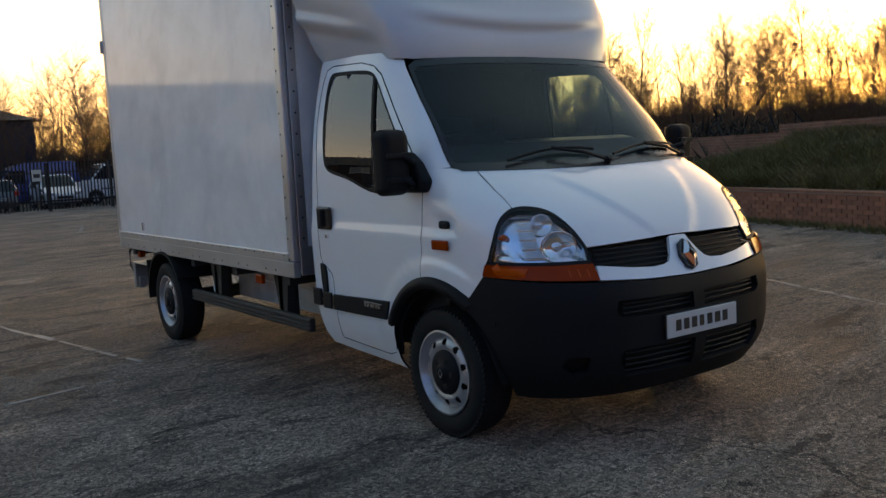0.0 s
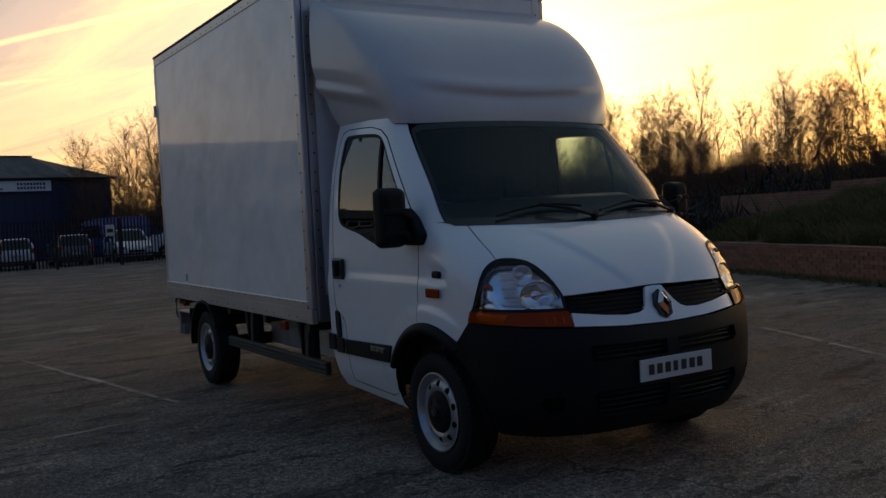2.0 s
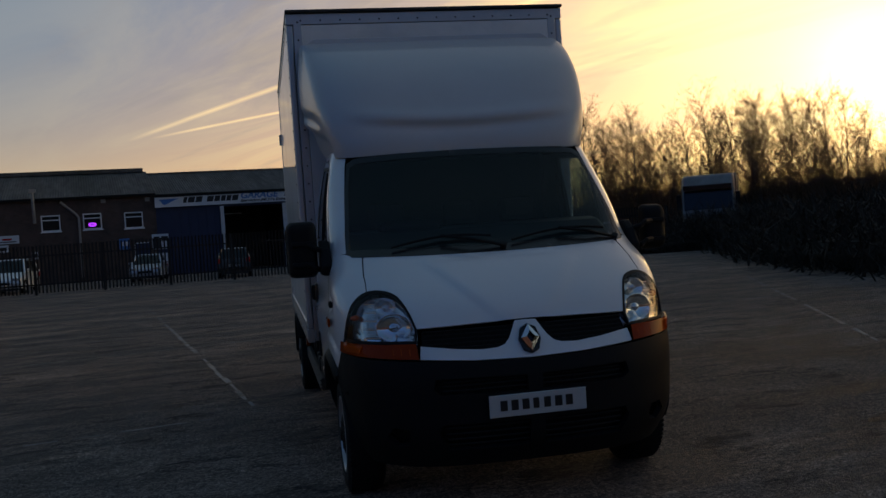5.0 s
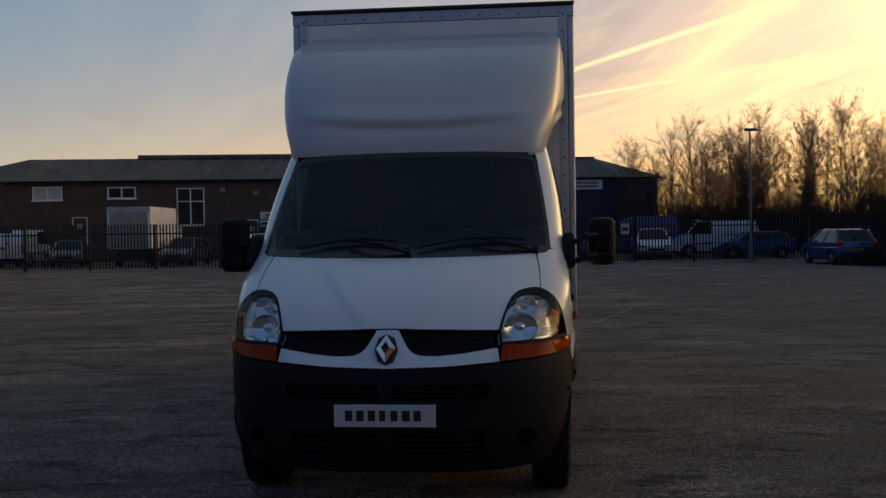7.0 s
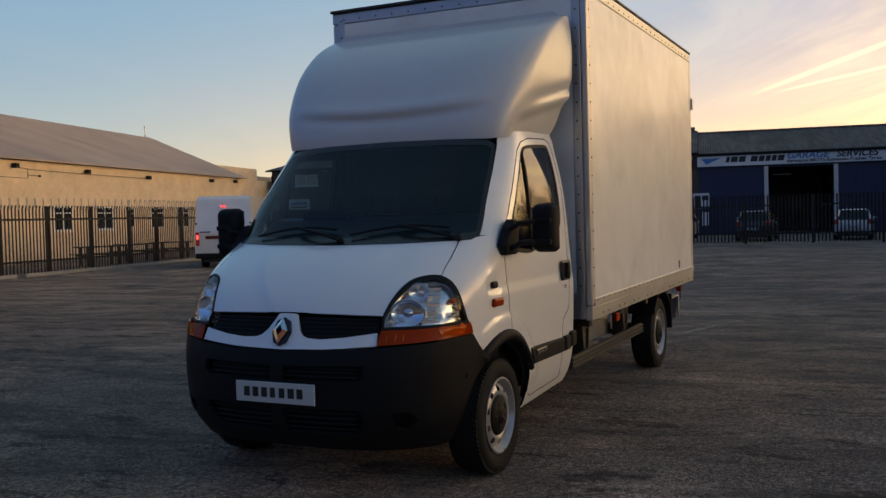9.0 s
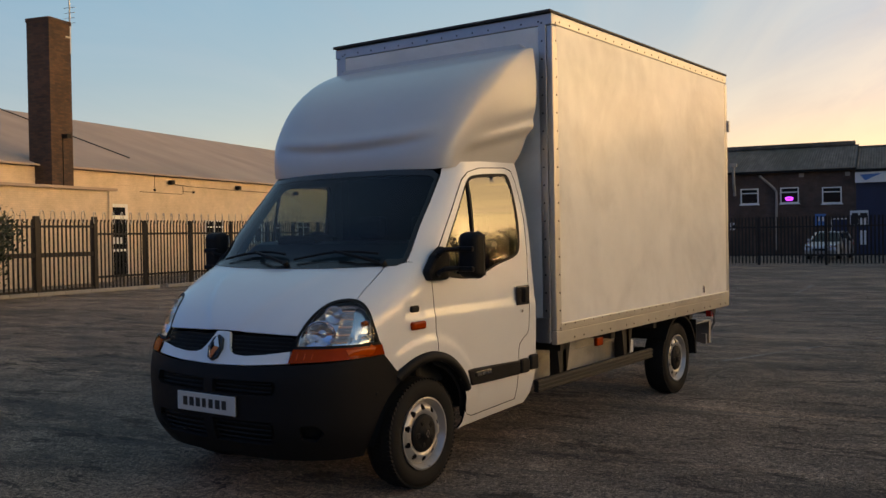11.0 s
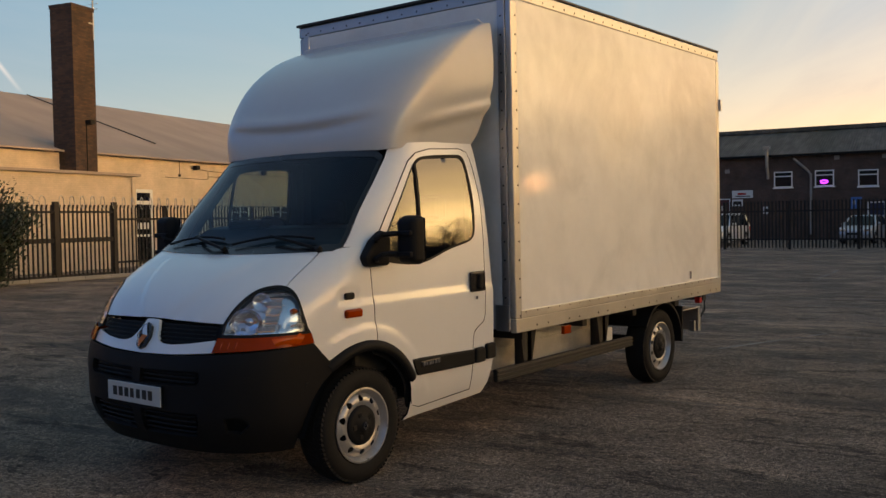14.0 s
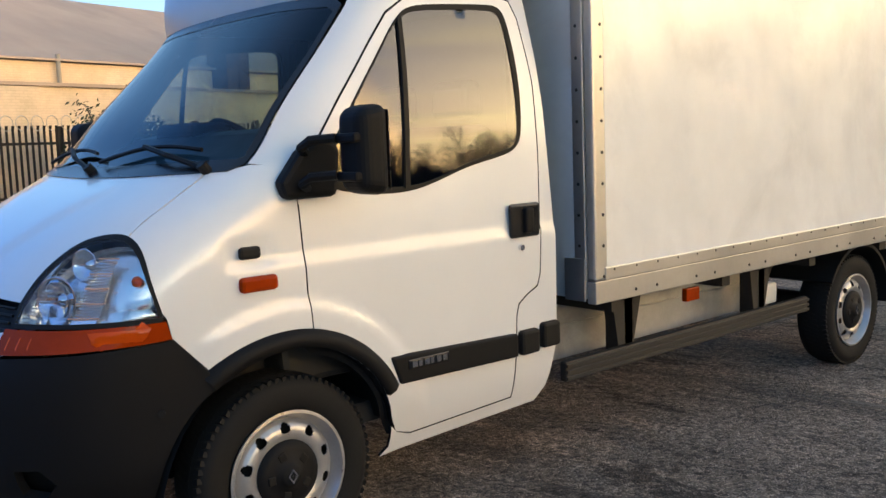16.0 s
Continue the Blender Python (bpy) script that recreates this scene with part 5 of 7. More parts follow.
    lit = sheet([(side * q, low(q) + 0.014) for q in np.linspace(0.99, 1.19, 8)] + [(side * q, top(q) - 0.010) for q in np.linspace(1.20, 0.96, 8)], [], cab.place, 0.015)
    thick(part("indicator_facet", oriented(lit, 0.0250), "amber_light", amber, smooth=True), 0.006)
    for q in (0.655, 0.705, 0.755, 0.90):
        part("lens_rib", sweep([cab.place(side * q, z) + Vector((side * 0.004, -0.020, 0)) for z in np.linspace(low(q) + 0.016, top(q) - 0.014, 4)], 0.0035, sides=6), "amber_light", amber)
# number plate with its lettering as bars
pl = part("number_plate", box((-0.263, -0.935, 0.540), (0.263, -0.915, 0.655)), "plate", van, "white plate with dark bars", bevel=0.004)
part("plate_edge", box((-0.268, -0.928, 0.535), (0.268, -0.912, 0.660)), "gloss_black", pl, bevel=0.004)
x = -0.205
for i, wd in enumerate((0.05, 0.05, 0.05, 0.044, 0.048, 0.052, 0.05)):
    part("plate_bar", box((x, -0.9375, 0.572), (x + wd - 0.012, -0.9345, 0.626)), "ink", pl)
    x += 0.059

# roof fairing


class Fairing(Shell):
    """Widens towards its rear edge, with a soft lip low on the front."""
    REAR = 1.385

    def place(self, s, z, out=0.0):
        p = super().place(s, z)
        e = lambda q: (lambda c: c * c * (3 - 2 * c))(min(1.0, max(0.0, q)))
        k = max(0.0, p.y - self.front(z)) / (self.REAR - self.front(z))
        p.x *= 1 + (self.tail(z) / self.half(z) - 1) * min(k, 1.0)
        # a crease climbs rearwards along each flank; below it the side tucks in
        fold = 2.17 + 0.19 * (p.y - 0.55) / 0.83
        tuck = e((fold + 0.03 - z) / 0.095) * e((p.y - 0.50) / 0.25)
        dish = math.exp(-((z - fold - 0.075) / 0.05) ** 2) * e((p.y - 0.60) / 0.35)
        p.x -= math.copysign(0.034 * tuck + 0.012 * dish, s) * (abs(p.x) / self.half(z)) ** 6
        # the lip bows upwards at its ends
        zl = z - 0.045 * (p.x / 0.72) ** 2
        lip = math.exp(-((zl - 2.265) / 0.045) ** 2) - 0.6 * math.exp(-((zl - 2.200) / 0.034) ** 2)
        p.y -= 0.024 * lip * max(0.0, 1 - (abs(p.x) / 0.78) ** 4)
        return p


fair = Fairing(smooth_curve((2.00, 2.10, 2.20, 2.30, 2.40, 2.52, 2.66, 2.78, 2.87, 2.925, 2.955), (0.395, 0.390, 0.402, 0.434, 0.492, 0.580, 0.722, 0.897, 1.074, 1.216, 1.307)),
               smooth_curve((2.00, 2.12, 2.30, 2.55, 2.75, 2.90, 2.955), (0.842, 0.862, 0.895, 0.935, 0.955, 0.960, 0.950)),
               smooth_curve((2.00, 2.30, 2.60, 2.80, 2.90, 2.955), (0.26, 0.32, 0.31, 0.22, 0.13, 0.07)), 4.4)
fair.tail = smooth_curve((2.00, 2.10, 2.20, 2.35, 2.55, 2.75, 2.955), (0.868, 0.900, 0.955, 1.000, 1.012, 1.010, 0.985))
FAIR = [("x", 0, 2.955), ("y", 1.385, 2.953), ("y", 1.375, 2.60), ("y", 1.36, 2.30), ("y", 1.335, 2.16), ("y", 1.30, 2.095), ("y", 0.90, 2.062), ("x", 0.79, 2.038), ("x", 0.74, 2.034), ("x", 0.4, 2.044), ("x", 0.0, 2.048)]
across("roof_fairing", FAIR, "gelcoat", van, label="white moulded wind deflector over the cab", step=0.02, shell=fair, t=0.012)
lid = bmesh.new()
e0 = fair.from_y(1.385, 2.955)
sv = [fair.place(q, 2.955) for q in np.linspace(-e0, e0, 41)]
lid.faces.new([lid.verts.new(v) for v in sv])
lid.faces.ensure_lookup_table()
lid.normal_update()
if lid.faces[0].normal.z < 0:
    bmesh.ops.reverse_faces(lid, faces=lid.faces)
part("fairing_top", lid, "gelcoat", van)
part("fairing_flange", prism([(-0.955, 2.945), (0.955, 2.945), (0.88, 3.0), (-0.88, 3.0)], 1.365, 1.392, axis="y"), "gelcoat", van, bevel=0.006)

# load box
BX, BF, BR, BZ0, BZ1 = 1.080, 1.485, 5.34, 0.74, 3.222
cargo = part("load_box", box((-BX + 0.03, BF + 0.03, BZ0 + 0.16), (BX - 0.03, BR - 0.03, BZ1 - 0.04)), "panel", van, "white panelled load box with aluminium edges")
for side in (1, -1):
    s0, s1 = sorted((side * (BX - 0.03), side * (BX - 0.004)))
    part("side_wall", box((s0, BF + 0.08, BZ0 + 0.155), (s1, BR - 0.06, BZ1 - 0.085)), "panel", cargo, "white side wall with faint smears and painted cloud reflections")
    e0, e1 = sorted((side * (BX - 0.05), side * BX))
    part("bottom_rail", box((e0, BF, BZ0), (e1, BR, BZ0 + 0.10)), "alu", cargo, "dull aluminium bottom rail", bevel=0.004)
    e2, e3 = sorted((side * (BX - 0.04), side * (BX + 0.006)))
    part("kick_rail", box((e2, BF + 0.06, BZ0 + 0.10), (e3, BR, BZ0 + 0.16)), "alu", cargo, bevel=0.006)
    part("top_rail", box((e0, BF, BZ1 - 0.09), (e1, BR, BZ1)), "alu", cargo, "bright aluminium cant rail", bevel=0.012)
    part("corner_post", box((e0, BF, BZ0 + 0.101), (e1, BF + 0.085, BZ1 - 0.09)), "alu", cargo, bevel=0.012)
    f0, f1 = sorted((side * (BX - 0.115), side * (BX - 0.052)))
    part("front_post", box((f0, BF - 0.004, BZ0 + 0.02), (f1, BF + 0.02, BZ1 - 0.07)), "alu", cargo, bevel=0.004)
    part("rear_post", box((e0, BR - 0.065, BZ0 + 0.16), (e1, BR + 0.012, BZ1 - 0.09)), "alu", cargo, bevel=0.008)
    p0, p1 = sorted((side * (BX - 0.17), side * (BX - 0.052)))
    part("foot_plate", box((p0, BF - 0.012, BZ0 + 0.01), (p1, BF - 0.005, BZ0 + 0.20)), "alu", cargo, bevel=0.003)
    # rivets: one mesh a side
    bm = bmesh.new()
    def dot(x, y, z, nx=0.0, ny=0.0, r=0.0085):
        m = Matrix.Translation((x, y, z)) @ Vector((nx, ny, 0)).to_track_quat("Z", "Y").to_matrix().to_4x4() @ Matrix.Diagonal((1, 1, 0.5, 1))
        bmesh.ops.create_icosphere(bm, subdivisions=1, radius=r, matrix=m)
    for i in range(18):
        dot(side * (BX + 0.001), BF + 0.055, BZ0 + 0.12 + i * 0.135, side)
        dot(side * (BX - 0.085), BF - 0.005, BZ0 + 0.12 + i * 0.135, 0, -1)
    for i in range(24):
        y = BF + 0.12 + i * 0.157
        dot(side * (BX + 0.001), y, BZ1 - 0.055, side)
        dot(side * (BX + 0.007), y, BZ0 + 0.145, side, r=0.006)
        if i % 3:
            dot(side * (BX + 0.001), y, BZ0 + 0.035, side)
    if side == 1:
        for i in range(14):
            dot(-0.97 + i * 0.149, BF - 0.005, BZ1 - 0.055, 0, -1)
    tagged(part("rivets", bm, "chassis", cargo), kind="stuff")
    part("tie_bracket", box((side * (BX - 0.004), 4.535, BZ0 + 0.19), (side * (BX + 0.014), 4.568, BZ0 + 0.265)), "chrome", cargo, bevel=0.004)
    part("marker_lamp", box((side * (BX - 0.10), 4.90, BZ0 - 0.085), (side * (BX - 0.05), 4.97, BZ0 - 0.025)), "red_lens" if side == 1 else "amber", cargo)
    ym = 2.16 if side == 1 else 2.02
    part("marker_lamp", box((side * (BX - 0.035), ym, BZ0 - 0.085), (side * (BX - 0.005), ym + 0.11, BZ0 - 0.02)), "amber", cargo, "amber side marker lamp", bevel=0.006)
    part("door_hinge", box((side * (BX - 0.01), BR + 0.004, 2.62), (side * (BX + 0.02), BR + 0.03, 2.74)), "alu", cargo)
part("front_panel", box((-BX + 0.11, BF, BZ0 + 0.02), (BX - 0.11, BF + 0.03, BZ1 - 0.09)), "panel", cargo, "pale front panel of the box")
part("front_top_rail", box((-BX, BF - 0.003, BZ1 - 0.085), (BX, BF + 0.03, BZ1 - 0.004)), "alu", cargo, bevel=0.004)
part("roof_cap", box((-BX - 0.004, BF - 0.035, BZ1), (BX + 0.004, BR + 0.01, BZ1 + 0.022)), "chassis", cargo, "dark roof edge", bevel=0.006)
part("roof_skin", box((-BX + 0.05, BF + 0.05, BZ1 + 0.022), (BX - 0.05, BR - 0.05, BZ1 + 0.035)), "panel", cargo)
rd = part("rear_door", box((-BX + 0.07, BR - 0.03, BZ0 + 0.1), (BX - 0.07, BR + 0.005, BZ1 - 0.1)), "panel", cargo, "white slatted roller shutter")
cargo.matrix_basis = pose(0.012, 0, 0)

# chassis, side guards, steps
for side in (1, -1):
    # the guard, step and wheel stand a little further out on the driver's side
    out = 0.0 if side == 1 else 0.055
    a, b = sorted((side * 0.36, side * 0.44))
    part("chassis_rail", box((a, 0.9, 0.48), (b, BR - 0.1, 0.66)), "chassis", van)
    a, b = sorted((side * 0.64, side * 0.655))
    part("pale_side_panel", box((a, 1.46, 0.39), (b, 3.42, 0.735)), "grey_steel", van, "pale grey inner chassis panel")
    a, b = sorted((side * 0.60, side * 0.668))
    part("pale_side_flange", box((a, 1.46, 0.545), (b, 3.3, 0.56)), "grey_steel", van)
    for y in (1.82, 3.02):
        bm = prism([(y, 0.74), (y + 0.24, 0.74), (y + 0.17, 0.48), (y + 0.08, 0.40), (y + 0.06, 0.40)], side * (0.84 + out), side * (0.90 + out))
        part("guard_bracket", bm, "chassis", van, "black guard bracket")
        part("guard_bracket_web", box((side * (0.78 + out), y + 0.10, 0.40), (side * (0.90 + out), y + 0.16, 0.74)), "chassis", van)
    g = part("side_guard", box((side * (0.90 + out), 1.45, 0.375), (side * (0.94 + out), 3.60, 0.468)), "chassis", van, "black ribbed side guard rail", bevel=0.008)
    for z in (0.392, 0.421, 0.450):
        part("guard_rib", box((side * (0.938 + out), 1.45, z - 0.008), (side * (0.950 + out), 3.60, z + 0.008)), "chassis", g, bevel=0.003)
    part("fuel_cap_box", box((side * (0.70 + out), 3.33, 0.43), (side * (0.80 + out), 3.50, 0.555)), "white", van, bevel=0.015)
    # rear mudguard and step
    bm = bmesh.new()
    rows = [[bm.verts.new((side * (x + out), WB + 0.42 * math.cos(radians(a)), HUB_Z + 0.40 * math.sin(radians(a)))) for x in (1.03, 0.62)] for a in range(-2, 158, 8)]
    for r0, r1 in zip(rows, rows[1:]):
        bm.faces.new((r0[0], r0[1], r1[1], r1[0]))
    thick(part("mudguard", bm, "black", van, "black rear mudguard", smooth=True), 0.02)
    part("mud_flap", box((side * (0.66 + out), WB + 0.44, 0.31), (side * (1.02 + out), WB + 0.458, 0.66)), "black", van)
    st = part("rear_step", box((side * (0.80 + out), 4.60, 0.598), (side * (1.0 + out), 5.02, 0.612)), "alu", van, "bent aluminium rear step", bevel=0.003)
    part("step_side", box((side * (0.80 + out), 5.008, 0.365), (side * (1.0 + out), 5.022, 0.598)), "alu", st)
    part("step_post", box((side * (0.985 + out), 4.97, 0.365), (side * (0.998 + out), 5.008, 0.598)), "alu", st)
    part("step_tab", box((side * (0.93 + out), 4.90, 0.365), (side * (0.985 + out), 4.93, 0.47)), "alu", st)
    part("step_back", box((side * (0.80 + out), 4.62, 0.42), (side * (0.82 + out), 5.0, 0.598)), "chassis", st)
    part("step_hanger", box((side * (0.84 + out), 4.70, 0.612), (side * (0.88 + out), 4.76, 0.742)), "chassis", st)
    part("rear_loop", sweep([(side * (0.95 + out), 5.16, 0.735), (side * (0.97 + out), 5.20, 0.70), (side * (0.97 + out), 5.20, 0.56), (side * (0.96 + out), 5.12, 0.50)], 0.012), "chassis", van)
    part("lamp_hanger", box((side * (BX - 0.12), 4.92, BZ0 - 0.03), (side * (BX - 0.03), 4.95, BZ0 + 0.005)), "chassis", van)
for y in (1.7, 2.6, 3.5, 4.4, 5.1):
    part("cross_bearer", box((-1.0, y, 0.665), (1.0, y + 0.07, 0.742)), "chassis", van)
part("rear_axle", tube((-0.8, WB, HUB_Z), (0.8, WB, HUB_Z), 0.06), "chassis", van)
part("front_axle", tube((-0.8, 0, HUB_Z), (0.8, 0, HUB_Z), 0.04), "chassis", van)
part("gearbox", box((-0.35, -0.5, 0.22), (0.35, 0.3, 0.45)), "chassis", van, bevel=0.05)
part("fuel_tank", box((-0.45, 0.7, 0.28), (0.3, 2.2, 0.46)), "chassis", van, bevel=0.04)


def road_wheel(x, y, side):
    """x: outer face of the tyre."""
    R0 = 0.347
    tyre = lathe([(0.222, -0.20), (0.245, -0.215), (0.30, -0.222), (0.335, -0.205), (R0, -0.17), (R0, -0.05), (0.335, -0.018), (0.30, 0.0), (0.245, -0.006), (0.222, -0.02), (0.212, -0.05)], sides=64)
    # tread blocks: shallow grooves across the shoulders
    m = Matrix.Translation((x, y, HUB_Z - math.tan(radians(0.34)) * y)) @ Matrix.Diagonal((side, 1, 1, 1))
    tyre.transform(m)
    bmesh.ops.recalc_face_normals(tyre, faces=tyre.faces)
    w = part("wheel", tyre, "tyre", van, "black tyre on a silver steel wheel", smooth=True)
    gro = bmesh.new()
    for j in range(72):
        a = 2 * math.pi * j / 72
        mm = m @ Matrix.Rotation(a, 4, "X") @ Matrix.Translation((-0.035, 0, R0 - 0.006))
        box((-0.035, -0.009, -0.012), (0.02, 0.009, 0.0045), gro, mm @ Matrix.Rotation(0.25, 4, "Z"))
        mm = m @ Matrix.Rotation(a + 0.06, 4, "X") @ Matrix.Translation((-0.11, 0, R0 - 0.004))
        box((-0.05, -0.009, -0.008), (0.04, 0.009, 0.005), gro, mm @ Matrix.Rotation(-0.25, 4, "Z"))
    tagged(part("tread_block", gro, "tyre", w), kind="stuff")
    # steel rim: dished disc with ten hand holes
    bm = bmesh.new()
    sides = 160
    prof = [(0.212, -0.016), (0.216, -0.004), (0.206, -0.002), (0.196, -0.016), (0.188, -0.036), (0.182, -0.046), (0.174, -0.034), (0.170, -0.030), (0.166, -0.027), (0.162, -0.024), (0.158, -0.021), (0.154, -0.0195), (0.150, -0.018), (0.146, -0.017), (0.142, -0.0165), (0.138, -0.016), (0.134, -0.016), (0.118, -0.022), (0.100, -0.034), (0.0, -0.034)]
    rings = [[bm.verts.new((px, r * math.cos(2 * math.pi * j / sides), r * math.sin(2 * math.pi * j / sides))) for j in range(sides)] for r, px in ((q * 1.055, v) for q, v in prof[:-1])]
    for ri, (u, v) in enumerate(zip(rings, rings[1:])):
        for j in range(sides):
            mid = (prof[ri][0] + prof[ri + 1][0]) / 2
            turn = ((j + 0.5) % (sides // 10) - sides / 20) / sides * 2 * math.pi
            hole = (mid - 0.155) ** 2 + (mid * turn) ** 2 < 0.0180 ** 2
            if not hole:
                bm.faces.new((u[j], u[(j + 1) % sides], v[(j + 1) % sides], v[j]))
    bm.faces.new(rings[-1])
    bm.transform(m)
    bmesh.ops.recalc_face_normals(bm, faces=bm.faces)
    thick(part("rim", bm, "steel", w, "silver steel rim with round holes", smooth=True), 0.004)
    part("brake_drum", lathe([(0.19, -0.05), (0.19, -0.09), (0.02, -0.09)], m=m), "chassis", w)
    cap = lathe([(0.122, -0.030), (0.117, -0.012), (0.092, -0.004), (0.045, 0.000), (0.040, 0.010), (0.026, 0.013), (0.001, 0.013)], m=m, sides=32)
    bmesh.ops.recalc_face_normals(cap, faces=cap.faces)
    c = part("hub_cap", cap, "bumper", w, "dark grey plastic hub cap", smooth=True)
    d = bmesh.new()
    for pts in (((0, 0.028), (0.020, 0), (0.013, 0), (0, 0.017)), ((0.020, 0), (0, -0.028), (0, -0.017), (0.013, 0)), ((0, -0.028), (-0.020, 0), (-0.013, 0), (0, -0.017)), ((-0.020, 0), (0, 0.028), (0, 0.017), (-0.013, 0))):
        d.faces.new([d.verts.new((0.0150, yy, zz)) for yy, zz in pts])
    d.transform(m)
    thick(part("cap_emblem", d, "chrome", c), 0.003, 0)
    for j in range(5):
        a = 2 * math.pi * (j + 0.3) / 5
        part("cap_notch", box((-0.012, -0.016, 0.058), (0.001, 0.016, 0.088), m=m @ Matrix.Rotation(a, 4, "X")), "black", c, bevel=0.004)


for sx in (1, -1):
    road_wheel(sx * 0.965, 0.0, sx)
    road_wheel(1.0 if sx == 1 else -1.06, WB, sx)

# mirrors on twin arms
for side in (1, -1):
    base = part("mirror_base", prism([(0.02, 1.30), (0.22, 1.30), (0.24, 1.47), (0.17, 1.52), (0.08, 1.46), (0.00, 1.36)], side * 0.95, side * 1.02), "bumper", van, "black mirror foot", bevel=0.02)
    for z in (1.345, 1.465):
        part("mirror_arm", sweep([(side * 1.01, 0.10, z - 0.01), (side * 1.05, 0.06, z + 0.005), (side * 1.085, 0.07, z + 0.028), (side * 1.15, 0.13, z + 0.033)], 0.017), "bumper", base)
    # the one on the driver's side is turned further in and is a little taller
    x0, x1, y0, z0, z1 = (1.105, 1.280, 0.150, 1.302, 1.612) if side == 1 else (1.022, 1.215, 0.075, 1.285, 1.642)
    bm = box((side * x0, y0, z0), (side * x1, y0 + 0.112, z1))
    for v in bm.verts:
        if v.co.y < y0 + 0.05:
            v.co.x += -math.copysign(0.015, v.co.x - side * (x0 + x1) / 2)
            v.co.z += -math.copysign(0.02, v.co.z - 1.46)
    mh = part("mirror_head", bm, "bumper", base, "black mirror housing", bevel=0.042)
    mh.modifiers[-1].segments = 5
    part("mirror_glass", box((side * (x0 + 0.017), y0 + 0.113, z0 + 0.10), (side * (x1 - 0.017), y0 + 0.117, z1 - 0.025)), "chrome", mh)
    part("mirror_glass", box((side * (x0 + 0.017), y0 + 0.113, z0 + 0.025), (side * (x1 - 0.017), y0 + 0.117, z0 + 0.085)), "chrome", mh)
    for z in (1.372, 1.498):
        part("arm_clamp", box((side * (x0 + 0.02), y0 - 0.016, z - 0.016), (side * (x1 - 0.03), y0 + 0.02, z + 0.016)), "bumper", mh, bevel=0.008)

# wipers and scuttle
sc = across("scuttle", [("x", 0, 1.418), ("x", 0.45, 1.421), ("x", 0.84, 1.432), ("x", 0.84, 1.405), ("x", 0.45, 1.388), ("x", 0, 1.380)], "black", van, label="black scuttle panel", push=-0.002, t=0.01)
for x0, x1 in ((-0.62, -0.02), (0.10, 0.72)):
    wp = [cab.place(cab.from_x(x0 + (x1 - x0) * i / 8, 1.432 + 0.050 * math.sin(i / 8 * 2.4)), 1.432 + 0.050 * math.sin(i / 8 * 2.4)) + Vector((0, -0.028, 0.012)) for i in range(9)]
    wi = part("wiper", sweep(wp, 0.008, sides=6), "black", van, "black windscreen wiper")
    p0 = cab.place(cab.from_x(x1 + 0.06, 1.41), 1.41) + Vector((0, -0.02, 0.005))
    part("wiper_arm", sweep([p0, (p0 + wp[4]) / 2 + Vector((0, -0.03, 0.012)), wp[4] + Vector((0, -0.012, 0.006))], 0.010, sides=6), "black", wi)
    part("wiper_pivot", tube(p0 + Vector((0, 0.02, -0.02)), p0 + Vector((0, -0.01, 0.015)), 0.020), "black", wi)

# inside the cab
ins = part("dashboard", prism([(0.06, 0.62), (0.50, 0.62), (0.56, 1.10), (0.53, 1.46), (0.47, 1.535), (0.38, 1.555), (0.28, 1.535), (0.12, 1.45), (0.02, 1.375), (0.0, 1.30)], -0.86, 0.86), "dash", van, "dark grey dashboard", bevel=0.03)
part("instrument_hood", box((-0.62, 0.28, 1.48), (-0.22, 0.50, 1.600)), "interior", ins, bevel=0.04)
wheel_m = Matrix.Translation((-0.42, 0.66, 1.475)) @ pose(0, 0, 0, -42, 0, 0)
st = sweep([(0.20 * math.cos(a), 0.20 * math.sin(a), 0) for a in np.linspace(0, 2 * math.pi, 33)], 0.016)
st.transform(wheel_m)
sw = part("steering_wheel", st, "interior", van, "black steering wheel", smooth=True)
part("steering_boss", tube(wheel_m @ Vector((0, 0, -0.25)), wheel_m @ Vector((0, 0, 0.0)), 0.045), "interior", sw)
for a in (0.3, 2.84, 4.71):
    part("spoke", tube(wheel_m @ Vector((0, 0, -0.03)), wheel_m @ Vector((0.2 * math.cos(a), 0.2 * math.sin(a), 0)), 0.014), "interior", sw)
for x, w in ((-0.45, 0.26), (0.32, 0.44)):
    s = part("seat", box((x - w, 0.62, 0.80), (x + w, 1.08, 1.00)), "seat", van, "dark cloth cab seat", bevel=0.05)
    part("seat_back", prism([(0.98, 0.96), (1.12, 0.96), (1.24, 1.54), (1.13, 1.54)], x - w, x + w), "seat", s, bevel=0.05)
    for dx in ((0,) if w < 0.3 else (-0.22, 0.22)):
        part("headrest", box((x + dx - 0.13, 1.15, 1.56), (x + dx + 0.13, 1.25, 1.74)), "seat", s, bevel=0.04)
edge = [(cab.half(z) - 0.022, z) for z in (0.45, 0.8, 1.1, 1.4, 1.6, 1.8, 2.0, 2.08)]
part("bulkhead", prism(edge + [(-x, z) for x, z in edge[::-1]], 1.285, 1.315, axis="y"), "interior", van, "dark cab rear wall")
for side in (1, -1):
    part("inner_pillar", prism([(1.20, 0.9), (1.30, 0.9), (1.30, 2.06), (1.20, 2.04)], side * 0.78, side * 0.86), "interior", van)
part("headlining", box((-0.74, 0.62, 2.050), (0.74, 1.28, 2.066)), "interior", van)
for side in (1, -1):
    part("inner_wing", box((side * 0.70, -0.35, 0.55), (side * 0.73, 0.06, 1.28)), "chassis", van)
part("radiator", box((-0.55, -0.66, 0.42), (0.55, -0.58, 0.98)), "chassis", van)


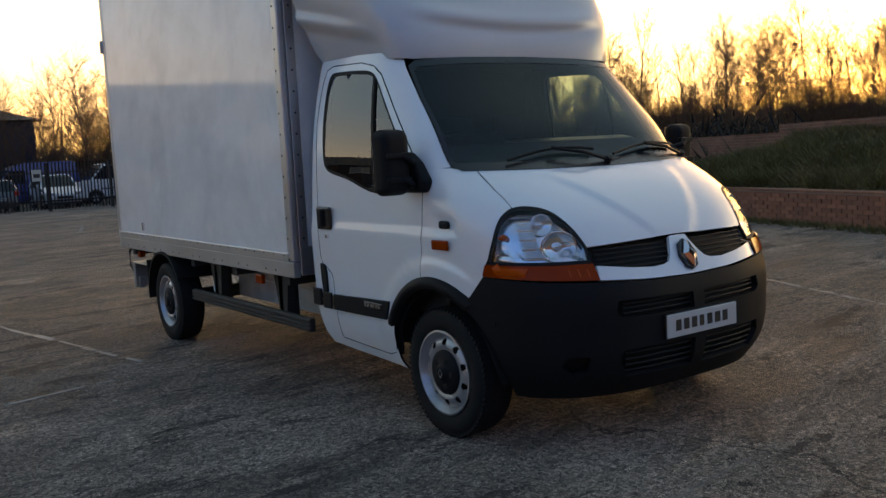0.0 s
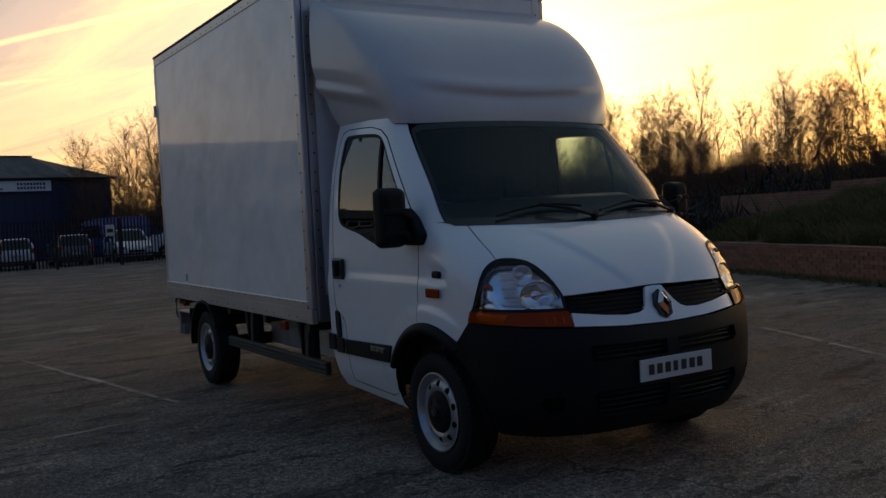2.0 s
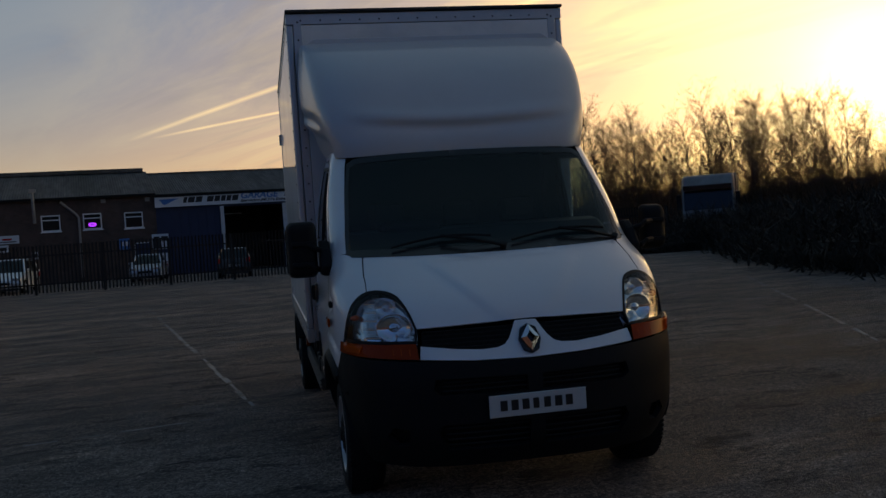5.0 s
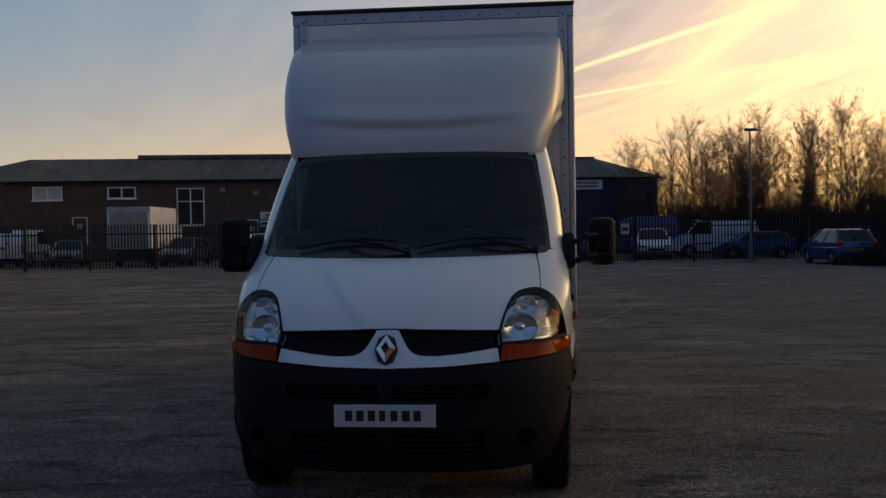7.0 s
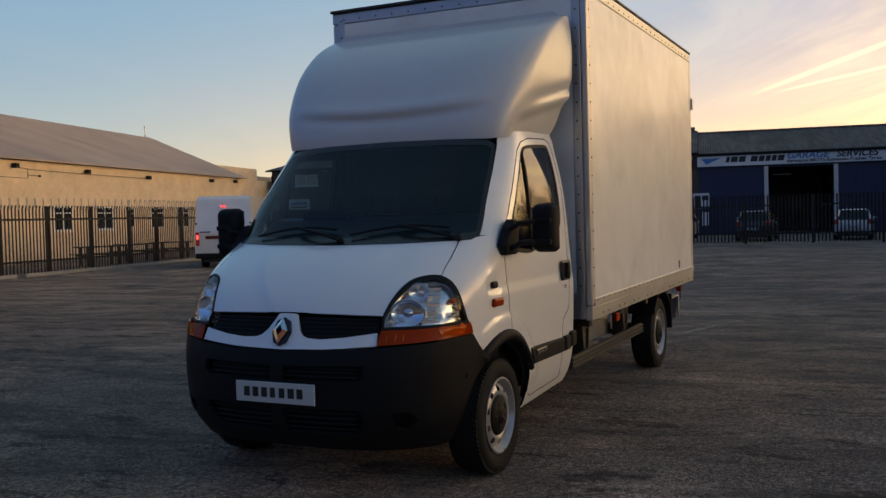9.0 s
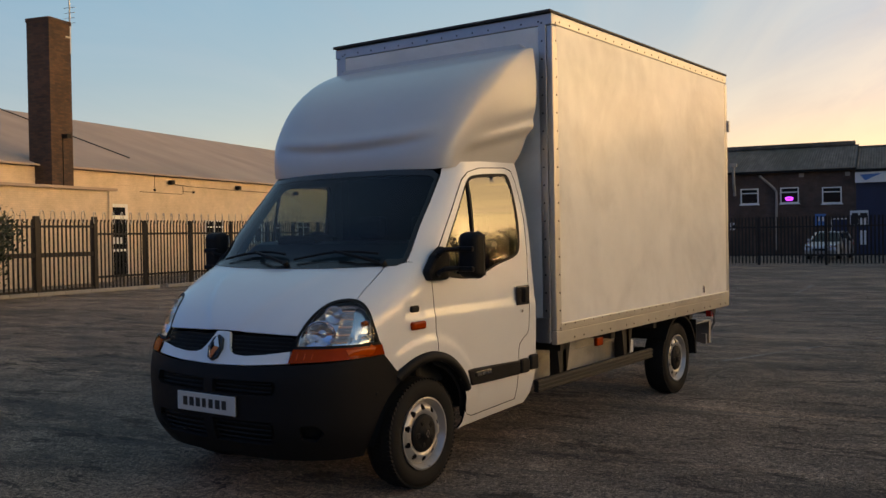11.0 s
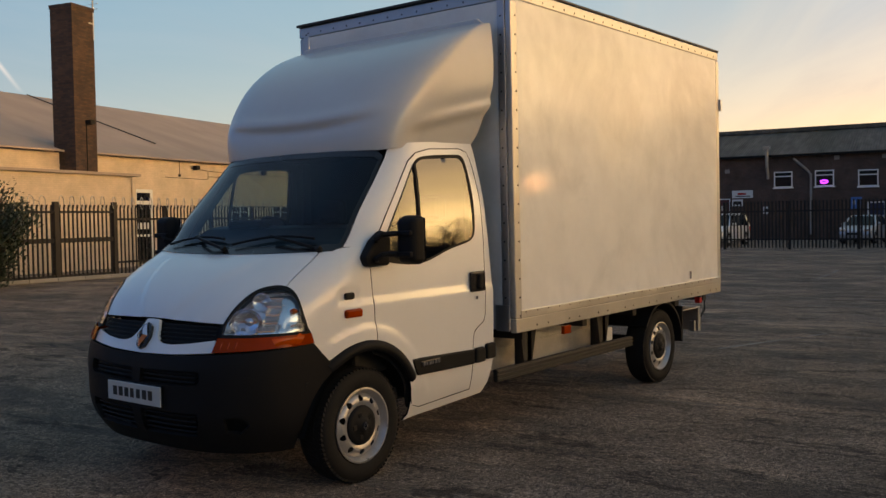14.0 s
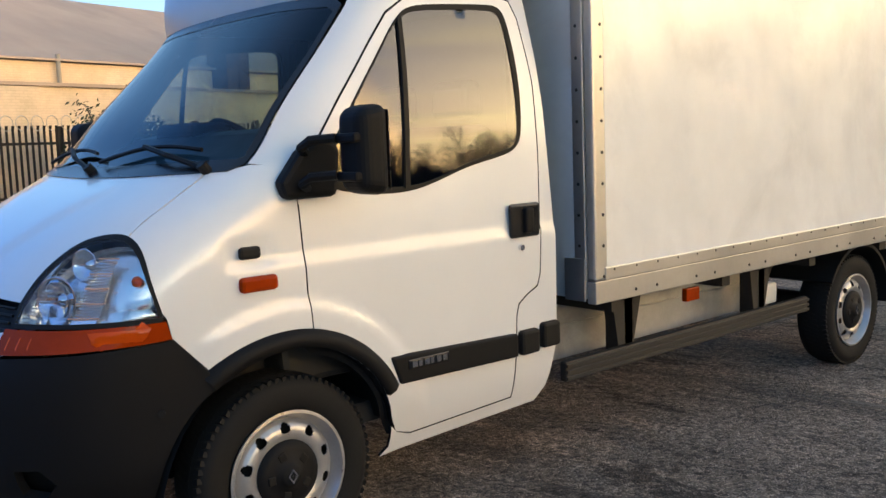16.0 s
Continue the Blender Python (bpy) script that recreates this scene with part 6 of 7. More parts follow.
# ---- raised bank, brick walls and scrub beside the yard ----
WALL_A, WALL_B = Vector((7.6, -2.2)), Vector((11.4, 9.3))
along = (WALL_B - WALL_A).normalized()
behind = Vector((along.y, -along.x))


def wall_run(name, a, b, thickness, z0, z1, mat, label):
    bm = bmesh.new()
    d = (b - a).normalized()
    n = Vector((d.y, -d.x)) * thickness
    lo = [bm.verts.new((p.x, p.y, z0)) for p in (a, b, b + n, a + n)]
    hi = [bm.verts.new((p.x, p.y, z1)) for p in (a, b, b + n, a + n)]
    bm.faces.new(hi)
    for i in range(4):
        bm.faces.new((lo[i], lo[(i + 1) % 4], hi[(i + 1) % 4], hi[i]))
    bmesh.ops.recalc_face_normals(bm, faces=bm.faces)
    return tagged(part(name, bm, mat), label, "wall", kind="structure")


low = wall_run("low_brick_wall", WALL_A, WALL_B, 0.24, -0.05, 0.50, "mortar", "low red brick retaining wall round the grass bank")
cop = wall_run("coping", WALL_A - behind * 0.03, WALL_B - behind * 0.03, 0.30, 0.50, 0.57, "red_brick", "brick coping on the low wall")
cop.parent = low
del cop["category"]
UP_M = Vector((16.0, 9.75))
UP_A, UP_B = UP_M - along * 18, UP_M + along * 5.2
wall_run("upper_brick_wall", UP_A, UP_M, 0.24, -0.05, 1.76, "red_brick", "stepped red brick wall on top of the bank")
wall_run("upper_brick_wall", UP_M, UP_B, 0.24, -0.05, 1.56, "red_brick", "lower step of the brick wall on the bank")


def bank_height(p):
    """Height of the grass bank at a place on the plan."""
    q = Vector(p) - WALL_A
    d, s = q.dot(behind), q.dot(along)
    z = 0.46 + 0.90 * (min(max(d / 4.2, 0), 1) ** 0.85) + (0.20 * noise.noise((p[0] * 0.5, p[1] * 0.5, 0)) + 0.17 * noise.noise((p[0] * 1.4, p[1] * 1.4, 4)) + 0.14 * noise.noise((p[0] * 3.1, p[1] * 3.1, 8))) * min(1, max(0, d - 0.3))
    fade = min(1.0, max(0.0, (17.5 - s) / 4.5))
    return z * fade - (1 - fade) * 0.1


bm = bmesh.new()
cols, rows = 60, 90
grid = []
for j in range(rows + 1):
    s = -3 + 21 * j / rows
    grid.append([])
    for i in range(cols + 1):
        d = 0.22 + 24 * (i / cols) ** 1.5
        p = WALL_A + along * s + behind * d
        grid[-1].append(bm.verts.new((p.x, p.y, bank_height(p))))
for r0, r1 in zip(grid, grid[1:]):
    for i in range(cols):
        bm.faces.new((r0[i], r1[i], r1[i + 1], r0[i + 1]))
bmesh.ops.recalc_face_normals(bm, faces=bm.faces)
tagged(part("grass_bank", bm, "grass", smooth=True), "rough tussocky grass bank behind the brick wall", "grass bank", kind="structure")


def blades(name, count, where, seed, mat, height, label, category):
    rnd = random.Random(seed)
    verts, faces = [], []
    for _ in range(count):
        x, y, z = where(rnd)
        a, h, w = rnd.uniform(0, 6.28), rnd.uniform(*height), rnd.uniform(0.006, 0.02)
        lean = rnd.gauss(0, 0.9) * h, rnd.gauss(0, 0.9) * h
        i = len(verts)
        verts += [(x - w * math.cos(a), y - w * math.sin(a), z - 0.03), (x + w * math.cos(a), y + w * math.sin(a), z - 0.03), (x + lean[0], y + lean[1], z + h)]
        faces.append((i, i + 1, i + 2))
    me = bpy.data.meshes.new(name)
    me.from_pydata(verts, [], faces)
    me.materials.append(M[mat])
    return tagged(new(name, me), label, category, kind="stuff")


def on_bank(rnd):
    while True:
        p = WALL_A + along * rnd.uniform(-2, 16.5) + behind * (0.28 + 4.2 * rnd.random())
        if noise.noise((p.x * 1.3, p.y * 1.3, 9)) + 0.35 > rnd.random() * 0.9:
            break
    q = p + Vector((0.3 * noise.noise((p.x, p.y, 3)), 0.3 * noise.noise((p.x, p.y, 7))))
    return q.x, q.y, bank_height(q)


def at_foot(rnd):
    p = WALL_A + along * rnd.uniform(0, 12.1) - behind * (0.05 + 0.4 * rnd.random() ** 2)
    return p.x, p.y, 0.0


blades("grass_tufts", 90000, on_bank, 3, "blade", (0.08, 0.30), "long dry winter grass on the bank", "grass")
blades("grass_verge", 3500, at_foot, 5, "blade", (0.03, 0.12), "short grass along the wall foot", "grass")


def brambles(name, spine, width, height, count, seed, label, mat="scrub", shag=1.0):
    """A dark thicket: an uneven core with a shaggy coat of stems and small leaves."""
    rnd = random.Random(seed)
    bm = bmesh.new()
    pts = [Vector((*p, 0)) for p in spine]
    line = []
    for a, b in zip(pts, pts[1:]):
        n = max(2, int((b - a).length / 0.9))
        line += [a.lerp(b, i / n) for i in range(n)]
    line.append(pts[-1])
    ring = []
    for i, p in enumerate(line):
        d = (line[min(i + 1, len(line) - 1)] - line[max(i - 1, 0)]).normalized()
        n = Vector((d.y, -d.x, 0))
        end = min(1.0, 0.35 + 0.3 * min(i, len(line) - 1 - i))
        ring.append([])
        for j in range(13):
            t = math.pi * j / 12
            wob = 1 + 0.35 * noise.noise((p.x * 0.35 + j, p.y * 0.35, seed))
            ring[-1].append(bm.verts.new(p + n * (-math.cos(t) * width * wob) + Vector((0, 0, max(0, math.sin(t)) ** 0.7 * height * end * (0.55 + 0.35 * noise.noise((p.x * 0.25, p.y * 0.25, seed + 5))) * wob - 0.03))))
    for r0, r1 in zip(ring, ring[1:]):
        for j in range(12):
            bm.faces.new((r0[j], r1[j], r1[j + 1], r0[j + 1]))
    base = [v.co.copy() for r in ring for v in r]
    for _ in range(count):
        q = rnd.choice(base) + Vector((rnd.gauss(0, 0.45), rnd.gauss(0, 0.45), rnd.gauss(0.0, 0.30)))
        if q.z < 0:
            q.z = 0.02
        v = Vector((rnd.gauss(0, 0.5), rnd.gauss(0, 0.5), rnd.uniform(0.1, 1.0))).normalized() * rnd.uniform(0.3, 1.0) * (0.5 + 0.2 * height) * rnd.uniform(min(1.0, 0.5 * shag), shag)
        w = Vector((rnd.gauss(0, 1), rnd.gauss(0, 1), 0)).normalized() * rnd.uniform(0.008, 0.05)
        bm.faces.new([bm.verts.new(c) for c in (q - w, q + w, q + v)])
    return tagged(part(name, bm, mat), label, "scrub", kind="stuff")


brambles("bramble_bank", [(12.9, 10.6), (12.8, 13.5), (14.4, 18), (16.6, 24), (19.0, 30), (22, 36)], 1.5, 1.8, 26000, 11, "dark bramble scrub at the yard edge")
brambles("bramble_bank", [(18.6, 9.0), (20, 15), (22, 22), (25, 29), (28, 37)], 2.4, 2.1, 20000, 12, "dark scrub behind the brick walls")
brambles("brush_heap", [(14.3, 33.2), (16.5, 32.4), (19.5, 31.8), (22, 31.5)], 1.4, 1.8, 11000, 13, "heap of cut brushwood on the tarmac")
brambles("thicket", [(10, 68), (22, 62), (32, 52), (40, 40), (46, 26), (48, 10), (48, -8)], 4.0, 3.5, 60000, 14, "dark undergrowth below the bare trees", "twig", 2.3)
brambles("thicket", [(12, 78), (30, 72), (44, 58), (54, 40), (60, 20), (60, -10)], 5.0, 4.6, 52000, 15, "dark undergrowth below the bare trees", "twig", 2.6)

# ---- bare winter trees ----


def tree_meshes(seed, height, spread, limbs):
    """Trunk with main limbs, and the crown of thin twigs."""
    rnd = random.Random(seed)
    tv, tf, cv, cf = [], [], [], []

    def rod(verts, faces, a, b, r0, r1, sides=3):
        d = (b - a)
        q = d.to_track_quat("Z", "Y")
        i = len(verts)
        for p, r in ((a, r0), (b, r1)):
            verts.extend((p + q @ Vector((r * math.cos(6.2832 * k / sides), r * math.sin(6.2832 * k / sides), 0))) for k in range(sides))
        for k in range(sides):
            faces.append((i + k, i + (k + 1) % sides, i + sides + (k + 1) % sides, i + sides + k))

    stem, p, lean = [], Vector((0, 0, -0.2)), Vector((rnd.gauss(0, 0.05), rnd.gauss(0, 0.05), 0))
    n = 9
    for i in range(n + 1):
        stem.append(p.copy())
        p = p + Vector((rnd.gauss(0, 0.04) + lean.x, rnd.gauss(0, 0.04) + lean.y, 1)) * (height / n)
    r_base = height * 0.0078
    for i in range(n):
        rod(tv, tf, stem[i], stem[i + 1], r_base * (1 - i / n) + 0.012, r_base * (1 - (i + 1) / n) + 0.010, 6)
    for k in range(limbs):
        t = 0.20 + 0.78 * (k + rnd.random()) / limbs
        i = min(int(t * n), n - 1)
        base = stem[i].lerp(stem[i + 1], t * n - i)
        a = k * 2.4 + rnd.uniform(-0.5, 0.5)
        rise = rnd.uniform(0.45, 1.0) + 0.9 * t
        d = Vector((math.cos(a), math.sin(a), rise)).normalized()
        length = height * spread * (0.30 + 0.95 * math.sin(math.pi * min(1.0, 1.10 - t)) ** 0.8) * rnd.uniform(0.65, 1.25) + 0.25
        pts = [base]
        for j in range(3):
            d = (d + Vector((rnd.gauss(0, 0.13), rnd.gauss(0, 0.13), rnd.uniform(-0.05, 0.30)))).normalized()
            pts.append(pts[-1] + d * length * 0.36)
        r = 0.012 + r_base * 0.32 * (1.1 - t)
        for j in range(3):
            rod(tv, tf, pts[j], pts[j + 1], r * (1 - 0.3 * j), r * (0.7 - 0.3 * j) + 0.003, 3)
        for m in range(9):
            u = rnd.uniform(0.25, 3.0)
            j = min(int(u), 2)
            o = pts[j].lerp(pts[j + 1], u - j)
            e = (d + Vector((rnd.gauss(0, 0.65), rnd.gauss(0, 0.65), rnd.uniform(-0.25, 0.55)))).normalized()
            l2 = length * rnd.uniform(0.22, 0.55) + 0.25
            q = o + e * l2
            b = e.orthogonal().normalized() * 0.0078
            i2 = len(cv)
            cv.extend((o - b, o + b, q))
            cf.append((i2, i2 + 1, i2 + 2))
            for _ in range(15):
                w = o.lerp(q, rnd.uniform(0.05, 1.0))
                g = (e + Vector((rnd.gauss(0, 0.8), rnd.gauss(0, 0.8), rnd.uniform(-0.75, 0.45)))).normalized() * rnd.uniform(0.20, 0.75)
                b = g.orthogonal().normalized() * 0.0060
                b.rotate(Matrix.Rotation(rnd.uniform(0, 3.14), 3, g.normalized()))
                i2 = len(cv)
                cv.extend((w - b, w + b, w + g))
                cf.append((i2, i2 + 1, i2 + 2))
    out = []
    for nm, v, f, mt in (("trunk", tv, tf, "bark"), ("crown", cv, cf, "twig")):
        me = bpy.data.meshes.new(nm)
        me.from_pydata([tuple(x) for x in v], [], f)
        me.materials.append(M[mt])
        out.append(me)
    return out


kinds = [tree_meshes(100 + i, h, s, l) for i, (h, s, l) in enumerate(((11.0, 0.17, 30), (10.5, 0.19, 30), (12.2, 0.155, 32), (9.8, 0.23, 30), (11.2, 0.175, 28), (8.5, 0.29, 28)))]
firsts = []
for i, (tr, cr) in enumerate(kinds):
    t = thing("bare_tree", "tall slender bare winter tree with thin twigs" if i not in (3, 5) else "spreading bare winter tree with thin twigs", "tree", (0, 0, 0), group="bare trees round the yard")
    for nm, me in (("trunk", tr), ("crown", cr)):
        o = new(nm, me)
        o.parent = t
    firsts.append(t)
rnd = random.Random(77)
spots, rows_of = [], []
edge = [(9.5, 66), (18, 63), (27, 56.5), (35, 47), (41, 36), (45, 24), (47.5, 10), (48, -6)]
for row in range(4):
    for (x0, y0), (x1, y1) in zip(edge, edge[1:]):
        L = math.hypot(x1 - x0, y1 - y0)
        n = int(L / ((0.78 if row < 2 else 0.85) if y0 > 40 else (0.74 if row < 2 else 0.72)))
        for i in range(n):
            u = (i + rnd.uniform(0, 1)) / n
            nx, ny = (y1 - y0) / L, -(x1 - x0) / L
            away = -row * 3.6 - rnd.uniform(0, 3.0)
            rows_of.append(row)
            spots.append((x0 + (x1 - x0) * u - nx * away, y0 + (y1 - y0) * u - ny * away))
for x, y in ((1.5, 78), (-1.0, 80), (-22, 84), (3.5, 77), (13.5, 53), (15.5, 55), (17, 50), (21, 47), (24, 43.5), (28, 38), (30.5, 33)):
    spots.append((x, y))
    rows_of.append(0)
wood = bmesh.new()
for i, (x, y) in enumerate(spots):
    k = rnd.choice((0, 0, 1, 1, 2, 2, 3, 4, 4, 5, 3, 5))
    s = rnd.choice((rnd.uniform(0.56, 0.70), rnd.uniform(0.52, 0.64), rnd.uniform(0.30, 0.48), rnd.uniform(0.32, 0.48)))
    s *= 1.04 if y > 40 else 0.94
    m = pose(x, y, 0, 0, 0, rnd.uniform(0, 360)) @ Matrix.Scale(s, 4)
    if rows_of[i] >= 2:
        for me in kinds[k]:
            tmp = me.copy()
            tmp.transform(m)
            wood.from_mesh(tmp)
            bpy.data.meshes.remove(tmp)
    elif firsts[k].get("used") is None:
        firsts[k]["used"] = 1
        firsts[k].matrix_basis = m
    else:
        o = copy_thing(firsts[k], m)
        o.scale = (s, s, s)
tagged(part("distant_wood", wood, "twig"), "dense brown wood of bare winter trees behind", "trees", kind="stuff")
for f in firsts:
    if "used" in f:
        del f["used"]

# slim saplings crowd the foot of the wood
sap = random.Random(501)
sv, sf = [], []
for (x0, y0), (x1, y1) in zip(edge, edge[1:]):
    L = math.hypot(x1 - x0, y1 - y0)
    for _ in range(int(L * 30)):
        u, away = sap.random(), sap.uniform(-1.5, 13.0)
        o = Vector((x0 + (x1 - x0) * u + (y1 - y0) / L * away, y0 + (y1 - y0) * u - (x1 - x0) / L * away, 0))
        h = sap.uniform(2.2, 4.6)
        top = o + Vector((sap.gauss(0, 0.25), sap.gauss(0, 0.25), h))
        w = Vector((sap.gauss(0, 1), sap.gauss(0, 1), 0)).normalized() * sap.uniform(0.008, 0.02)
        i = len(sv)
        sv += [o - w, o + w, top]
        sf.append((i, i + 1, i + 2))
        for _ in range(22):
            b = o.lerp(top, sap.uniform(0.15, 1.0))
            g = Vector((sap.gauss(0, 0.6), sap.gauss(0, 0.6), sap.uniform(-0.1, 1.0))).normalized() * sap.uniform(0.3, 0.9)
            w = g.orthogonal().normalized() * 0.0055
            w.rotate(Matrix.Rotation(sap.uniform(0, 3.14), 3, g.normalized()))
            i = len(sv)
            sv += [b - w, b + w, b + g]
            sf.append((i, i + 1, i + 2))
me = bpy.data.meshes.new("saplings")
me.from_pydata([tuple(v) for v in sv], [], sf)
me.materials.append(M["twig"])
tagged(new("saplings", me), "thin brown saplings below the bare trees", "saplings", kind="stuff")

# ---- steel palisade fences ----


def pale_mesh(h):
    """A W-section pale with a split, splayed tip."""
    bm = bmesh.new()
    w, d = 0.034, 0.016
    prof = [(-w, 0), (-w * 0.45, d), (0, 0), (w * 0.45, d), (w, 0)]
    lo = [bm.verts.new((x, y, 0.08)) for x, y in prof]
    hi = [bm.verts.new((x, y, h - 0.12)) for x, y in prof]
    tip = [bm.verts.new((x * 0.5 + (0.02 if i in (0, 4) else 0) * math.copysign(1, x), y - 0.035, h)) for i, (x, y) in enumerate(prof)]
    for a, b in ((lo, hi), (hi, tip)):
        for i in range(4):
            bm.faces.new((a[i], a[i + 1], b[i + 1], b[i]))
    me = bpy.data.meshes.new("pale")
    bm.to_mesh(me)
    bm.free()
    me.materials.append(M["fence"])
    return me


def palisade(name, route, h, bay, label, single, wire=True):
    f = thing(name, label, "fence", kind="structure")
    pale = pale_mesh(h)
    posts, verts, faces = [], [], []
    loops = bmesh.new()
    for (x0, y0), (x1, y1) in zip(route, route[1:]):
        a, b = Vector((x0, y0, 0)), Vector((x1, y1, 0))
        L, d = (b - a).length, (b - a).normalized()
        ang = math.degrees(math.atan2(d.y, d.x))
        nb = max(1, round(L / bay))
        for i in range(nb + 1):
            p = a + d * (L * i / nb)
            if all((p - q).length > 0.5 for q in posts):
                posts.append(p)
                o = part("post", box((-0.055, 0.03, 0), (0.055, 0.15, h - 0.02)), "fence", f)
                o.matrix_basis = pose(p.x, p.y, 0, 0, 0, ang)
        for z in (0.45, h - 0.45):
            o = part("rail", box((0, 0.018, z - 0.035), (L, 0.032, z + 0.035)), "fence", f)
            o.matrix_basis = pose(a.x, a.y, 0, 0, 0, ang)
        n = int(L / 0.152)
        for i in range(n):
            p = a + d * (0.07 + i * 0.152)
            m = pose(p.x, p.y, 0, 0, 0, ang)
            if single:
                o = new("pale", pale)
                o.parent = f
                o.matrix_basis = m
            else:
                k = len(verts)
                verts += [tuple(m @ v.co) for v in pale.vertices]
                faces += [tuple(k + j for j in pl.vertices) for pl in pale.polygons]
        if wire:
            t = 0.0
            while t < L:
                p = a + d * t + Vector((0, 0, h + 0.06))
                ax = (d + Vector((-d.y, d.x, 0)) * 0.8).normalized()
                sweep([p + ax * (0.27 * math.cos(q)) + Vector((0, 0, 0.19 * math.sin(q))) for q in np.linspace(0, 6.2832, 15)], 0.013, loops, 4)
                t += 0.37
    if not single:
        me = bpy.data.meshes.new("pales")
        me.from_pydata(verts, [], faces)
        me.materials.append(M["fence"])
        o = new("pales", me)
        o.parent = f
        tagged(o, kind="stuff")
    if wire:
        tagged(part("barbed_coil", loops, "wire", f, "coiled barbed wire"), kind="stuff")
    else:
        loops.free()
    return f


palisade("yard_fence", [(-21.27, 12.45), (-22.53, 21.0), (-24.1, 27.0), (-26.2, 35.6)], 2.25, 2.05, "dark steel palisade fence with coiled wire on top", True)
palisade("gate_side_fence", [(-20.6, 3.0), (-20.84, 8.25)], 2.25, 2.05, "dark steel palisade fence behind a shrub", True)
palisade("far_fence", [(-26.2, 35.6), (-14, 36.8), (0, 38.5), (14, 40.2), (20, 40.9)], 2.15, 2.75, "long dark palisade fence in front of the workshops", False, wire=False)
gate = thing("double_gate", "closed dark steel palisade gate with a middle rail", "gate", kind="structure")
for a, b in (((-20.84, 8.25), (-21.0, 10.35)), ((-21.0, 10.35), (-21.27, 12.45))):
    a, b = Vector((*a, 0)), Vector((*b, 0))
    L, ang = (b - a).length, math.degrees(math.atan2(b.y - a.y, b.x - a.x))
    leaf = part("gate_leaf", box((0.05, -0.02, 0.10), (L - 0.05, 0.03, 0.17), box((0.05, -0.02, 1.12), (L - 0.05, 0.03, 1.26), box((0.05, -0.02, 2.0), (L - 0.05, 0.03, 2.07)))), "fence", gate)
    leaf.matrix_basis = pose(a.x, a.y, 0, 0, 0, ang)
    me = pale_mesh(2.25)
    for i in range(int((L - 0.1) / 0.152)):
        o = new("pale", me)
        o.parent = leaf
        o.matrix_basis = pose(0.1 + i * 0.152, -0.03, 0)
    for x in (0.0, L - 0.02):
        part("gate_post", box((x - 0.065, -0.065, 0), (x + 0.065, 0.065, 2.34)), "fence", leaf)
coil = bmesh.new()
for (x0, y0), (x1, y1) in (((-20.84, 8.25), (-21.0, 10.35)), ((-21.0, 10.35), (-21.27, 12.45))):
    d = Vector((x1 - x0, y1 - y0, 0))
    n, d = int(d.length / 0.37), d.normalized()
    ax = (d + Vector((-d.y, d.x, 0)) * 0.8).normalized()
    for i in range(n):
        p = Vector((x0, y0, 2.33)) + d * (0.2 + 0.37 * i)
        sweep([p + ax * (0.27 * math.cos(q)) + Vector((0, 0, 0.19 * math.sin(q))) for q in np.linspace(0, 6.2832, 15)], 0.013, coil, 4)
tagged(part("barbed_coil", coil, "wire", gate, "coiled barbed wire"), kind="stuff")
k = thing("concrete_kerb", "low pale concrete kerb along the fence foot", "kerb", kind="structure")
for (x0, y0), (x1, y1) in (((-20.2, 3.0), (-21.1, 15.0)), ((-21.1, 15.0), (-23.4, 26.4))):
    L = math.hypot(x1 - x0, y1 - y0)
    for i in range(int(L / 0.9)):
        o = part("kerb_stone", box((0, -0.06, 0), (0.89, 0.06, 0.11)), "concrete", k, bevel=0.015)
        u = i * 0.9 / L
        o.matrix_basis = pose(x0 + (x1 - x0) * u, y0 + (y1 - y0) * u, 0, 0, 0, math.degrees(math.atan2(y1 - y0, x1 - x0)))

# evergreen shrubs at the gate


def shrub(at, height, width, seed, label):
    rnd = random.Random(seed)
    t = thing("evergreen_shrub", label, "shrub", (*at, 0), group="")
    st, lv = bmesh.new(), bmesh.new()
    for _ in range(26):
        a, r = rnd.uniform(0, 6.28), rnd.uniform(0.2, 1) * width
        top = Vector((math.cos(a) * r, math.sin(a) * r, height * rnd.uniform(0.55, 1.0) * (1.1 - 0.35 * r / width)))
        sweep([(rnd.gauss(0, 0.08), rnd.gauss(0, 0.08), -0.02), top * 0.5 + Vector((0, 0, 0.15)), top], 0.018, st, 4)
        for _ in range(430):
            u = rnd.uniform(0.12, 1.04)
            q = top * u + Vector((rnd.gauss(0, 0.2), rnd.gauss(0, 0.2), rnd.gauss(0, 0.18)))
            q.z = max(q.z, 0.05)
            n = Vector((rnd.gauss(0, 1), rnd.gauss(0, 1), rnd.gauss(0.3, 1))).normalized()
            v = n.orthogonal().normalized() * rnd.uniform(0.04, 0.085)
            w = n.cross(v) * 0.45
            lv.faces.new([lv.verts.new(c) for c in (q - v, q + w, q + v, q - w)])
    part("stems", st, "bark", t)
    part("leaves", lv, "leaf", t)


shrub((-19.5, 7.5), 2.9, 1.3, 1, "dark green evergreen shrub beside the gate")

# brick block that closes the yard behind the camera
back = thing("brick_block", "plain red brick block across the yard", "building", kind="structure")
part("wall", box((-45, -38, 0), (40, -37.5, 6.5)), "red_brick", back)
part("roof", prism([(-37.3, 6.5), (-44, 9.0), (-50, 6.5)], -45, 40), "roof", back)
part("side_wall", box((39.5, -50, 0), (40, -38, 6.5)), "red_brick", back)
part("side_wall", box((-45, -50, 0), (-44.5, -38, 6.5)), "red_brick", back)
part("rear_wall", box((-45, -50.5, 0), (40, -50, 6.5)), "red_brick", back)

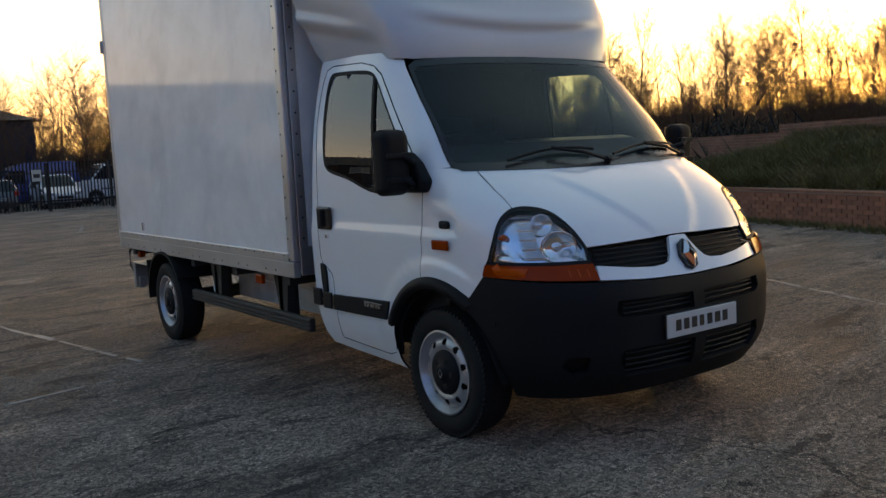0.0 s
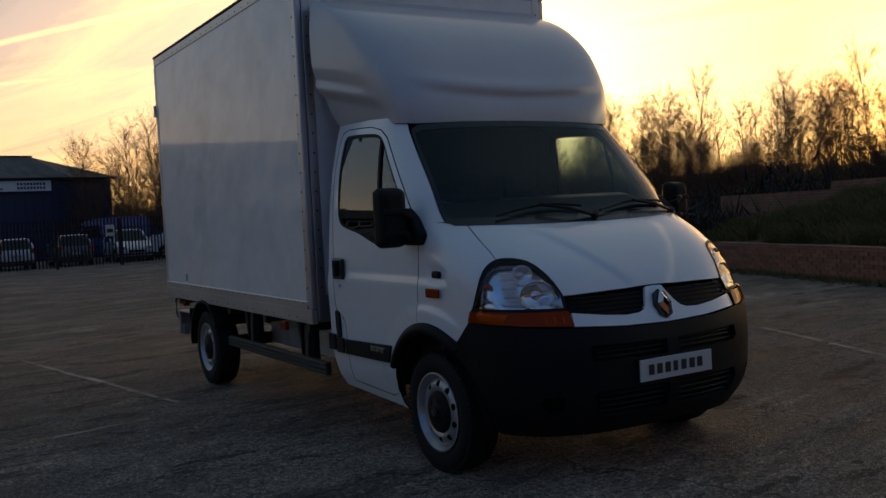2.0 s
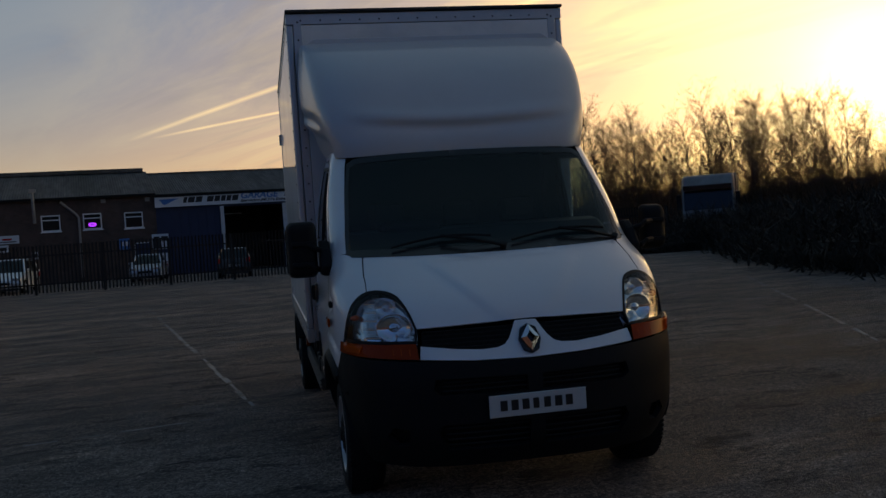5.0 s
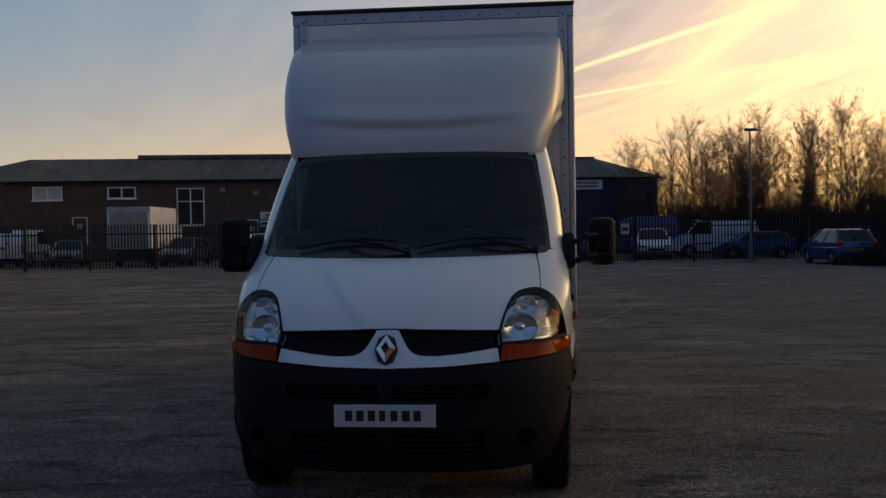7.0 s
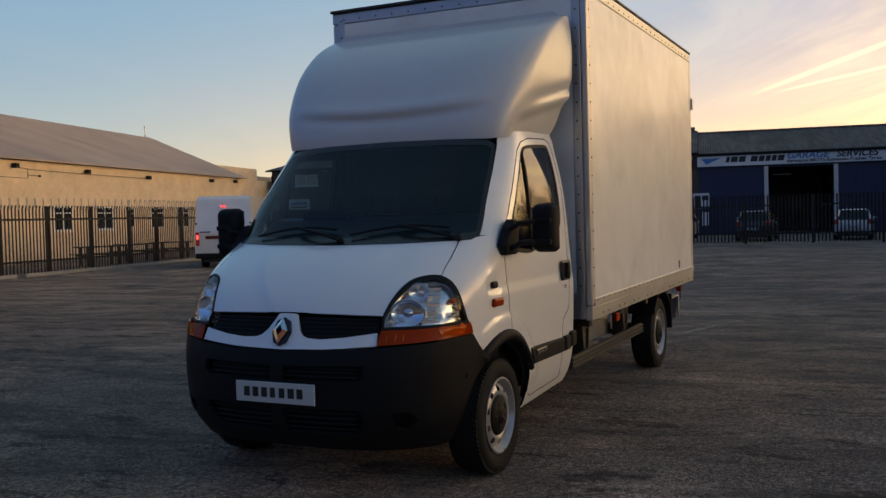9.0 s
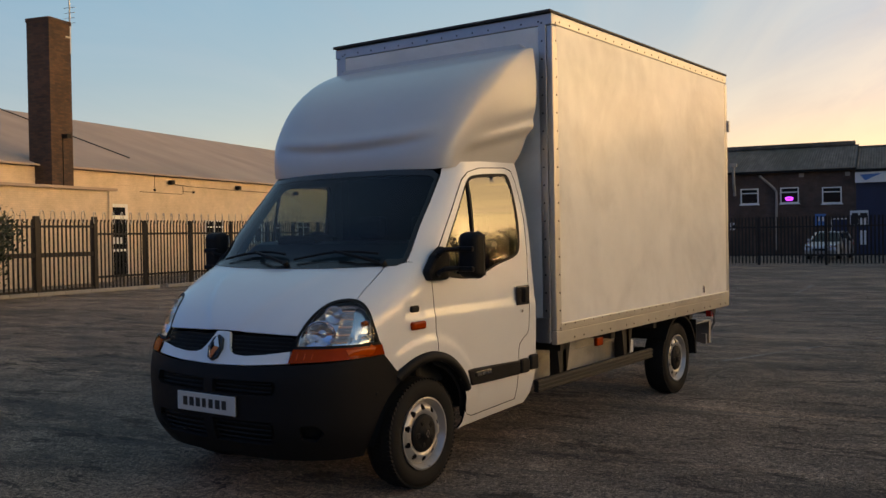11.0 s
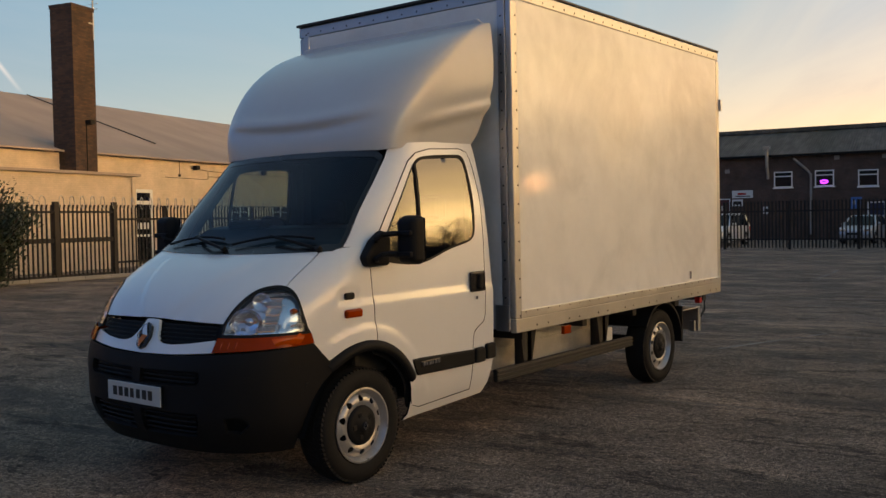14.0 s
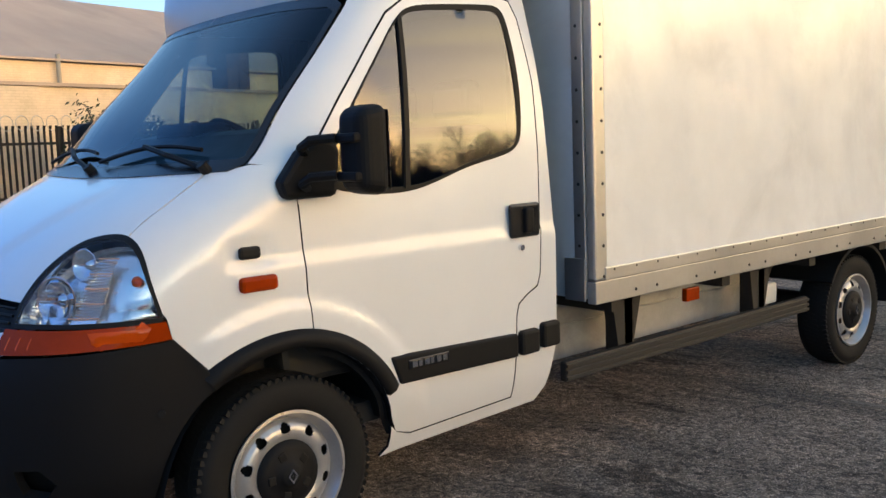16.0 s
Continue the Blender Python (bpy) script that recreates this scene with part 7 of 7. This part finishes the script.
# facing bricks of the low wall, each a piece of its own where it is seen
brick_bm = bmesh.new()
bmesh.ops.create_cube(brick_bm, size=1, matrix=Matrix.Diagonal((0.216, 0.036, 0.065, 1)))
bmesh.ops.bevel(brick_bm, geom=[e for e in brick_bm.edges if abs(e.verts[0].co.y + 0.018) < 1e-4 and abs(e.verts[1].co.y + 0.018) < 1e-4], offset=0.006, segments=1, affect="EDGES")
brick_me = bpy.data.meshes.new("brick")
brick_bm.to_mesh(brick_me)
brick_bm.free()
brick_me.materials.append(M["wall_brick"])
rest, lay = bmesh.new(), random.Random(31)
yaw = math.degrees(math.atan2(along.y, along.x))
for course in range(7):
    for i in range(52):
        s = 0.12 + 0.2312 * i + (0.1156 if course % 2 else 0.0)
        p = WALL_A + along * s - behind * lay.uniform(-0.004, 0.006)
        m = pose(p.x, p.y, 0.012 + 0.0705 * course + 0.0325, 0, lay.uniform(-0.4, 0.4), yaw)
        if 2.8 < s < 12.0:
            o = new("brick", brick_me)
            o.parent = low
            o.matrix_basis = m
        elif s <= 2.8:
            tmp = brick_me.copy()
            tmp.transform(m)
            rest.from_mesh(tmp)
            bpy.data.meshes.remove(tmp)
tagged(part("bricks", rest, "wall_brick", low), kind="stuff")

# ---- parked vehicles ----


def car_paint(name, colour):
    return material(name, colour, 0.3, 0.25, vary=0.06, scale=2, coat=0.8)


PAINT = {"silver": car_paint("silver_car_paint", (0.42, 0.43, 0.45)), "black": car_paint("black_car_paint", (0.015, 0.016, 0.018)), "white": car_paint("white_car_paint", (0.70, 0.70, 0.69)),
         "navy": car_paint("navy_car_paint", (0.018, 0.035, 0.16)), "blue": car_paint("blue_car_paint", (0.02, 0.07, 0.22)), "grey": car_paint("dark_grey_car_paint", (0.07, 0.075, 0.08))}
M.update({"car_" + k: v for k, v in PAINT.items()})


def car_wheels(t, xs, ys, r):
    for sx in (-1, 1):
        for y in ys:
            m = Matrix.Translation((sx * xs, y, r)) @ Matrix.Diagonal((sx, 1, 1, 1))
            bm = lathe([(r * 0.62, -0.19), (r * 0.93, -0.20), (r, -0.16), (r, -0.04), (r * 0.93, 0.0), (r * 0.66, 0.0), (r * 0.60, -0.03)], sides=28, m=m)
            bmesh.ops.recalc_face_normals(bm, faces=bm.faces)
            w = part("wheel", bm, "tyre", t, smooth=True)
            bm = bmesh.new()
            for k in range(5):
                box((-0.035, -0.035, 0.03), (-0.012, 0.035, r * 0.64), bm, m @ Matrix.Rotation(k * 2 * math.pi / 5, 4, "X"))
            tube(m @ Vector((-0.06, 0, 0)), m @ Vector((-0.01, 0, 0)), r * 0.2, bm)
            part("rim", bm, "steel", w)
            part("rim_back", lathe([(r * 0.64, -0.05), (0.01, -0.06)], m=m, sides=20), "chassis", w)


def car(label, paint, at, turn, L=3.95, W=1.70, H=1.46, kind="hatch", plate="white"):
    """A small car, front towards its own +y."""
    t = thing("parked_car", label, "car", (*at, 0), turn, group="parked cars")
    h, sill, belt = L / 2, 0.24, 0.92 if kind != "suv" else 1.02
    r = 0.30 if kind != "suv" else 0.34
    fy, ry = h - 0.82, -h + 0.72
    side = [(-h + 0.05, 0.35), (ry - 0.36, sill)]
    side += [(ry + 0.37 * math.cos(a), r + 0.37 * math.sin(a)) for a in np.linspace(math.pi, 0, 9)]
    side += [(ry + 0.36, sill), (fy - 0.36, sill)] + [(fy + 0.37 * math.cos(a), r + 0.37 * math.sin(a)) for a in np.linspace(math.pi, 0, 9)]
    side += [(fy + 0.38, sill), (h - 0.08, 0.28), (h, 0.48), (h - 0.05, 0.68), (h - 0.30, 0.80), (h - 0.95, belt), (-h + 0.12, belt + 0.02), (-h + 0.02, 0.75), (-h, 0.5)]
    bm = prism(side, -W / 2, W / 2)
    for v in bm.verts:
        k = max(0, (abs(v.co.y) - (h - 0.6)) / 0.6)
        v.co.x *= 1 - 0.10 * k * k - 0.05 * max(0, v.co.z - 0.6)
    body = part("body", bm, "car_" + paint, t, bevel=0.05)
    part("underside", box((-W / 2 + 0.2, -h + 0.1, 0.18), (W / 2 - 0.2, h - 0.1, 0.5)), "chassis", t)
    # cabin: glass all round under a painted roof, with painted pillars
    f0, f1, b0, b1 = h - 1.0, h - 1.75, -h + 0.16, -h + (0.66 if kind != "suv" else 0.34)
    w0, w1 = W / 2 - 0.07, W / 2 - 0.29
    def frame_pts(g, z):
        k = (z - belt) / (H - belt)
        return [(-(w0 + (w1 - w0) * k), b0 + (b1 - b0) * k), ((w0 + (w1 - w0) * k), b0 + (b1 - b0) * k), ((w0 + (w1 - w0) * k), f0 + (f1 - f0) * k), (-(w0 + (w1 - w0) * k), f0 + (f1 - f0) * k)]
    bm = bmesh.new()
    lo, hi = [bm.verts.new((*p, belt - 0.02)) for p in frame_pts(0, belt)], [bm.verts.new((*p, H - 0.05)) for p in frame_pts(0, H - 0.05)]
    for i in range(4):
        bm.faces.new((lo[i], lo[(i + 1) % 4], hi[(i + 1) % 4], hi[i]))
    part("glasshouse", bm, "dark_glass", t, "dark car windows")
    bm = bmesh.new()
    lo, hi = [bm.verts.new((*p, H - 0.10)) for p in frame_pts(0, H - 0.10)], [bm.verts.new((p[0] * 0.82, p[1] * 0.84, H)) for p in frame_pts(0, H)]
    for i in range(4):
        bm.faces.new((lo[i], lo[(i + 1) % 4], hi[(i + 1) % 4], hi[i]))
    bm.faces.new(hi)
    for v in bm.verts:
        v.co.x *= 1.02
    part("roof", bm, "car_" + paint, t, bevel=0.03)
    for i, (a, b) in enumerate(zip(frame_pts(0, belt), frame_pts(0, H - 0.05))):
        part("pillar", tube((a[0], a[1], belt - 0.05), (b[0], b[1], H - 0.05), 0.05, sides=8), "car_" + paint, t)
    for sx in (-1, 1):
        a, b = ((f0 + b0) / 2, belt), ((f1 + b1) / 2, H - 0.05)
        part("pillar", tube((sx * (w0 + 0.0), a[0], belt - 0.05), (sx * w1, b[0], H - 0.06), 0.045, sides=8), "gloss_black", t)
        part("headlight", box((sx * (W / 2 - 0.42), h - 0.20, 0.62), (sx * (W / 2 - 0.10), h - 0.03, 0.76)), "reflector", t, bevel=0.03)
        part("tail_light", box((sx * (W / 2 - 0.24), -h + 0.02, 0.72), (sx * (W / 2 - 0.05), -h + 0.12, 0.98)), "red_lens", t, bevel=0.03)
        part("door_mirror", box((sx * (W / 2 - 0.06), f0 - 0.45, belt + 0.02), (sx * (W / 2 + 0.12), f0 - 0.33, belt + 0.15)), "car_" + paint, t, bevel=0.03)
    p = part("number_plate", box((-0.26, -h - 0.012, 0.56), (0.26, -h + 0.02, 0.67)), "plate" if plate == "white" else "yellow_plate", t)
    for i in range(6):
        part("plate_bar", box((-0.20 + i * 0.07, -h - 0.015, 0.585), (-0.15 + i * 0.07, -h - 0.011, 0.645)), "ink", p)
    part("grille", box((-0.38, h - 0.06, 0.46), (0.38, h + 0.006, 0.58)), "black", t, bevel=0.02)
    car_wheels(t, W / 2 - 0.02, (fy, ry), r)
    return t


car("navy blue hatchback parked on the open tarmac", "navy", (13.45, 34.6), 6, plate="yellow")
car("silver hatchback parked behind the palisade fence", "silver", (1.5, 43.6), 0, H=1.45)
car("black estate car parked behind the palisade fence", "black", (-2.9, 43.2), 0, H=1.48)
car("dark grey estate car behind the palisade fence", "grey", (4.1, 43.9), 0, H=1.5)
car("silver off-roader parked behind the fence", "silver", (7.0, 44.4), 180, H=1.62, kind="suv", W=1.8)
car("mid blue saloon parked side-on behind the fence", "blue", (12.0, 43.3), 90, H=1.38)
car("white off-roader parked behind the fence, front outwards", "white", (-13.5, 42.6), 180, H=1.65, kind="suv", W=1.8)
car("pale silver hatchback beside the workshop wall", "silver", (-7.6, 47.0), 180, H=1.45)
car("dark grey hatchback behind the palisade fence", "grey", (-18.0, 43.0), 180, H=1.5)
car("dark saloon parked beside a box truck", "grey", (-24.6, 43.0), 200, H=1.45)


def panel_van(label, paint, at, turn, L=5.5, W=1.96, H=2.45, lit=False):
    """A high-roofed panel van, front towards its own +y."""
    t = thing("panel_van", label, "van", (*at, 0), turn, group="parked vans")
    h = L / 2
    fy, ry, r = h - 0.95, -h + 1.05, 0.34
    side = [(-h + 0.02, 0.42), (ry - 0.42, 0.36)] + [(ry + 0.42 * math.cos(a), r + 0.42 * math.sin(a)) for a in np.linspace(math.pi, 0, 9)]
    side += [(ry + 0.43, 0.34), (fy - 0.43, 0.34)] + [(fy + 0.42 * math.cos(a), r + 0.42 * math.sin(a)) for a in np.linspace(math.pi, 0, 9)]
    side += [(fy + 0.44, 0.34), (h, 0.45), (h, 0.85), (h - 0.75, 1.22), (h - 1.45, 2.05), (h - 1.75, H - 0.10), (h - 2.1, H), (-h + 0.30, H), (-h + 0.12, H - 0.10), (-h, 1.2)]
    bm = prism(side, -W / 2, W / 2)
    for v in bm.verts:
        v.co.x *= 1 - 0.10 * max(0, (v.co.z - 1.1) / 1.3) ** 1.5
    part("body", bm, "car_" + paint, t, bevel=0.06)
    part("underside", box((-W / 2 + 0.25, -h + 0.1, 0.22), (W / 2 - 0.25, h - 0.2, 0.6)), "chassis", t)
    part("rear_bumper", box((-W / 2 + 0.02, -h - 0.08, 0.34), (W / 2 - 0.02, -h + 0.06, 0.52)), "bumper", t, bevel=0.03)
    part("door_seam", box((-0.008, -h - 0.004, 0.55), (0.008, -h + 0.03, 2.2)), "black", t)
    for sx in (-1, 1):
        lamp = part("tail_lamp", box((sx * (W / 2 - 0.16), -h - 0.012, 0.78), (sx * (W / 2 - 0.03), -h + 0.10, 1.24)), "red_lens", t, bevel=0.02)
        if lit:
            part("brake_lamp", box((sx * (W / 2 - 0.13), -h - 0.018, 1.0), (sx * (W / 2 - 0.06), -h - 0.012, 1.14)), "brake", lamp, "lit red brake lamp")
        part("hinge", box((sx * (W / 2 - 0.10), -h - 0.008, 1.5), (sx * (W / 2 - 0.02), -h + 0.02, 1.56)), "black", t)
        k = part("side_glass", prism([(h - 2.1, 1.25), (h - 0.85, 1.28), (h - 1.42, 1.92), (h - 2.1, 1.92)], sx * (W / 2 - 0.05), sx * (W / 2 + 0.004)), "dark_glass", t)
        part("side_strip", box((sx * (W / 2 - 0.02), -h + 0.2, 0.74), (sx * (W / 2 + 0.015), h - 1.2, 0.80)), "bumper", t)
        part("door_rail", box((sx * (W / 2 - 0.03), -h + 0.5, 1.18), (sx * (W / 2 + 0.006), -h + 1.9, 1.22)), "black", t)
        part("door_mirror", box((sx * (W / 2 - 0.02), h - 1.35, 1.25), (sx * (W / 2 + 0.20), h - 1.2, 1.55)), "bumper", t, bevel=0.03)
    part("windscreen", prism([(h - 0.80, 1.26), (h - 0.74, 1.26), (h - 1.38, 2.0), (h - 1.44, 2.0)], -W / 2 + 0.15, W / 2 - 0.15), "dark_glass", t)
    if lit:
        part("high_brake_lamp", box((-0.08, -h + 0.02, 2.08), (0.08, -h + 0.05, 2.12)), "brake", t)
    p = part("number_plate", box((-0.62, -h - 0.012, 1.0), (-0.10, -h + 0.01, 1.11)), "amber", t)
    for i in range(6):
        part("plate_bar", box((-0.56 + i * 0.07, -h - 0.016, 1.025), (-0.51 + i * 0.07, -h - 0.011, 1.085)), "ink", p)
    part("maker_bar", box((-0.8, -h - 0.008, 1.22), (-0.45, -h + 0.01, 1.26)), "bumper", t)
    part("oval_badge", tube((0.0, -h - 0.012, 1.32), (0.0, -h + 0.02, 1.32), 0.07), "blue_ink", t)
    car_wheels(t, W / 2 - 0.04, (fy, ry), r)
    return t


panel_van("white high-roofed panel van with brake lamps lit", "white", (-18.6, 22.3), 28.6, lit=True)
panel_van("white panel van parked side-on behind the fence", "white", (10.4, 45.8), 90, L=4.6, H=1.95)
panel_van("dark blue panel van behind the parked cars", "navy", (6.6, 48.5), 90, L=4.8, H=2.3)
panel_van("small white van parked below the brick wall", "white", (-27.3, 43.0), 8, L=4.2, W=1.75, H=1.85)

# white box truck by the workshop wall
bt = thing("box_truck", "small white box truck with a grey shutter", "truck", (-20.4, 42.8, 0), 4, group="parked trucks")
part("body", box((-1.15, -1.9, 0.95), (1.15, 2.4, 3.15)), "panel", bt, bevel=0.03)
part("shutter", box((-1.0, -1.93, 1.0), (1.0, -1.9, 2.85)), "concrete", bt, "grey roller shutter")
part("header", box((-1.15, -1.935, 2.87), (1.15, -1.9, 3.15)), "grey_steel", bt)
part("chassis", box((-0.5, -1.8, 0.5), (0.5, 4.2, 0.94)), "chassis", bt)
part("cab", prism([(2.5, 0.5), (4.6, 0.5), (4.6, 1.2), (3.9, 2.2), (2.5, 2.25)], -0.98, 0.98), "car_white", bt, bevel=0.08)
part("bumper", box((-1.0, -1.95, 0.45), (1.0, -1.85, 0.60)), "chassis", bt)
part("side_motif", prism([(-0.2, 1.9), (0.1, 2.2), (0.3, 1.8)], 1.151, 1.156), "leaf", bt)
car_wheels(bt, 1.0, (-0.9, 3.6), 0.36)

# lorry behind the brush heap
lo = thing("lorry", "white lorry with a sleeper cab beyond the brush heap, greyed for shade", "lorry", (20.5, 37.0, 0), 150, group="parked trucks")
part("cab", prism([(0.0, 0.9), (2.2, 0.75), (2.35, 1.6), (2.15, 2.9), (1.6, 3.4), (0.0, 3.45)], -1.2, 1.2), "lorry_shaded", lo, bevel=0.12)
part("windscreen", prism([(2.33, 1.75), (2.36, 1.75), (2.19, 2.65), (2.16, 2.65)], -1.1, 1.1), "dark_glass", lo)
part("visor", box((-1.1, 2.15, 2.68), (1.1, 2.50, 2.90)), "dark_glass", lo)
part("side_glass", box((-1.21, 1.1, 1.75), (1.21, 1.9, 2.5)), "dark_glass", lo)
part("trailer", box((-1.25, -7.5, 1.1), (1.25, -0.4, 3.5)), "lorry_shaded", lo, bevel=0.03)
part("chassis", box((-0.5, -7.4, 0.6), (0.5, 2.0, 1.1)), "chassis", lo)
part("bumper", box((-1.2, 2.2, 0.4), (1.2, 2.5, 0.85)), "bumper", lo, bevel=0.04)
for sx in (-1, 1):
    part("door_mirror", box((sx * 1.25, 2.0, 1.8), (sx * 1.45, 2.2, 2.5)), "black", lo, bevel=0.03)
    part("headlight", box((sx * 0.75, 2.4, 0.9), (sx * 1.1, 2.42, 1.1)), "reflector", lo)
car_wheels(lo, 1.18, (1.2, -5.6, -6.8), 0.5)

# lamp post and small yard things
for x, y, hgt in ((10.6, 37.6, 5.95),):
    lp = thing("street_lamp", "tall grey lamp post with a flat lantern", "lamp post", (x, y, 0))
    part("column", tube((0, 0, 0), (0, 0, hgt), 0.070, r2=0.042), "lamp_grey", lp)
    part("base", tube((0, 0, 0), (0, 0, 1.1), 0.095), "lamp_grey", lp)
    part("lantern", prism([(-0.42, 0.0), (0.20, 0.02), (0.22, 0.14), (-0.30, 0.12)], -0.15, 0.15), "chassis", lp, bevel=0.02)
    for c in lp.children:
        if c.name.startswith("lantern"):
            c.matrix_basis = pose(0, 0, hgt - 0.02, 0, 0, 60)
for x, y, tn in ((-25.0, 21.8, 75), (-25.8, 24.6, 75), (-26.4, 27.4, 75)):
    b = thing("picnic_bench", "dark weathered bench table behind the fence", "bench", (x, y, 0), tn, group="benches behind the fence")
    part("tabletop", box((-0.9, -0.35, 0.70), (0.9, 0.35, 0.75)), "chassis", b)
    for sy in (-0.62, 0.62):
        part("seat", box((-0.9, sy - 0.13, 0.42), (0.9, sy + 0.13, 0.46)), "chassis", b)
    for sx in (-0.65, 0.65):
        part("leg", box((sx - 0.04, -0.65, 0.36), (sx + 0.04, 0.65, 0.42), box((sx - 0.04, -0.32, 0.0), (sx + 0.04, -0.22, 0.70), box((sx - 0.04, 0.22, 0.0), (sx + 0.04, 0.32, 0.70)))), "chassis", b)
yd = thing("yard_sign", "small yellow notice fixed to the fence", "sign", (5.1, 39.0, 1.35), 7)
part("board", box((-0.2, -0.03, 0), (0.2, -0.01, 0.5)), "blind", yd)
part("lettering", box((-0.14, -0.034, 0.15), (0.14, -0.03, 0.32)), "ink", yd)
part("fixing", box((-0.02, -0.01, 0.2), (0.02, 0.03, 0.3)), "fence", yd)
ln = thing("lean_tyre", "old black tyre lying by the brush heap", "tyre", (14.4, 31.9, 0.0), 20)
part("casing", lathe([(0.19, -0.1), (0.30, -0.11), (0.33, -0.06), (0.33, 0.06), (0.30, 0.11), (0.19, 0.1)], m=Matrix.Translation((0, 0, 0.11)) @ pose(0, 0, 0, 0, 90, 0), sides=28), "tyre", ln, smooth=True)
